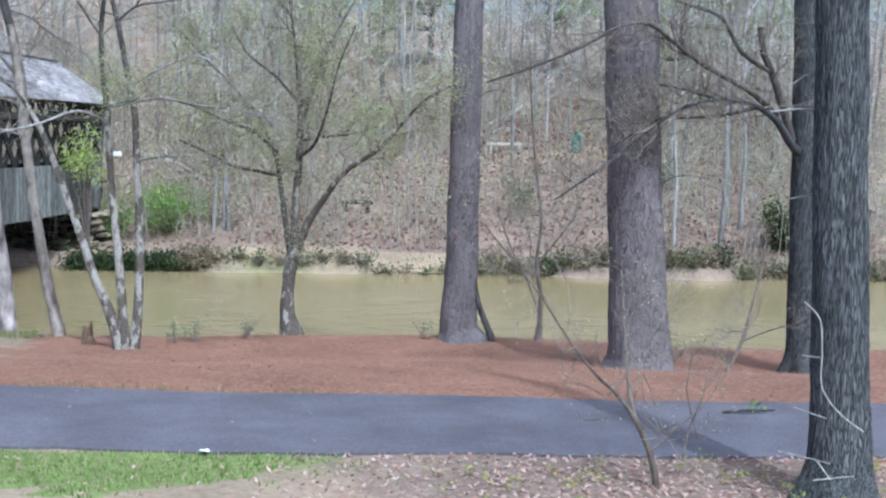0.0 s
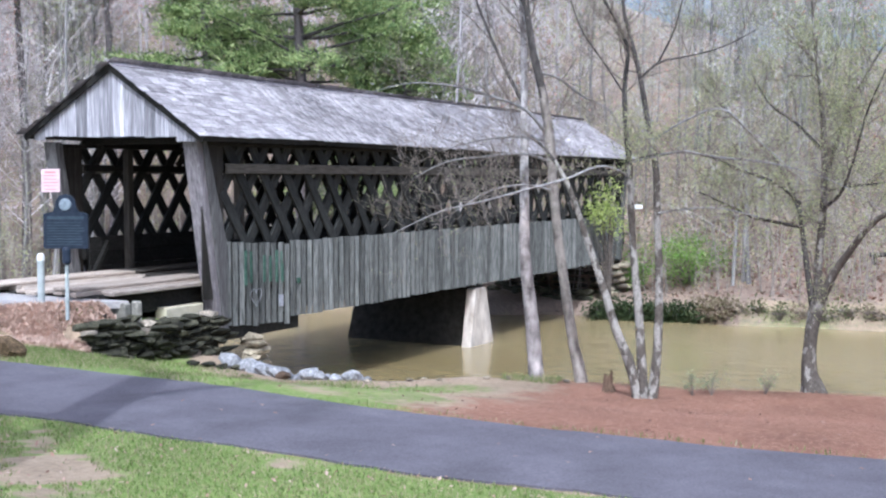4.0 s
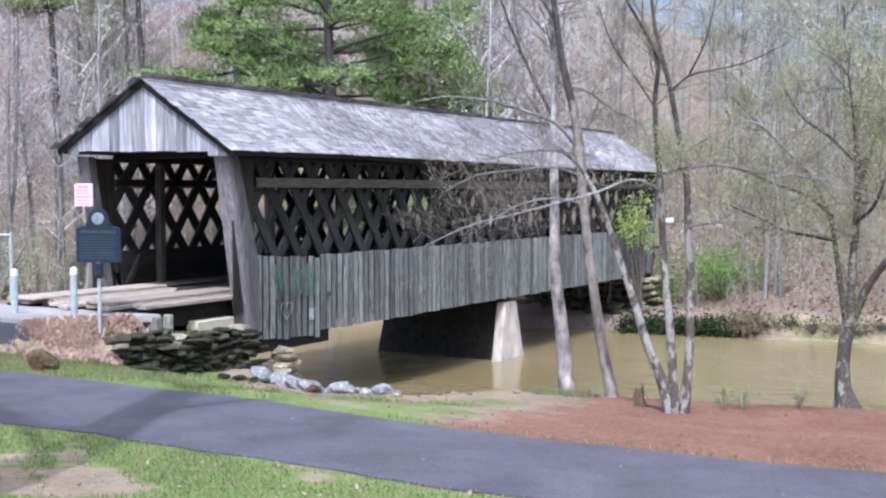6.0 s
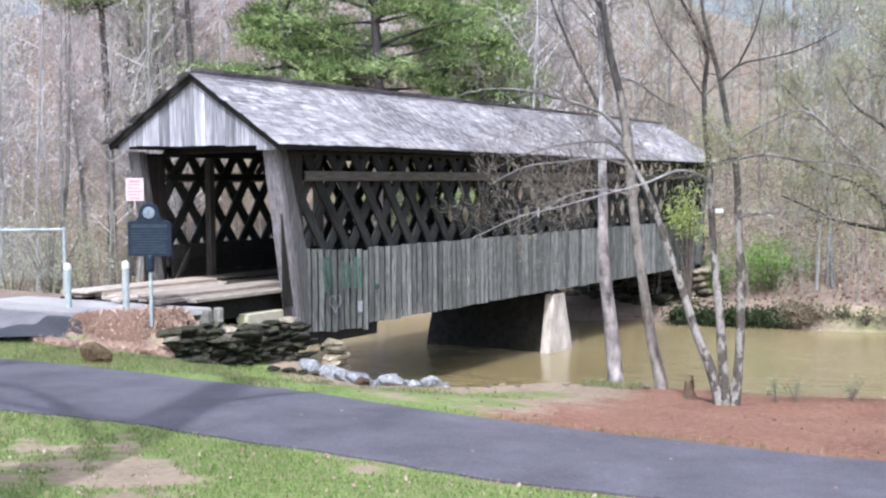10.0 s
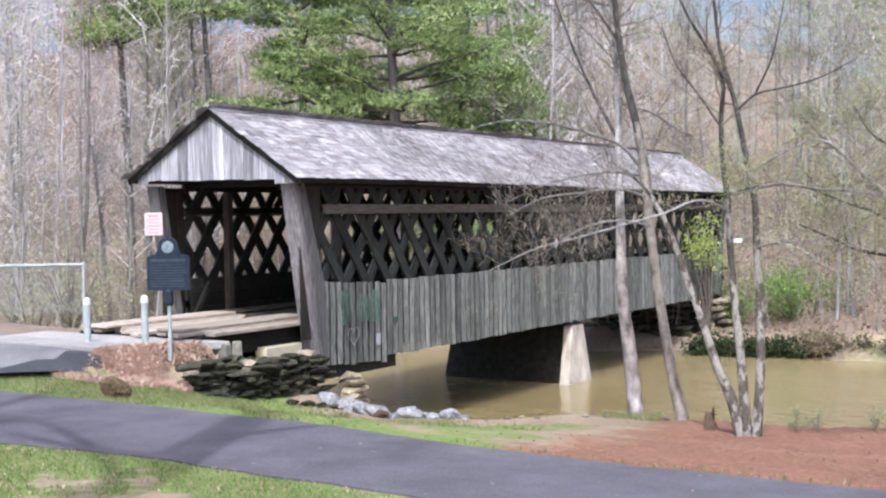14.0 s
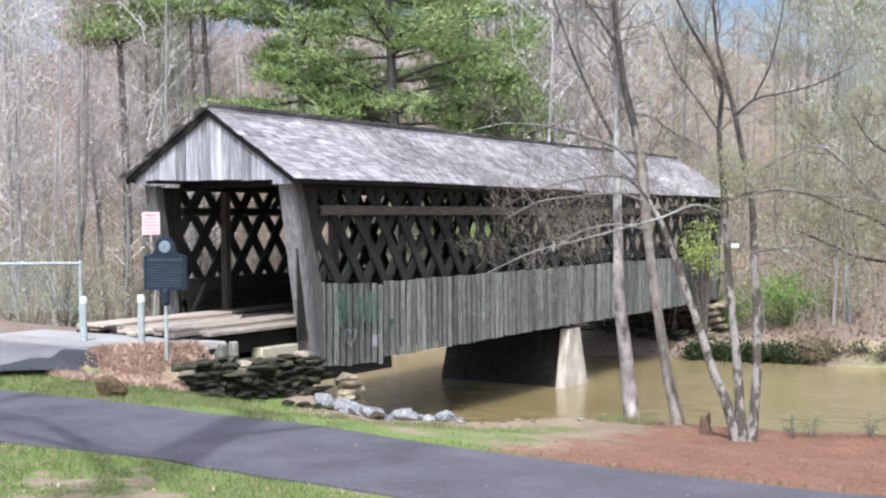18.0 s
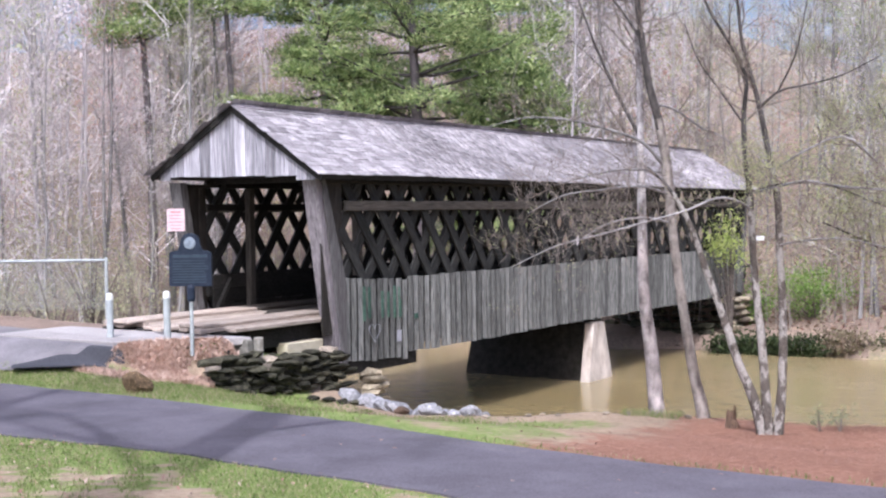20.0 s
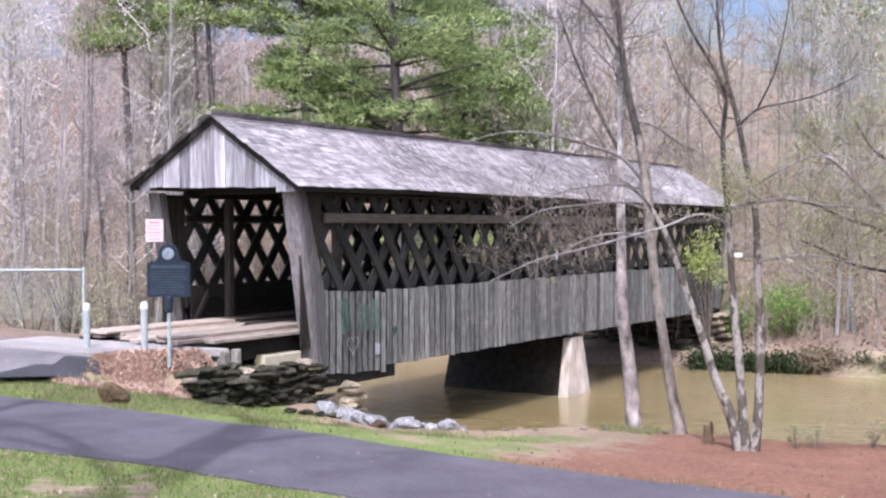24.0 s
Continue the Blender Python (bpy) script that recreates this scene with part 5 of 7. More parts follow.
tree.done()
tree = Tree("dead_sapling", (1.73, 17.36, -1.20), BARK_DARK, "short leaning dead stem beside a trunk", "tree", twigs=0)
tree.limb([(0.03, -0.00, -0.02, 0.058), (-0.09, 0.01, 0.31, 0.045), (-0.21, 0.02, 0.64, 0.037), (-0.28, 0.03, 1.14, 0.025)])

tree.done()
tree = Tree("sapling", (4.31, 14.30, -1.00), BARK_BROWN, "crooked bare sapling leaning over the bank", "tree", twigs=0.4, slim=0.7)
tree.limb([(-0.01, 0.00, -0.01, 0.045), (0.09, -0.03, 0.23, 0.038), (0.17, -0.05, 0.44, 0.031), (0.25, -0.08, 0.83, 0.024), (0.34, -0.10, 1.28, 0.017), (0.39, -0.12, 1.82, 0.010)])
tree.limb([(0.15, -0.05, 0.41, 0.021), (0.36, -0.11, 0.52, 0.017), (0.67, -0.20, 0.65, 0.010)])
tree.done()

# ---- woods on the far hillside ----
def wood_tree(rng, height, spread):
    """Trunk and bare crown of one slender forest tree, as two heaps and its twig ends."""
    trunk, crown, ends = Heap(), Heap(), []
    n = 9
    z = np.linspace(-0.4, height, n)
    lean = rng.normal(0, 0.035, 2)
    x = lean[0] * z + np.cumsum(rng.normal(0, 0.06, n))
    y = lean[1] * z + np.cumsum(rng.normal(0, 0.06, n))
    r = np.linspace(0.0065 * height, 0.010, n) * rng.uniform(0.6, 1.2)
    line = np.c_[x, y, z, r]
    trunk.put(*tube(line[:, :3], r, 6))
    for _ in range(int(height * 1.5)):
        h = rng.uniform(0.22, 0.97)
        i = min(n - 2, int(h * (n - 1)))
        p = line[i] + (line[i + 1] - line[i]) * (h * (n - 1) - i)
        a = rng.uniform(0, 2 * np.pi)
        length = spread * (1.15 - h) * rng.uniform(0.5, 1.2)
        d = np.array([np.cos(a), np.sin(a), rng.uniform(0.5, 1.3)])
        d /= np.linalg.norm(d)
        pts = [p[:3]]
        for _s in range(3):
            d = d + rng.normal(0, 0.18, 3) + (0, 0, 0.12)
            d /= np.linalg.norm(d)
            pts.append(pts[-1] + d * length / 3)
        pts = np.array(pts)
        rr = np.linspace(min(p[3] * 0.5, 0.019), 0.006, 4)
        crown.put(*tube(pts, rr, 3))
        for _t in range(8):
            k = rng.integers(1, 4)
            e = d + rng.normal(0, 0.6, 3) + (0, 0, 0.3)
            e /= np.linalg.norm(e)
            ln = length * rng.uniform(0.25, 0.6)
            tw = np.array([pts[k], pts[k] + e * ln * 0.5, pts[k] + (e + rng.normal(0, 0.2, 3)) * ln])
            crown.put(*tube(tw, [0.009, 0.007, 0.004], 3))
            ends.extend(tw[1:])
    return trunk, crown, ends


def ribbon(heap, pts, wid, rng):
    """A thin flat strip along a line, for twigs seen from far away."""
    p = np.asarray(pts, float)
    side = np.cross(p[-1] - p[0], rng.normal(0, 1, 3))
    side /= np.linalg.norm(side) + 1e-9
    w = np.linspace(wid, wid * 0.35, len(p))[:, None] * side
    v = np.concatenate([p - w, p + w])
    n = len(p)
    heap.put(v, [(i, i + 1, n + i + 1, n + i) for i in range(n - 1)])


def far_tree(rng, height, spread):
    trunk, crown, ends = Heap(), Heap(), []
    z = np.linspace(-0.4, height, 6)
    x, y = np.cumsum(rng.normal(0, 0.12, 6)), np.cumsum(rng.normal(0, 0.12, 6))
    r = np.linspace(0.0058 * height, 0.01, 6) * rng.uniform(0.6, 1.1)
    trunk.put(*tube(np.c_[x, y, z], r, 5))
    for _ in range(26):
        h = rng.uniform(0.12, 0.98)
        p = np.array([np.interp(h * height, z, x), np.interp(h * height, z, y), h * height])
        a = rng.uniform(0, 2 * np.pi)
        length = spread * (1.2 - 0.8 * h) * rng.uniform(0.5, 1.2)
        d = np.array([np.cos(a), np.sin(a), rng.uniform(0.4, 1.4)])
        d /= np.linalg.norm(d)
        pts = [p, p + d * length * 0.5, p + d * length + rng.normal(0, 0.15, 3) * length]
        ribbon(crown, pts, 0.020, rng)
        for _t in range(8):
            q = pts[0] + (pts[2] - pts[0]) * rng.uniform(0.3, 1)
            e = d + rng.normal(0, 0.7, 3) + (0, 0, 0.3)
            e *= length * rng.uniform(0.2, 0.5) / np.linalg.norm(e)
            ribbon(crown, [q, q + e], 0.011, rng)
            ends += [q + e, q + e * 0.6]
    return trunk, crown, ends


TINTS = [leafy("far_buds_pink", [(0.60, 0.49, 0.51), (0.67, 0.57, 0.60), (0.60, 0.46, 0.45)]),
         leafy("far_buds_pale", [(0.60, 0.55, 0.57), (0.68, 0.63, 0.66), (0.54, 0.49, 0.50)]),
         leafy("far_buds_green", [(0.42, 0.46, 0.25), (0.52, 0.54, 0.32), (0.38, 0.40, 0.24)]),
         leafy("far_buds_red", [(0.60, 0.30, 0.24), (0.66, 0.40, 0.34), (0.50, 0.24, 0.20)]),
         leafy("far_buds_tan", [(0.52, 0.46, 0.34), (0.60, 0.54, 0.42), (0.46, 0.38, 0.29)])]


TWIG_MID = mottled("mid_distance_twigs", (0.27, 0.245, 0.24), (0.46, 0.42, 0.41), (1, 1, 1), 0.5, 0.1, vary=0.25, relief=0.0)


def build_woods():
    rng = np.random.default_rng(17)
    kinds, dims, fars = [], [], []
    for k in range(10):
        tr, cr, ends = wood_tree(rng, rng.uniform(11, 20), rng.uniform(2.5, 4.2))
        bd = Heap()
        leaf_quads(bd, ends, 0.027, rng, 6, 0.42)
        tint = TINTS[(4, 1, 2, 4, 0, 2, 1, 2, 4, 0)[k]]
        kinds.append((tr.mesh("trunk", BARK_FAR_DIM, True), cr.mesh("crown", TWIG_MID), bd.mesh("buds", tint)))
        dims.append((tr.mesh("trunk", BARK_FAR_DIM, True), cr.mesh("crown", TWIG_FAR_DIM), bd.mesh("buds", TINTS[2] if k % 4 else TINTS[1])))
        tr, cr, ends = far_tree(rng, rng.uniform(12, 22), rng.uniform(3.0, 4.8))
        bd = Heap()
        leaf_quads(bd, ends, 0.07, rng, 2, 0.4)
        fars.append((tr.arrays(), cr.arrays(), bd.arrays()))
    spots = []
    while len(spots) < 760:
        yaw = math.radians(rng.uniform(-27, 50))
        d = 39 + 85 * rng.uniform(0, 1) ** 1.1
        x, y = -d * math.sin(yaw), d * math.cos(yaw)
        if y < 37.6:
            # this side of the creek, beyond the bridge
            if not (x < -22 and y > 22):
                continue
        s, v = (x - BX) * UX + (y - BY) * UY, (x - BX) * VX + (y - BY) * VY
        if -1.5 < v < 6 and s < 30:
            continue
        if (abs(yaw - math.radians(29.5)) < 0.11 and d < 58) or (abs(yaw - math.radians(24.8)) < 0.05 and d < 50):
            continue
        # a clearing with few trees runs along the far shore
        if y > 37 and y < 47 and x > -9 and rng.uniform(0, 1) < 0.75:
            continue
        deg = math.degrees(yaw)
        # the wood is thinner to the east, with sky between the crowns
        if deg < 8 and d > 60 and rng.uniform(0, 1) < 0.25:
            continue
        # an open view to the trail
        if -12 < deg < -4.5 and d < 52 and rng.uniform(0, 1) < 0.8:
            continue
        if len(spots) < 120 and d > 62:
            continue
        spots.append((x, y, d))
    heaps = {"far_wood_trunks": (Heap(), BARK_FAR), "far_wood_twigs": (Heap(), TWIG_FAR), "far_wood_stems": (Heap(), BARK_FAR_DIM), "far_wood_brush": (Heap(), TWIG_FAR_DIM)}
    bud_heaps = [Heap() for _ in TINTS[:4]]
    for i, (x, y, d) in enumerate(spots):
        k = int(rng.integers(0, 10))
        size = rng.uniform(0.7, 1.2) if x < -0.3 * y else rng.uniform(0.65, 1.1)
        if 9.2 < math.degrees(math.atan2(-x, y)) < 13.6:
            # young growth in a gap of the wood
            size = min(size, max(0.3, (0.17 * d - ground_at(x, y) + 1.85) / 17))
        m = pose(x, y, ground_at(x, y), 0, 0, rng.uniform(0, 360)) @ Matrix.Scale(size, 4)
        if i < 120:
            ob = empty("forest_tree", m, "slender bare grey forest tree on the hillside", "tree", "trees of the hillside wood")
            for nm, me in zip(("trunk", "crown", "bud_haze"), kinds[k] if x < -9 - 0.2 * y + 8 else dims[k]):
                o = new(nm, me)
                o.parent = ob
                if nm != "trunk":
                    o["kind"] = "stuff"
        else:
            a = np.array(m)
            yaw = math.degrees(math.atan2(-x, y))
            pick = 3 if rng.uniform(0, 1) < 0.06 else int(rng.choice(3, p=(0.36, 0.30, 0.34) if yaw > 18 else (0.08, 0.24, 0.68)))
            # pale copies towards the west, dim copies towards the east
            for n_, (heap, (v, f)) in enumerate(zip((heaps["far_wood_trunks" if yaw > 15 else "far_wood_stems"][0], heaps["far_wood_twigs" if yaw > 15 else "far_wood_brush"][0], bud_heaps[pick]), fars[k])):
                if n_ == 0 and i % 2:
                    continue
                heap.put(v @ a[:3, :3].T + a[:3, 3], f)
    # one tree in red bud
    tr, cr, ends = wood_tree(rng, 15.0, 3.0)
    bd = Heap()
    leaf_quads(bd, [e for e in ends if e[2] > 8.0], 0.036, rng, 9, 0.3)
    ob = empty("forest_tree", pose(-29.7, 32.4, ground_at(-29.7, 32.4)), "bare forest tree in reddish spring bud", "tree", "trees of the hillside wood")
    for nm, me in (("trunk", tr.mesh("trunk", BARK_FAR_DIM, True)), ("crown", cr.mesh("crown", TWIG_MID)), ("bud_haze", bd.mesh("buds", TINTS[3]))):
        o = new(nm, me)
        o.parent = ob
        if nm != "trunk":
            o["kind"] = "stuff"
    for nm, (heap, mt) in heaps.items():
        tagged(new(nm, heap.mesh(nm, mt)), "bare grey early-spring woods covering the far hillside", "woods", kind="stuff")
    for heap, mt in zip(bud_heaps, TINTS):
        tagged(new("far_wood_buds", heap.mesh("far_wood_buds", mt)), "haze of early spring buds in the far woods", "woods", kind="stuff")


def pine(base, height, radius, crown_from, seed, reach):
    """A pine with boughs of separate needle clumps, and gaps through which its trunk shows."""
    rng = np.random.default_rng(seed)
    near = seed < 6 or seed == 9
    ob = empty("pine_tree", pose(*base), "tall green pine standing beyond the bridge", "tree", "pines beyond the bridge")
    z = np.linspace(-0.4, height, 14)
    line = np.c_[0.15 * np.sin(z * 0.3), 0.12 * np.cos(z * 0.22), z, np.linspace(radius, 0.05, 14)]
    h = Heap()
    h.put(*tube(line[:, :3], line[:, 3], 12))
    o = new("trunk", h.mesh("trunk", BARK_RUGGED, True))
    o.parent = ob
    limbs, needles = Heap(), Heap()

    def clump(c, d, size):
        n = 40 if near else 26
        w = rng.normal(0, 0.75, (n, 3)) * (1, 1, 0.6) + d * 0.5 + (0, 0, 0.45)
        w /= np.linalg.norm(w, axis=1)[:, None]
        o1 = c + rng.normal(0, 1, (n, 3)) * (0.34, 0.34, 0.14) * size
        side = np.cross(w, rng.normal(0, 1, (n, 3)))
        side /= np.linalg.norm(side, axis=1)[:, None]
        L = rng.uniform(0.16, 0.32, (n, 1)) * size
        b = 0.026 if near else 0.04
        v = np.stack([o1 - side * b, o1 + side * b, o1 + w * L + side * b * 0.4, o1 + w * L - side * b * 0.4], 1).reshape(-1, 3)
        needles.put(v, np.arange(4 * n).reshape(-1, 4))

    zz = crown_from
    while zz < height - 0.4:
        for _ in range(rng.integers(3, 6)):
            a = rng.uniform(0, 2 * np.pi)
            ln = reach * (1.08 - 0.72 * (zz - crown_from) / (height - crown_from)) * rng.uniform(0.45, 1.1)
            d = np.array([np.cos(a), np.sin(a), rng.uniform(-0.1, 0.3)])
            pts = [np.array([np.interp(zz, z, line[:, 0]), np.interp(zz, z, line[:, 1]), zz])]
            for _s in range(6):
                d = d + rng.normal(0, 0.1, 3) + (0, 0, 0.03)
                d /= np.linalg.norm(d)
                pts.append(pts[-1] + d * ln / 6)
            pts = np.array(pts)
            limbs.put(*tube(pts, np.linspace(0.075, 0.014, 7), 5))
            clump(pts[-1], d, 1.0)
            for k in range(2, 7):
                if rng.uniform() < 0.2:
                    continue
                for turn in (-1, 1):
                    out = np.array([-d[1], d[0], 0.0]) * turn + d * rng.uniform(0.4, 1.0) + (0, 0, rng.uniform(-0.1, 0.35))
                    out /= np.linalg.norm(out)
                    tip = pts[k] + out * (0.25 + 0.17 * ln * rng.uniform(0.4, 1.1))
                    limbs.put(*tube(np.array([pts[k], (pts[k] + tip) / 2 + (0, 0, 0.04), tip]), [0.022, 0.016, 0.008], 3))
                    clump(tip, out, rng.uniform(0.75, 1.2))
                    if rng.uniform() < 0.5:
                        clump((pts[k] + tip) / 2 + rng.normal(0, 0.12, 3), out, rng.uniform(0.6, 0.9))
        zz += rng.uniform(0.45, 0.9)
    for nm, hp, mt in (("branchwork", limbs, BARK_DARK), ("foliage", needles, NEEDLES)):
        o = new(nm, hp.mesh(nm, mt))
        o.parent = ob
        o["kind"] = "stuff"


build_woods()
for px, py, high, rad, low, seed, reach in ((-20.5, 38.9, 19.0, 0.27, 5.6, 1, 4.8), (-21.4, 47.4, 22.0, 0.30, 7.0, 2, 4.2), (-19.2, 41.7, 9.4, 0.13, 2.0, 3, 2.9),
                                            (-24.2, 38.6, 14.5, 0.2, 5.0, 4, 3.4), (-17.6, 41.5, 8.3, 0.12, 2.5, 9, 2.8), (-29.6, 35.1, 16.5, 0.2, 11.0, 5, 2.6), (-26.8, 36.4, 15.5, 0.18, 11.4, 4, 1.8), (-10.0, 76.0, 15.0, 0.25, 4.0, 6, 3.6), (-5.0, 82.0, 15.0, 0.25, 3.0, 7, 3.8), (3.0, 70.0, 11.0, 0.2, 2.0, 8, 3.0), (9.5, 68.0, 14.0, 0.22, 3.0, 10, 3.4), (15.5, 62.0, 12.0, 0.22, 2.5, 11, 3.2), (20.5, 66.0, 14.0, 0.22, 3.0, 12, 3.4)):
    pine((px, py, ground_at(px, py)), high, rad, low, seed, reach)


# ---- things by the bridge mouth ----
def lathe(bm, profile, sides=20):
    """Turned solid from (radius, z) rows."""
    rings = []
    for r, z in profile:
        rings.append([bm.verts.new((r * math.cos(2 * math.pi * k / sides), r * math.sin(2 * math.pi * k / sides), z)) for k in range(sides)])
    for a, b in zip(rings, rings[1:]):
        for k in range(sides):
            bm.faces.new((a[k], a[(k + 1) % sides], b[(k + 1) % sides], b[k]))
    bm.faces.new(rings[0][::-1])
    bm.faces.new(rings[-1])


WHITE = mottled("white_paint", (0.70, 0.70, 0.69), (0.84, 0.84, 0.83), (1, 1, 1), 14.0, 2.0, roughness=0.6, vary=0.06, relief=0.1)
NAVY = mottled("dark_navy_enamel", (0.012, 0.018, 0.035), (0.03, 0.04, 0.065), (1, 1, 1), 14.0, 2.0, roughness=0.45, vary=0.1, relief=0.1)
SIGN_PINK = mottled("faded_pink_sign", (0.60, 0.42, 0.45), (0.74, 0.57, 0.60), (1, 1, 1), 9.0, 2.0, roughness=0.6, vary=0.05, relief=0.05)
SIGN_RED = mottled("faded_red_print", (0.52, 0.24, 0.26), (0.62, 0.34, 0.36), (1, 1, 1), 9.0, 2.0, roughness=0.6, vary=0.05, relief=0.05)
SIGN_GREY = mottled("pale_cast_lettering", (0.03, 0.045, 0.066), (0.055, 0.075, 0.10), (1, 1, 1), 9.0, 2.0, roughness=0.6, vary=0.05, relief=0.05)
SEAL = mottled("pale_cast_seal", (0.13, 0.16, 0.20), (0.30, 0.34, 0.39), (1, 1, 1), 30.0, 9.0, roughness=0.6, vary=0.1, relief=0.3)


def bollard(x, y, z, high):
    ob = empty("bollard", pose(x, y, z), "grey steel bollard with a white domed cap", "bollard", "bollards before the bridge")
    bm = bmesh.new()
    lathe(bm, [(0.054, -0.2), (0.054, high - 0.12), (0.056, high - 0.114)])
    part("post", bm, STEEL, ob)
    bm = bmesh.new()
    lathe(bm, [(0.058, high - 0.114), (0.058, high - 0.06), (0.052, high - 0.025), (0.037, high - 0.005), (0.01, high)])
    part("cap", bm, WHITE, ob, "white domed cap")


def marker(x, y, z, turn):
    ob = empty("historical_marker", pose(x, y, z, 0, 0, turn), "dark navy cast historical marker on a grey post", "sign")
    bm = bmesh.new()
    lathe(bm, [(0.03, -0.2), (0.03, 0.74)])
    part("post", bm, STEEL, ob, "grey steel post")
    bm = bmesh.new()
    lathe(bm, [(0.05, 0.66), (0.066, 0.70), (0.066, 0.88), (0.05, 0.92)])
    part("collar", bm, NAVY, ob)
    w, z0, z1 = 0.343, 0.90, 1.45
    out = [(-w, z0), (w, z0), (w, z1 - 0.02), (w - 0.06, z1), (0.2, z1 + 0.02), (0.16, z1 + 0.1), (0.15, z1 + 0.18), (0.1, z1 + 0.26), (0, z1 + 0.29),
           (-0.1, z1 + 0.26), (-0.15, z1 + 0.18), (-0.16, z1 + 0.1), (-0.2, z1 + 0.02), (-w + 0.06, z1), (-w, z1 - 0.02)]
    bm = bmesh.new()
    fr = [bm.verts.new((a, -0.025, b)) for a, b in out]
    bk = [bm.verts.new((a, 0.025, b)) for a, b in out]
    bm.faces.new(fr)
    bm.faces.new(bk[::-1])
    for i in range(len(out)):
        bm.faces.new((fr[i], bk[i], bk[(i + 1) % len(out)], fr[(i + 1) % len(out)]))
    plate = part("plate", bm, NAVY, ob)
    bm = bmesh.new()
    lathe(bm, [(0.095, 0.0), (0.095, 0.014), (0.08, 0.02)])
    seal = part("seal", bm, SEAL, plate, "pale round cast seal")
    seal.matrix_local = pose(0, -0.026, z1 + 0.13, 90, 0, 0)
    rng = random.Random(2)
    boxed("title_bar", SIGN_GREY, plate, (-0.28, 0.28, -0.031, -0.02, z1 - 0.10, z1 - 0.05), bevel=0)
    for i in range(9):
        zz = z1 - 0.15 - i * 0.042
        e = 0.29 - rng.uniform(0, 0.06)
        boxed("text_bar", SIGN_GREY, plate, (-0.29, e, -0.029, -0.02, zz - 0.009, zz + 0.009), bevel=0)


def notice(x, y, z, turn):
    ob = empty("warning_sign", pose(x, y, z, 0, 0, turn), "faded pink notice fixed to the portal post", "sign")
    boxed("board", SIGN_PINK, ob, (-0.17, 0.17, -0.012, 0.0, -0.21, 0.21), bevel=0.003)
    for i, (h, wd) in enumerate(((0.045, 0.1), (0.02, 0.13), (0.02, 0.12), (0.025, 0.13), (0.02, 0.12), (0.02, 0.1))):
        zz = 0.15 - i * 0.062
        boxed("text_bar", SIGN_RED, ob, (-wd, wd, -0.016, -0.01, zz - h / 2, zz + h / 2), bevel=0)


bollard(-13.7, 15.24, -0.20, 0.82)
bollard(-12.45, 15.15, -0.22, 0.90)
marker(-12.05, 15.26, -0.145, 20)
notice(-14.56, 18.03, 1.79, 20)


# ---- paved approach, rocks, stump ----
PAVING = mottled("worn_ramp_asphalt", (0.15, 0.14, 0.152), (0.26, 0.243, 0.256), (1, 1, 1), 40.0, 0.9, vary=0.3, relief=0.3, depth=0.006)
PAVING_PALE = mottled("pale_concrete_slab", (0.28, 0.26, 0.256), (0.45, 0.42, 0.415), (1, 1, 1), 30.0, 0.9, vary=0.15, relief=0.3, depth=0.006)
ASPHALT_DARK = mottled("shaded_shoulder_asphalt", (0.035, 0.036, 0.045), (0.07, 0.07, 0.08), (1, 1, 1), 50.0, 0.7, vary=0.15, relief=0.3, depth=0.006)


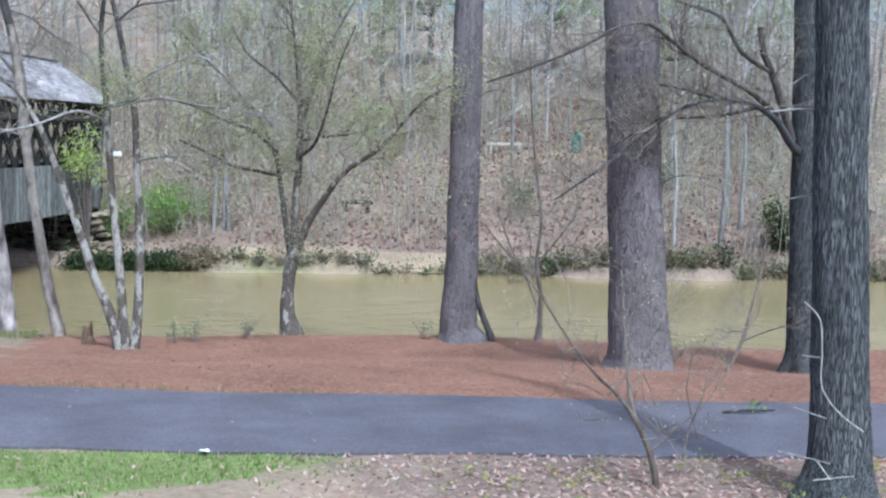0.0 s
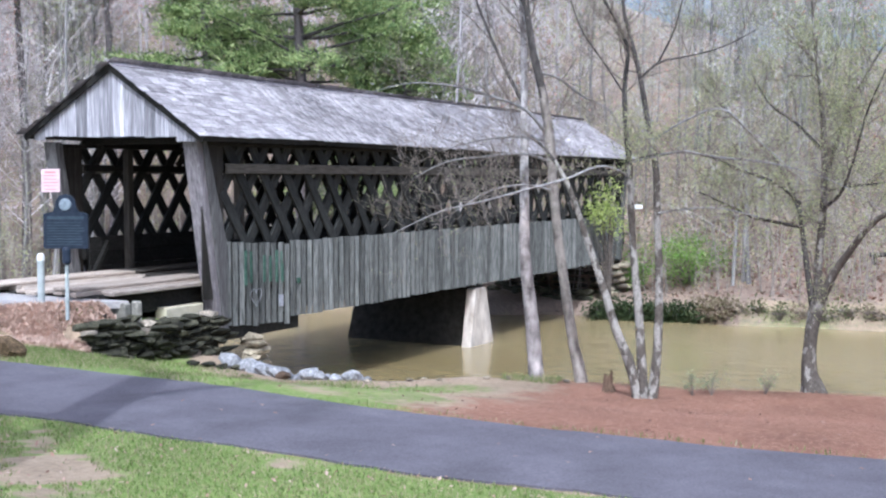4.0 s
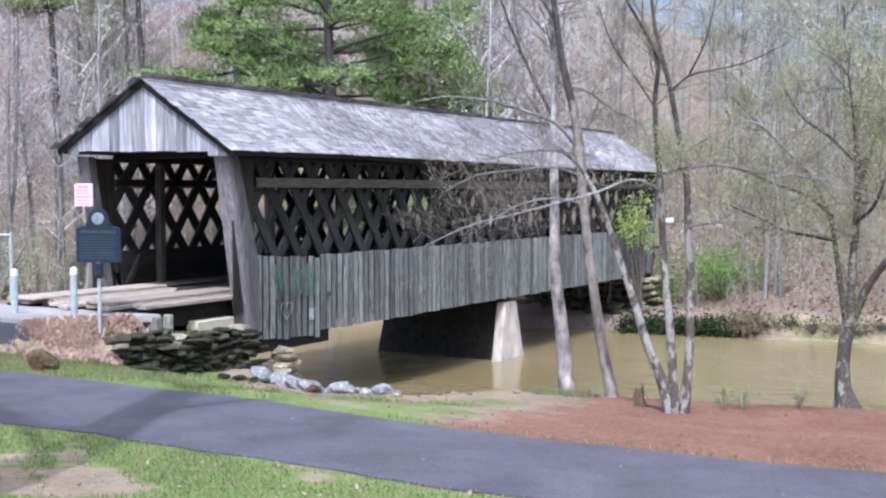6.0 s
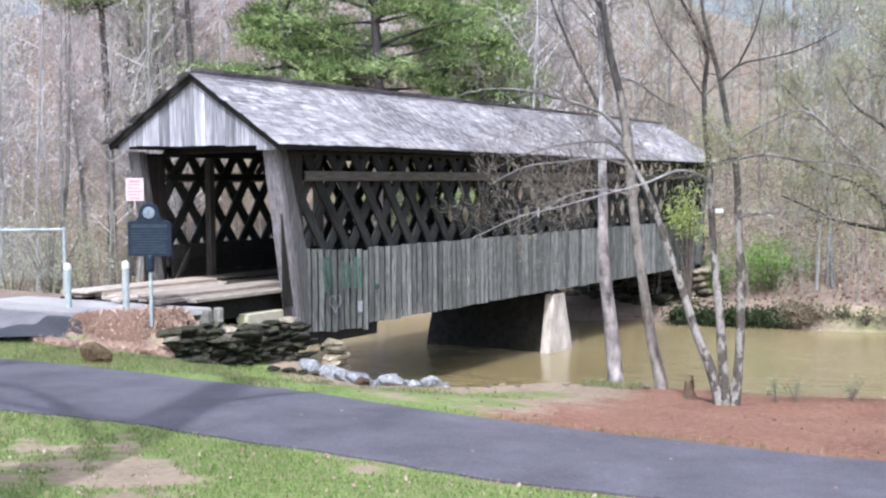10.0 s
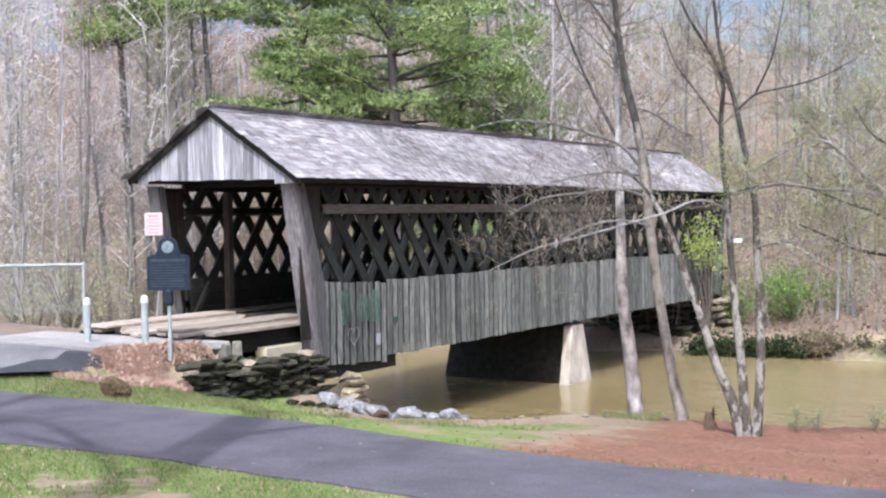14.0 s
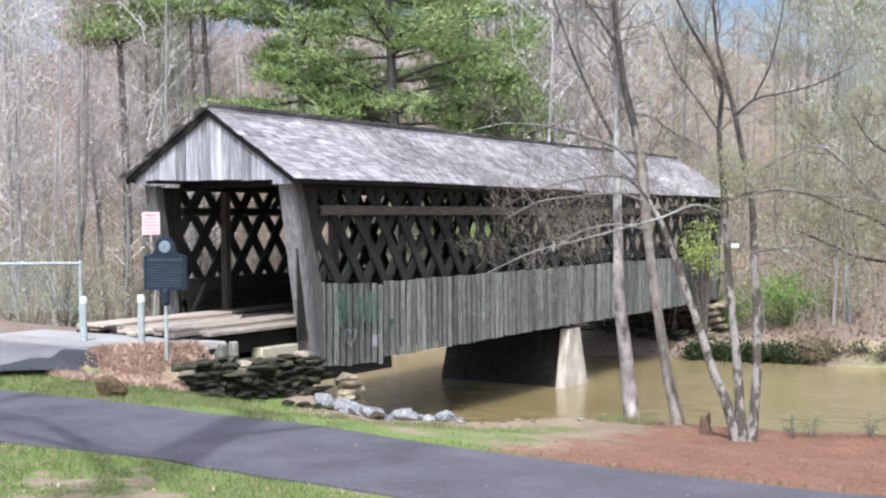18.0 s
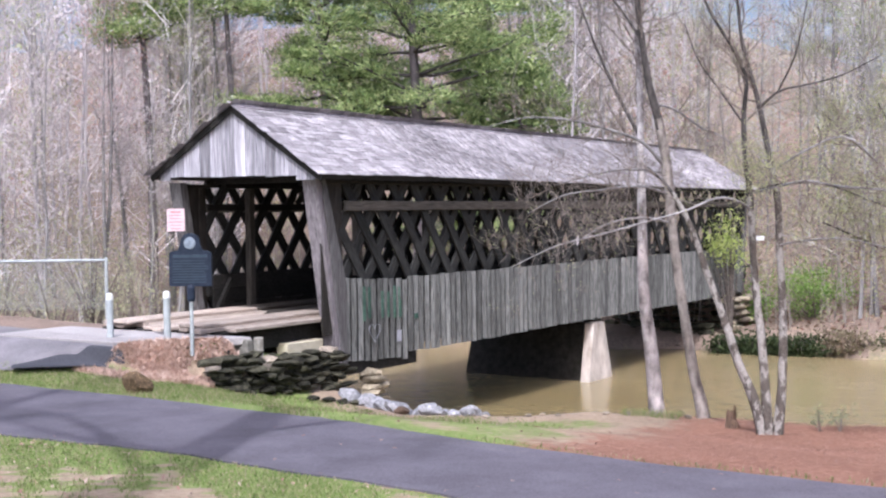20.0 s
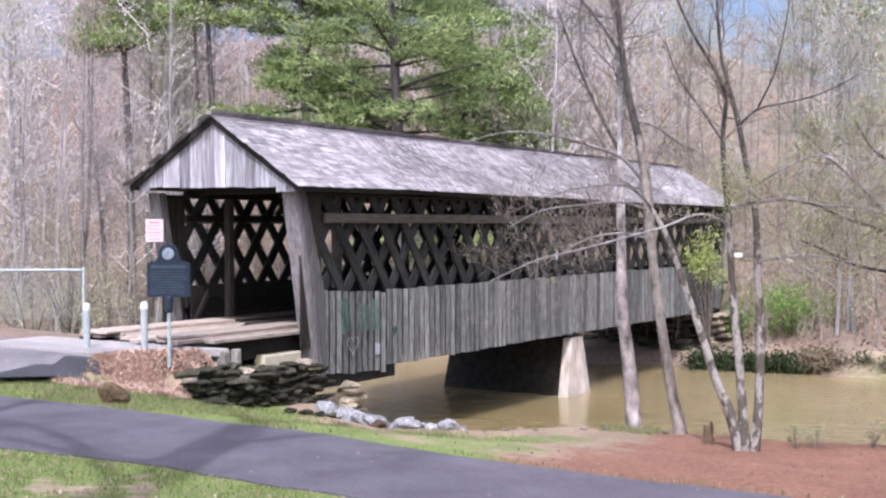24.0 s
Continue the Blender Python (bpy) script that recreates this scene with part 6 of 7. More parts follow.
def build_approach():
    """Concrete slab before the bridge and the asphalt ramp that joins it to the footpath."""
    f = bridge.matrix_world
    v, q = [], []
    n, m = 66, 24
    for i in range(n + 1):
        for k in range(m + 1):
            # the ramp falls from the slab to the footpath
            s = -2.0 - 4.4 * i / n
            rim = float(approach_rim(s)) + 0.08
            p = f @ Vector((s, rim + (9.0 - rim) * (k / m) ** 2, 0))
            v.append((p.x, p.y, max(ground_at(p.x, p.y), -0.5) + 0.022))
    for i in range(n):
        for k in range(m):
            j = i * (m + 1) + k
            q.append((j, j + 1, j + m + 2, j + m + 1))
    ob = mesh_object("ramp", v, q, PAVING, smooth=True)
    tagged(ob, "asphalt ramp rising from the footpath to the bridge", "pavement", kind="structure")
    v, q = [], []
    # dark sheet for the ramp's shaded shoulder, laid down its side to the lawn
    low = [(-3.43, 1.14), (-3.64, 1.66), (-4.12, 1.82), (-4.7, 2.25)]
    high = [(-3.36, 1.32), (-3.44, 1.9), (-3.74, 2.3), (-4.3, 2.75)]
    for i in range(25):
        u = i / 8.0
        k = min(int(u), 2)
        u -= k
        for j in range(9):
            w = j / 8.0
            x, y = ((low[k][c] * (1 - u) + low[k + 1][c] * u) * (1 - w) + (high[k][c] * (1 - u) + high[k + 1][c] * u) * w for c in (0, 1))
            p = f @ Vector((x, y, 0))
            v.append((p.x, p.y, ground_at(p.x, p.y) + 0.11 - 0.07 * w ** 3))
    for i in range(24):
        for k in range(8):
            j = i * 9 + k
            q.append((j, j + 9, j + 10, j + 1))
    ob = mesh_object("asphalt_patch", v, q, ASPHALT_DARK, smooth=True)
    tagged(ob, "dark asphalt sheet for the ramp's shaded shoulder", "pavement", kind="structure")
    slab = empty("approach_slab", bridge.matrix_world, "pale concrete slab before the bridge mouth", "pavement", kind="structure")
    for a, b in ((-2.62, -1.74), (-3.3, -2.635)):
        bm = bmesh.new()
        ring = [(b, float(approach_rim(b)) + 0.02), (b, 4.5), (a, 4.5), (a, float(approach_rim(a)) + 0.02)]
        top = [bm.verts.new((x, y, -0.103)) for x, y in ring]
        low = [bm.verts.new((x, y, -0.225)) for x, y in ring]
        bm.faces.new(top)
        bm.faces.new(low[::-1])
        for i in range(4):
            bm.faces.new((top[i], low[i], low[(i + 1) % 4], top[(i + 1) % 4]))
        bmesh.ops.bevel(bm, geom=bm.edges[:], offset=0.012, segments=1, affect="EDGES")
        part("slab", bm, PAVING_PALE, slab)


def rock(name, x, y, size, rng, material, label, squash=0.7, group=""):
    me = stone_mesh(rng, squash)
    me.materials.append(material)
    ob = new(name, me)
    ob.matrix_world = pose(x, y, ground_at(x, y) + size * squash * 0.5, rng.uniform(-12, 12), rng.uniform(-12, 12), rng.uniform(0, 360)) @ Matrix.Diagonal((size, size * rng.uniform(0.7, 1.0), size, 1))
    tagged(ob, label, "rock", group)


BOULDER = mottled("rusty_boulder", (0.03, 0.02, 0.012), (0.21, 0.145, 0.085), (1, 1, 1), 7.0, 2.5, vary=0.35, relief=0.8)


def build_rocks():
    rng = random.Random(12)
    rock("boulder", -10.98, 12.7, 0.25, rng, BOULDER, "rusty brown boulder lying on the lawn by the path", 0.9)
    for i in range(33):
        a = (i // 3) / 10
        x = -10.0 + 2.25 * a + rng.uniform(-0.08, 0.08)
        y = 16.72 - 0.45 * a + 0.34 * (i % 3) * (1 - 0.3 * a) + rng.uniform(-0.08, 0.08)
        rock("riprap_stone", x, y, rng.uniform(0.13, 0.27) * (1.1 - 0.3 * a), rng, STONE_PALE, "pale grey broken riprap stone on the bank", rng.uniform(0.5, 0.8), "riprap stones by the abutment")
    rock("riprap_stone", -8.95, 16.42, 0.17, rng, STUMP_WOOD, "dark reddish stone among the pale riprap", 0.5, "riprap stones by the abutment")
    for k in range(4):
        rock("riprap_stone", -10.55 + 0.24 * k, 16.4 + 0.05 * k, 0.17, rng, STONE_DARK, "dark flat stone at the foot of the bank", 0.4, "riprap stones by the abutment")
    for i in range(14):
        x = -8.0 + 0.26 * i + rng.uniform(-0.1, 0.1)
        y = np.interp(x, CREST_X, CREST_Y) + rng.uniform(-0.15, 0.1)
        rock("bank_stone", x, y, rng.uniform(0.03, 0.08), rng, STONE, "small tan stone along the bank edge", 0.5, "stones along the bank edge")


def build_stump():
    rng = random.Random(6)
    ob = empty("tree_stump", pose(-3.93, 16.85, ground_at(-3.93, 16.85)) @ Matrix.Scale(0.76, 4), "jagged broken brown tree stump on the bank", "stump")
    bm = bmesh.new()
    n, rings = 14, []
    tops = [rng.uniform(0.22, 0.36) for _ in range(n)]
    tops[2], tops[3], tops[9] = 0.42, 0.40, 0.38
    for h, r in ((-0.1, 0.15), (0.05, 0.12), (0.15, 0.095), (1.0, 0.085)):
        rings.append([bm.verts.new(((r + rng.uniform(-0.012, 0.012)) * math.cos(2 * math.pi * k / n), (r + rng.uniform(-0.012, 0.012)) * math.sin(2 * math.pi * k / n), h if h < 1 else tops[k])) for k in range(n)])
    mid = bm.verts.new((0, 0, 0.2))
    for a, b in zip(rings, rings[1:]):
        for k in range(n):
            bm.faces.new((a[k], a[(k + 1) % n], b[(k + 1) % n], b[k]))
    for k in range(n):
        bm.faces.new((rings[-1][k], rings[-1][(k + 1) % n], mid))
    part("stump_wood", bm, STUMP_WOOD, ob)


def build_fence():
    ob = empty("pipe_fence", pose(0, 0, 0), "galvanised pipe fence with wire mesh beside the approach", "fence")
    pts = [(-17.42, 19.3), (-19.5, 18.25), (-21.6, 17.2)]
    for x, y in pts:
        bm = bmesh.new()
        top = 1.0 - ground_at(x, y)
        lathe(bm, [(0.035, -0.3), (0.035, top), (0.02, top + 0.03)], 10)
        o = part("fence_post", bm, STEEL, ob)
        o.matrix_local = pose(x, y, ground_at(x, y))
    h = Heap()
    a, b = np.array((*pts[0], 0.97)), np.array((*pts[2], 0.97))
    h.put(*tube(np.array([a, (a + b) / 2, b]), [0.034] * 3, 8))
    o = new("top_rail", h.mesh("top_rail", STEEL, True))
    o.parent = ob
    h = Heap()
    n = 60
    for i in range(n):
        for sign in (1, -1):
            u0, u1 = i / n, (i + sign * 14) / n
            p, q = a + (b - a) * u0, a + (b - a) * u1
            z1 = 0.94
            if not 0 <= u1 <= 1:
                u = min(1.0, max(0.0, u1))
                z1 = -0.05 + 0.99 * abs(u - u0) / abs(u1 - u0)
                q = a + (b - a) * u
            p, q = np.array((p[0], p[1], -0.05)), np.array((q[0], q[1], z1))
            h.put(*tube(np.array([p, (p + q) / 2, q]), [0.003] * 3, 3))
    o = new("wire_mesh", h.mesh("wire_mesh", STEEL))
    o.parent = ob
    o["kind"] = "stuff"


build_approach()
build_rocks()
build_stump()
build_fence()


# ---- fallen leaves, needles and grass ----
LEAF_DRY = leafy("dry_leaves", [(0.30, 0.17, 0.14), (0.45, 0.29, 0.24), (0.60, 0.46, 0.40), (0.38, 0.20, 0.16)])
LEAF_BROWN = leafy("brown_forest_litter", [(0.16, 0.09, 0.068), (0.265, 0.155, 0.12), (0.345, 0.245, 0.20), (0.22, 0.118, 0.087)])
# pale litter for the western slope, its sunlit brightness part of the colour
LEAF_HILL = leafy("pale_hill_litter", [(0.34, 0.225, 0.165), (0.44, 0.32, 0.24), (0.52, 0.42, 0.325), (0.30, 0.195, 0.145)])
MULCH = leafy("bark_mulch", [(0.56, 0.405, 0.325), (0.63, 0.475, 0.39), (0.68, 0.53, 0.45)])
STRAW = leafy("pine_straw", [(0.22, 0.115, 0.082), (0.33, 0.185, 0.135), (0.43, 0.27, 0.20)])
BLADE = leafy("grass_blades", [(0.10, 0.15, 0.036), (0.165, 0.235, 0.06), (0.235, 0.295, 0.098), (0.37, 0.325, 0.20), (0.44, 0.37, 0.25)])


SPROUT = leafy("yellow_green_sprouts", [(0.22, 0.27, 0.07), (0.34, 0.36, 0.10), (0.44, 0.42, 0.14)])


def scatter(n, x0, x1, y0, y1, keep, rng):
    x, y = rng.uniform(x0, x1, n), rng.uniform(y0, y1, n)
    k = keep(x, y)
    return np.c_[x[k], y[k], land(x[k], y[k])]


def flat_pieces(heap, p, long_, wide, rng, tilt=0.25):
    n = len(p)
    a = rng.uniform(0, 2 * np.pi, n)
    d = np.c_[np.cos(a), np.sin(a), rng.normal(0, tilt, n)] * (long_ * rng.uniform(0.6, 1.4, n))[:, None]
    e = np.c_[-np.sin(a), np.cos(a), rng.normal(0, tilt, n)] * (wide * rng.uniform(0.6, 1.4, n))[:, None]
    c = p + np.c_[np.zeros(n), np.zeros(n), rng.uniform(0.006, 0.03, n)]
    v = np.stack([c - d, c - 0.2 * d + e, c + d, c - 0.1 * d - e], 1).reshape(-1, 3)
    heap.put(v, np.arange(4 * n).reshape(-1, 4))


def blades(heap, p, high, rng):
    n = len(p)
    a = rng.uniform(0, 2 * np.pi, n)
    w = np.c_[np.cos(a), np.sin(a), np.zeros(n)] * 0.005
    h = high * rng.uniform(0.4, 1.3, n)
    tip = np.c_[rng.normal(0, 0.35, n) * h, rng.normal(0, 0.35, n) * h, h]
    v = np.stack([p - w, p + w, p + 0.6 * tip + w * 0.8, p + tip], 1).reshape(-1, 3)
    heap.put(v, np.arange(4 * n).reshape(-1, 4))


def build_litter():
    rng = np.random.default_rng(9)
    near = lambda x: np.interp(x, EDGE_X, NEAR_EDGE)
    far = lambda x: np.interp(x, EDGE_X, FAR_EDGE)
    crest = lambda x: np.interp(x, CREST_X, CREST_Y)
    patch = lambda x, y: 0.5 * wave(x, y, 0.9, 2.0) + 0.4 * wave(x, y, 2.3, 5.0)
    h = Heap()
    p = scatter(80000, -12, 1.2, 5.2, 9.6, lambda x, y: (y < near(x) - 0.02) & (lawn_cover(x, y) + rng.normal(0, 0.12, x.shape) > 0.5), rng)
    blades(h, p, 0.032, rng)
    p = scatter(60000, -15, -6, 11.2, 16.4, lambda x, y: (y > far(x) + 0.03) & (y < crest(x) - 0.1) & (patch(x, y) + rng.normal(0, 0.3, x.shape) > -0.1 + 0.25 * (x + 9)) & (land(x, y) < -0.42), rng)
    blades(h, p, 0.05, rng)
    p = scatter(2600, -6, 0, 10.5, 11.4, lambda x, y: (y > far(x) + 0.02) & (y < far(x) + 0.22) & (rng.uniform(0, 1, x.shape) < 0.5), rng)
    blades(h, p, 0.05, rng)
    p = scatter(2500, -4, 18, 35.6, 37.0, lambda x, y: (land(x, y) > -2.36) & (land(x, y) < -1.5 + 0.3 * patch(x, y)), rng)
    blades(h, p, 0.2, rng)
    p = scatter(900, -9, 4, 35.7, 36.9, lambda x, y: (land(x, y) > -2.36) & (patch(x, y) > -0.2), rng)
    blades(h, p, 0.16, rng)
    p = scatter(900, -5.7, -4.8, 17.2, 17.75, lambda x, y: rng.uniform(0, 1, x.shape) < 0.6, rng)
    blades(h, p, 0.1, rng)
    tagged(new("lawn_grass", h.mesh("lawn_grass", BLADE)), "short patchy spring grass with dry blades", "grass", kind="stuff")
    h = Heap()
    p = scatter(52000, -6, 9, 10.3, 18.0, lambda x, y: (y > far(x) + 0.05) & (y < crest(x) + 0.6) & (x > -4.5 + patch(x, y)), rng)
    flat_pieces(h, p, 0.05, 0.003, rng, 0.15)
    tagged(new("pine_straw", h.mesh("pine_straw", STRAW)), "reddish fallen pine needles on the bank", "pine straw", kind="stuff")
    h = Heap()
    # bark mulch on the shoulder of the approach
    f = bridge.matrix_world
    u = np.c_[rng.uniform(-3.85, -1.95, 20000), rng.uniform(-1.12, 0.02, 20000)]
    u[:, 1] += approach_rim(u[:, 0])
    u = u[u[:, 1] > np.where(u[:, 0] > -2.95, -0.12, -0.25) + 0.08 * np.sin(u[:, 0] * 9)]
    p = np.c_[BX + u[:, 0] * UX + u[:, 1] * VX, BY + u[:, 0] * UY + u[:, 1] * VY]
    p = np.c_[p, land(p[:, 0], p[:, 1])]
    p[:, 2] += 0.03
    chips = Heap()
    flat_pieces(chips, p, 0.036, 0.018, rng, 0.9)
    tagged(new("bark_mulch", chips.mesh("bark_mulch", MULCH)), "pale rust bark mulch beside the approach", "mulch", kind="stuff")
    p = scatter(15000, -1.5, 6.5, 5.0, 8.7, lambda x, y: (y < near(x)) & (x + rng.normal(0, 0.5, x.shape) > 0.2 + 0.5 * patch(x, y)), rng)
    flat_pieces(h, p, 0.02, 0.011, rng, 0.4)
    p = scatter(1500, -12, 0.3, 5.0, 9.5, lambda x, y: y < near(x), rng)
    flat_pieces(h, p, 0.02, 0.012, rng, 0.4)
    p = scatter(70, -10, 5, 8.7, 11.5, lambda x, y: (y > near(x)) & (y < far(x)), rng)
    p[:, 2] += 0.025
    stray = Heap()
    q = scatter(900, -9, 8, 10.5, 17.5, lambda x, y: (y > far(x)) & (y < crest(x)), rng)
    flat_pieces(stray, q, 0.02, 0.011, rng, 0.4)
    flat_pieces(stray, p, 0.024, 0.014, rng, 0.2)
    tagged(new("stray_leaves", stray.mesh("stray_leaves", LEAF_BROWN)), "brown leaves strewn over the path and the bank", "leaves", kind="stuff")
    tagged(new("fallen_leaves", h.mesh("fallen_leaves", LEAF_DRY)), "scattered dry brown and tan leaves", "leaves", kind="stuff")
    h = Heap()
    p = scatter(90, 0.3, 5.5, 5.6, 8.4, lambda x, y: y < near(x) - 0.1, rng)
    for q in p:
        leaf_quads(h, q + np.c_[rng.normal(0, 0.03, 9), rng.normal(0, 0.03, 9), rng.uniform(0.02, 0.11, 9)], 0.016, rng, 2, 0.012)
    tagged(new("green_sprouts", h.mesh("green_sprouts", SPROUT)), "small yellow-green sprouts among the fallen leaves", "sprouts", kind="stuff")
    # brush and litter on the far bank
    h = Heap()
    p = scatter(40000, -22, 18, 37.9, 62.0, lambda x, y: y > 37.9, rng)
    east = p[:, 0] > -6.5 + rng.normal(0, 2.0, len(p))
    flat_pieces(h, p[east], 0.08, 0.045, rng, 0.5)
    tagged(new("hillside_leaves", h.mesh("hillside_leaves", LEAF_BROWN)), "deep brown leaf litter on the far bank", "leaves", kind="stuff")
    h = Heap()
    flat_pieces(h, p[~east], 0.08, 0.045, rng, 0.5)
    tagged(new("hillside_leaves", h.mesh("hillside_leaves", LEAF_HILL)), "deep dry leaf litter on the far bank", "leaves", kind="stuff")


build_litter()


def leaf_shrub(x, y, wide, high, material, count, seed, label, size=0.06, bare=0.0):
    """A loose bush: stems and many small leaves in uneven clumps."""
    rng = np.random.default_rng(seed)
    z = ground_at(x, y)
    ob = empty("bush", pose(x, y, z), label, "bush", "bushes on the far bank")
    st, lv, ends = Heap(), Heap(), []
    for _ in range(16):
        a, r = rng.uniform(0, 2 * np.pi), wide * rng.uniform(0.2, 1.0)
        tip = np.array([r * np.cos(a), r * np.sin(a), high * rng.uniform(0.45, 1.0)])
        pts = np.array([(0, 0, -0.1), tip * (0.35, 0.35, 0.5), tip])
        st.put(*tube(pts, [0.03, 0.02, 0.01], 4))
        line = np.c_[resample(np.c_[pts, [0.03, 0.02, 0.01]], 0.2)]
        grow(st, line, rng, 4, wide * 0.4, 0, 0.2, ends)
        ends.append(tip)
    ends = [e for e in ends if e[2] > bare * high]
    leaf_quads(lv, np.array(ends), size, rng, max(1, count // len(ends)), 0.16)
    for nm, hp, mt in (("stem_tangle", st, TWIG), ("foliage", lv, material)):
        o = new(nm, hp.mesh(nm, mt))
        o.parent = ob
        o["kind"] = "stuff"


EVERGREEN = leafy("dark_evergreen_leaves", [(0.024, 0.038, 0.016), (0.046, 0.066, 0.027), (0.085, 0.108, 0.045)])
EVERGREEN_PALE = leafy("dull_green_brush", [(0.09, 0.10, 0.05), (0.15, 0.16, 0.08), (0.20, 0.17, 0.11)])
BRUSH = leafy("brown_brush", [(0.24, 0.18, 0.14), (0.34, 0.27, 0.20), (0.20, 0.20, 0.10)])
leaf_shrub(-6.5, 39.3, 1.8, 1.5, GREEN, 4200, 1, "fresh bright green bush on the far bank", 0.042)
leaf_shrub(-8.3, 38.6, 0.7, 1.0, GREEN, 1000, 2, "fresh bright green bush beside the bridge end")
FRESH = leafy("fresh_yellow_green_leaves", [(0.30, 0.38, 0.10), (0.42, 0.50, 0.15), (0.52, 0.56, 0.24)])
leaf_shrub(-8.55, 36.6, 0.75, 3.7, FRESH, 1500, 9, "slender bush in yellow-green leaf beside the bridge end", 0.045, 0.62)
for k in range(9):
    leaf_shrub(-8.6 + 0.45 * k, 35.8 + 0.12 * (k % 2), 0.45, 0.5, EVERGREEN if k < 7 else BRUSH, 1300, 20 + k, "low dark evergreen bush overhanging the water")
for k in range(5, 16):
    leaf_shrub(-3.0 + 1.35 * k, 36.2 + 0.2 * (k % 3), 0.6, 0.28, BRUSH if k % 3 else EVERGREEN_PALE, 500, 40 + k, "low tangled brush along the far shore")
for k in range(26):
    leaf_shrub(3.2 + 0.54 * k, 35.95 + 0.15 * (k % 3), 0.5, 0.34 + 0.25 * ((k * 7) % 5) / 4, (EVERGREEN_PALE, BRUSH, EVERGREEN_PALE, BRUSH, EVERGREEN)[k % 5], 420, 90 + k, "low dark brush along the far shore")
for k in range(13):
    leaf_shrub(-4.6 + 0.62 * k, 35.92 + 0.1 * (k % 2), 0.42, 0.16 + 0.12 * ((k * 5) % 4) / 3, EVERGREEN_PALE if k % 3 else BRUSH, 150, 130 + k, "low olive brush at the water's edge")
PALE_OLIVE = leafy("pale_olive_leaves", [(0.32, 0.34, 0.20), (0.44, 0.45, 0.28), (0.50, 0.46, 0.34)])
for k, (bx, by, wd, hg) in enumerate(((-21.8, 23.6, 1.2, 2.6), (-24.6, 25.2, 1.5, 3.6), (-27.0, 25.4, 1.6, 3.2), (-24.2, 28.0, 1.5, 4.2), (-30.5, 28.4, 1.9, 4.4), (-28.0, 31.5, 1.8, 5.0))):
    leaf_shrub(bx, by, wd, hg, PALE_OLIVE, 1500, 160 + k, "loose pale olive bush behind the pipe fence", 0.035)
SOFT_GREEN = leafy("soft_green_leaves", [(0.10, 0.14, 0.06), (0.18, 0.22, 0.10), (0.27, 0.27, 0.15)])
leaf_shrub(13.3, 38.6, 1.1, 1.6, EVERGREEN, 3600, 71, "dark evergreen bush among the far trees", 0.06)
leaf_shrub(5.1, 41.5, 0.9, 1.9, SOFT_GREEN, 1400, 70, "thin green bush on the far hillside", 0.04)
leaf_shrub(10.8, 44.5, 0.9, 2.0, SOFT_GREEN, 1400, 72, "thin green bush on the far hillside", 0.04)


# ---- a park tree beside the lawn; two shade the path ----
tree = Tree("park_tree", (-5.75, 3.93, -0.05), BARK_RUGGED, "tall furrowed tree shading the lawn and path", "tree", twigs=0.6)
tree.limb([(0, 0, 0, 0.42), (0.02, 0, 1, 0.36), (0.0, 0.05, 6, 0.33), (0.05, 0.1, 11, 0.27), (0.0, 0.1, 15, 0.18), (0.1, 0.1, 18, 0.06)])
tree.limb([(0.0, 0.05, 6.2, 0.12), (-1.2, 0.4, 7.6, 0.09), (-2.6, 0.6, 8.8, 0.06), (-4.2, 0.5, 9.8, 0.02)])
tree.limb([(0.0, 0.05, 8.0, 0.12), (-0.9, -0.8, 9.4, 0.09), (-2.2, -1.4, 11, 0.05), (-3.4, -1.6, 12.4, 0.02)])
tree.limb([(0.05, 0.1, 9.4, 0.11), (1.0, 0.4, 10.8, 0.07), (1.9, 0.3, 12.4, 0.02)])
tree.limb([(0.0, 0.1, 11.5, 0.1), (-0.9, 0.6, 13, 0.07), (-2.1, 0.9, 15, 0.02)])
tree.done()

tree = Tree("park_tree", (-9.6, 4.4, -0.05), BARK_RUGGED, "tall slender tree whose crown shades the path", "tree", twigs=0.8)
tree.limb([(0, 0, 0, 0.24), (0.0, 0, 1, 0.2), (-0.1, 0.05, 6, 0.17), (0.05, 0.1, 11, 0.12), (0.0, 0.1, 16, 0.03)])
tree.limb([(-0.1, 0.05, 6.5, 0.08), (-1.0, 0.4, 8.2, 0.06), (-1.9, 0.6, 10, 0.02)])
tree.limb([(-0.05, 0.05, 8.0, 0.08), (0.9, -0.6, 9.6, 0.06), (1.9, -1.0, 11.5, 0.02)])
tree.limb([(0.0, 0.1, 9.6, 0.07), (-1.0, -0.4, 11.2, 0.05), (-1.8, -0.8, 13, 0.02)])
tree.limb([(0.05, 0.1, 10.8, 0.06), (0.9, 0.7, 12.4, 0.04), (1.5, 1.0, 14, 0.02)])
tree.done()

# ---- paint marks, tags and far things ----
GREEN_PAINT = mottled("faded_green_paint", (0.05, 0.10, 0.075), (0.10, 0.17, 0.13), (1, 1, 1), 12.0, 3.0, vary=0.2, relief=0.1)
for s0, wd, zlo, zhi in ((1.47, 0.075, -0.12, 0.52), (1.63, 0.075, -0.08, 0.50), (2.04, 0.07, -0.10, 0.40), (2.23, 0.07, -0.10, 0.38), (2.43, 0.075, -0.13, 0.48), (2.60, 0.075, -0.13, 0.45), (3.12, 0.12, -0.20, -0.10)):
    boxed("paint_bar", GREEN_PAINT, bridge, (s0, s0 + wd, 0.248, 0.262, zlo, zhi), "faded green painted bar on the siding", bevel=0)
SMEAR = mottled("pale_lavender_paint", (0.24, 0.24, 0.27), (0.42, 0.42, 0.46), (1, 1, 1), 12.0, 3.0, vary=0.15, relief=0.1)
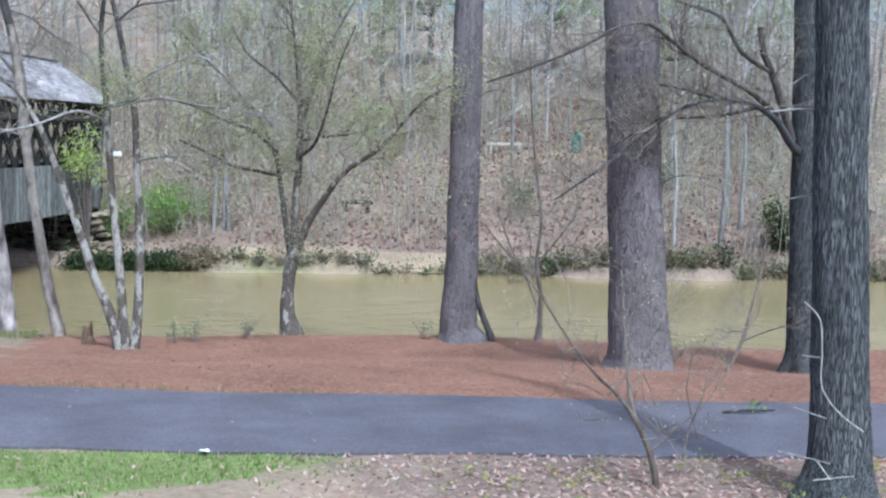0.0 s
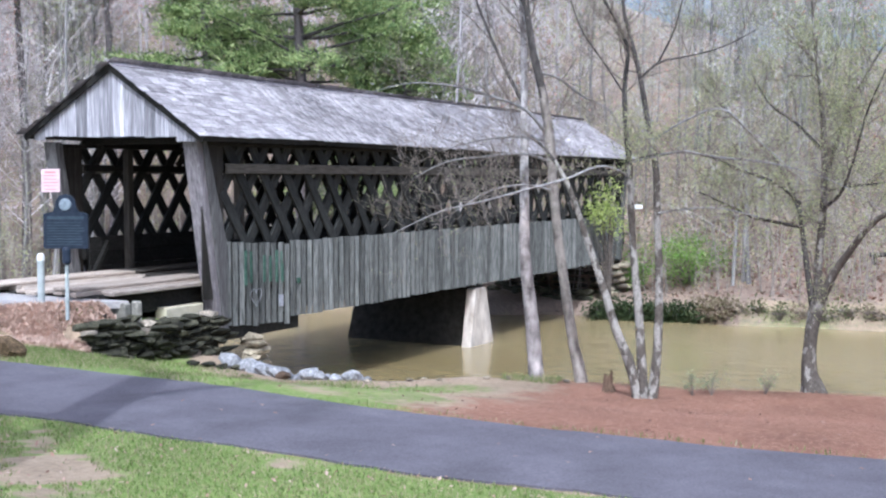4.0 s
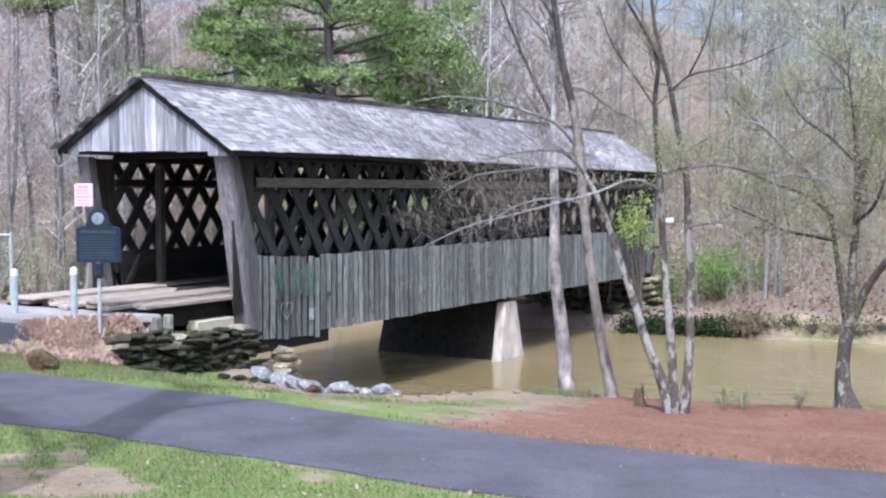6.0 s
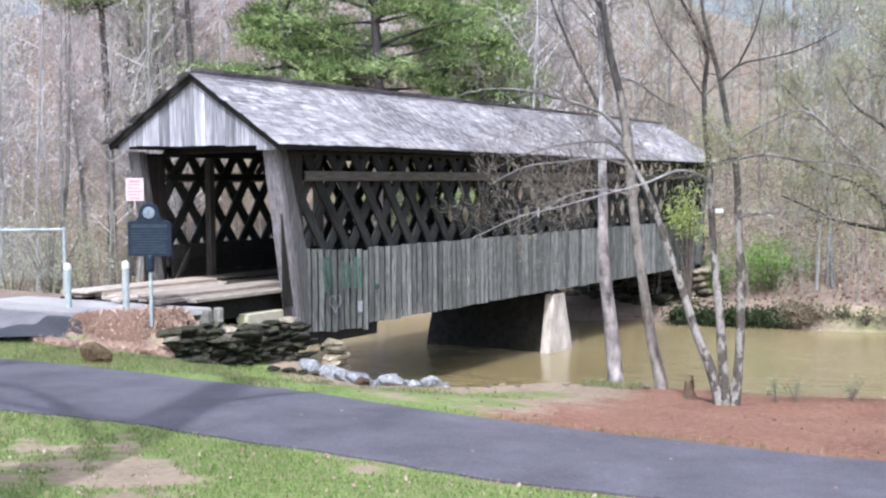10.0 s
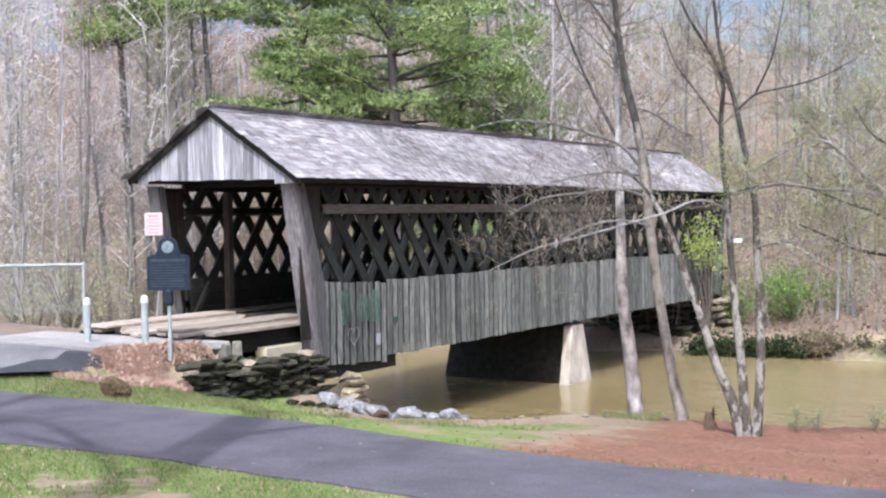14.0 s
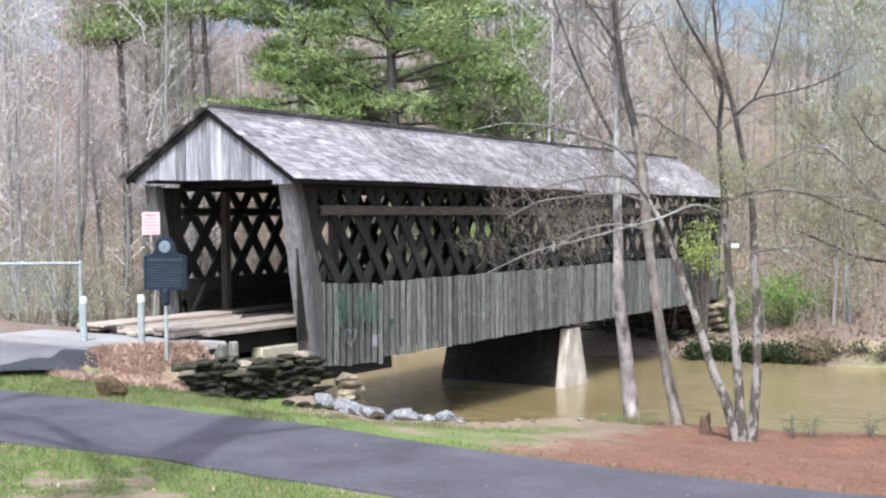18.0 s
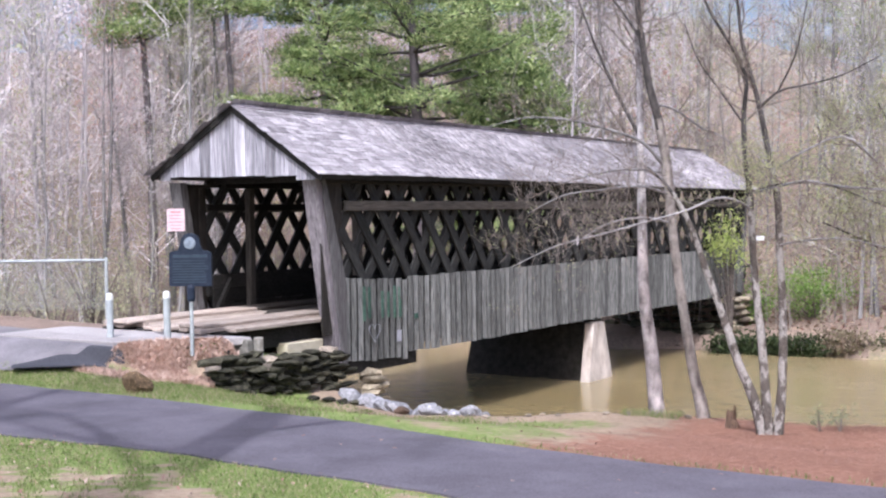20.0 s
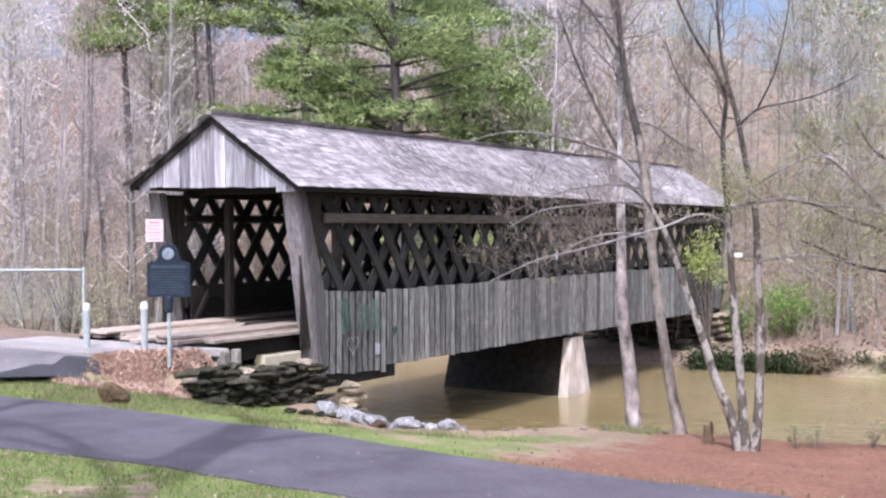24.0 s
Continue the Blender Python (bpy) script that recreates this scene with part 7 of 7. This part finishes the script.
boxed("painted_patch", SMEAR, bridge, (2.53, 2.67, 0.246, 0.262, -0.60, -0.38), "small pale patch on the siding", bevel=0.004)
# a faint painted heart
h = Heap()
turn = np.linspace(0, 2 * np.pi, 33)
h.put(*tube(np.c_[1.81 + 0.0105 * 16 * np.sin(turn) ** 3, 0.25 + 0 * turn, -0.345 + 0.0115 * (13 * np.cos(turn) - 5 * np.cos(2 * turn) - 2 * np.cos(3 * turn) - np.cos(4 * turn))], [0.006] * 33, 5))
o = new("painted_heart", h.mesh("painted_heart", SMEAR, True))
o.parent = bridge
o["label"] = "faint pale heart painted on the siding"
tag = empty("white_tag", pose(-3.37, 16.12, 1.465), "small white tag hanging from a tree stem", "tag")
boxed("tag_sheet", WHITE, tag, (-0.055, 0.055, -0.008, 0.0, -0.03, 0.03), bevel=0.003)

BANK_SPROUT = leafy("grey_green_sprouts", [(0.16, 0.20, 0.12), (0.26, 0.30, 0.18), (0.36, 0.38, 0.24)])
for k, (tx, ty) in enumerate(((-2.75, 16.9), (-1.8, 17.3), (0.75, 17.45), (4.0, 15.6), (-2.5, 17.0))):
    rng = np.random.default_rng(300 + k)
    tuft = empty("bank_sprout", pose(tx, ty, ground_at(tx, ty)), "small grey-green sprouting tuft on the bank", "sprout", "sprouts along the bank")
    st, lv = Heap(), Heap()
    for _ in range(9):
        tip = np.array([rng.normal(0, 0.10), rng.normal(0, 0.08), rng.uniform(0.12, 0.34)])
        st.put(*tube(np.array([(0, 0, -0.03), tip * (0.4, 0.4, 0.55), tip]), [0.006, 0.004, 0.002], 4))
        leaf_quads(lv, [tip, tip * 0.8], 0.018, rng, 7, 0.035)
    for nm, hp, mt in (("stem_tangle", st, TWIG), ("foliage", lv, BANK_SPROUT)):
        o = new(nm, hp.mesh(nm, mt))
        o.parent = tuft
        o["kind"] = "stuff"

barrel_green = mottled("green_plastic", (0.05, 0.16, 0.13), (0.09, 0.24, 0.19), (1, 1, 1), 9.0, 2.0, roughness=0.5, vary=0.1, relief=0.1)
bx, by = 8.25, 49.7
barrel = empty("litter_barrel", pose(bx, by, ground_at(bx, by)) @ Matrix.Scale(0.72, 4), "green litter barrel standing in the far woods", "barrel")
bm = bmesh.new()
lathe(bm, [(0.26, 0), (0.29, 0.06), (0.29, 0.3), (0.305, 0.32), (0.29, 0.34), (0.29, 0.6), (0.305, 0.62), (0.29, 0.64), (0.28, 0.88)])
part("drum", bm, barrel_green, barrel)
bm = bmesh.new()
lathe(bm, [(0.3, 0.882), (0.3, 0.93), (0.2, 1.0), (0.05, 1.03)])
part("lid", bm, barrel_green, barrel)

rail = empty("white_rail", pose(5.4, 50.5, ground_at(5.4, 50.5), 0, 0, 4), "low pale barrier rail in the far woods", "rail")
for px in (-0.6, 0.6):
    boxed("rail_post", CONCRETE, rail, (px - 0.05, px + 0.05, -0.05, 0.05, -0.2, 0.36))
boxed("rail_bar", CONCRETE, rail, (-0.75, 0.75, -0.075, -0.052, 0.22, 0.34))

log = empty("log_bench", pose(-0.6, 41.5, ground_at(-0.6, 41.5), 0, 0, 6) @ Matrix.Scale(0.75, 4), "dark log bench on the far bank", "bench")
h = Heap()
h.put(*tube(np.array([(-0.75, 0, 0.42), (0, 0.02, 0.44), (0.75, 0, 0.42)]), [0.1, 0.11, 0.1], 10))
o = new("log_seat", h.mesh("log_seat", BARK_DARK, True))
o.parent = log
for px in (-0.5, 0.5):
    boxed("log_leg", BARK_DARK, log, (px - 0.09, px + 0.09, -0.1, 0.1, -0.15, 0.36), bevel=0.02)

# fallen stick on the path and thin undergrowth on the far bank
stick = empty("fallen_branch", pose(3.18, 9.92, -0.47), "small fallen branch with green leaves on the path", "branch")
h = Heap()
h.put(*tube(np.array([(-0.2, 0.02, 0.01), (0.0, 0.0, 0.03), (0.14, 0.03, 0.025), (0.24, -0.02, 0.04)]), [0.012, 0.014, 0.012, 0.006], 6))
o = new("stem", h.mesh("stem", BARK_DARK, True))
o.parent = stick
h = Heap()
leaf_quads(h, [(0.06, 0, 0.06), (0.1, 0.02, 0.07)], 0.02, np.random.default_rng(3), 9, 0.03)
o = new("leaf_tuft", h.mesh("leaf_tuft", GREEN))
o.parent = stick
o["kind"] = "stuff"


TWIG_BRUSH = mottled("brush_twigs", (0.18, 0.157, 0.14), (0.37, 0.33, 0.30), (3, 3, 3), 4.0, 0.6, vary=0.25, relief=0.1)


def build_undergrowth():
    rng = np.random.default_rng(31)
    st, bd, ends = Heap(), Heap(), []
    for i in range(1700):
        x, y = rng.uniform(-14, 20), 37.5 + 16 * rng.uniform(0, 1) ** 1.3
        if i > 880:
            x = rng.uniform(-52, -14)
            y = rng.uniform(24, 62) if x < -23 else rng.uniform(38, 60)
        z, hgt = ground_at(x, y), rng.uniform(1.2, 5.0)
        if 0.09 < x / y < 0.2 and y < 50 and i % 4:
            continue
        top = np.array([x + rng.normal(0, 0.22 * hgt), y + rng.normal(0, 0.3), z + hgt])
        pts = np.array([(x, y, z - 0.1), (x + rng.normal(0, 0.06 * hgt), y, z + hgt * 0.5), top])
        rad = 0.006 + 0.003 * hgt
        st.put(*tube(pts, [rad, rad * 0.7, 0.005], 4))
        for _t in range(14):
            q = pts[0] + (pts[2] - pts[0]) * rng.uniform(0.25, 1)
            e = rng.normal(0, 0.62, 3) + (0, 0, 0.28)
            e *= hgt * rng.uniform(0.12, 0.34)
            ribbon(st, [q, q + e], 0.009, rng)
            ends += [q + e, q + e * 0.5]
    leaf_quads(bd, ends, 0.042, rng, 2, 0.2)
    tagged(new("undergrowth_stems", st.mesh("undergrowth_stems", TWIG_BRUSH)), "thin bare saplings and brush on the far bank", "undergrowth", kind="stuff")
    tagged(new("undergrowth_buds", bd.mesh("undergrowth_buds", BUDS)), "green opening buds on the undergrowth", "undergrowth", kind="stuff")


build_undergrowth()

VINE = mottled("pale_dead_wood", (0.20, 0.19, 0.175), (0.46, 0.44, 0.41), (4, 4, 4), 6.0, 1.0, vary=0.15, relief=0.2)
# pale dead vine clinging to the large tree
vine = empty("dead_vine", pose(3.03, 7.51, -0.38), "pale dead vine and broken sticks on a trunk", "vine")
for rows in (
    [(-0.37, -0.24, 1.24, 0.010), (-0.29, -0.27, 1.16, 0.010), (-0.26, -0.29, 0.95, 0.010), (-0.25, -0.31, 0.70, 0.012), (-0.15, -0.37, 0.56, 0.010), (-0.01, -0.39, 0.46, 0.009)],
    [(-0.36, -0.22, 0.90, 0.009), (-0.27, -0.29, 0.90, 0.009)],
    [(-0.38, -0.17, 0.56, 0.009), (-0.23, -0.34, 0.53, 0.009)],
    [(-0.45, -0.14, 0.27, 0.011), (-0.21, -0.39, 0.26, 0.010)],
    [(-0.32, -0.41, 0.16, 0.010), (-0.08, -0.45, 0.20, 0.009)],
    [(-0.28, -0.34, 0.27, 0.009), (-0.22, -0.43, 0.17, 0.009)],
):
    line = resample(rows, 0.05)
    h = Heap()
    h.put(*tube(line[:, :3], line[:, 3] * 0.45, 6))
    o = new("vine_stem", h.mesh("vine_stem", VINE, True))
    o.parent = vine

# a scrap of white litter at the path's edge
scrap = Heap()
rng = np.random.default_rng(5)
g = np.linspace(-1, 1, 6)
gx, gy = np.meshgrid(g * 0.036, g * 0.024)
gz = 0.012 + 0.018 * rng.uniform(0, 1, gx.shape)
j, i = np.meshgrid(np.arange(5), np.arange(5), indexing="ij")
k = (j * 6 + i).ravel()
scrap.put(np.stack([gx, gy, gz], -1).reshape(-1, 3), np.stack([k, k + 1, k + 7, k + 6], -1))
ob = new("paper_scrap", scrap.mesh("paper_scrap", WHITE))
ob.matrix_world = pose(-1.18, 8.57, ground_at(-1.18, 8.57) + 0.02, 0, 0, 15)
tagged(ob, "crumpled white paper scrap at the path's edge", "litter")
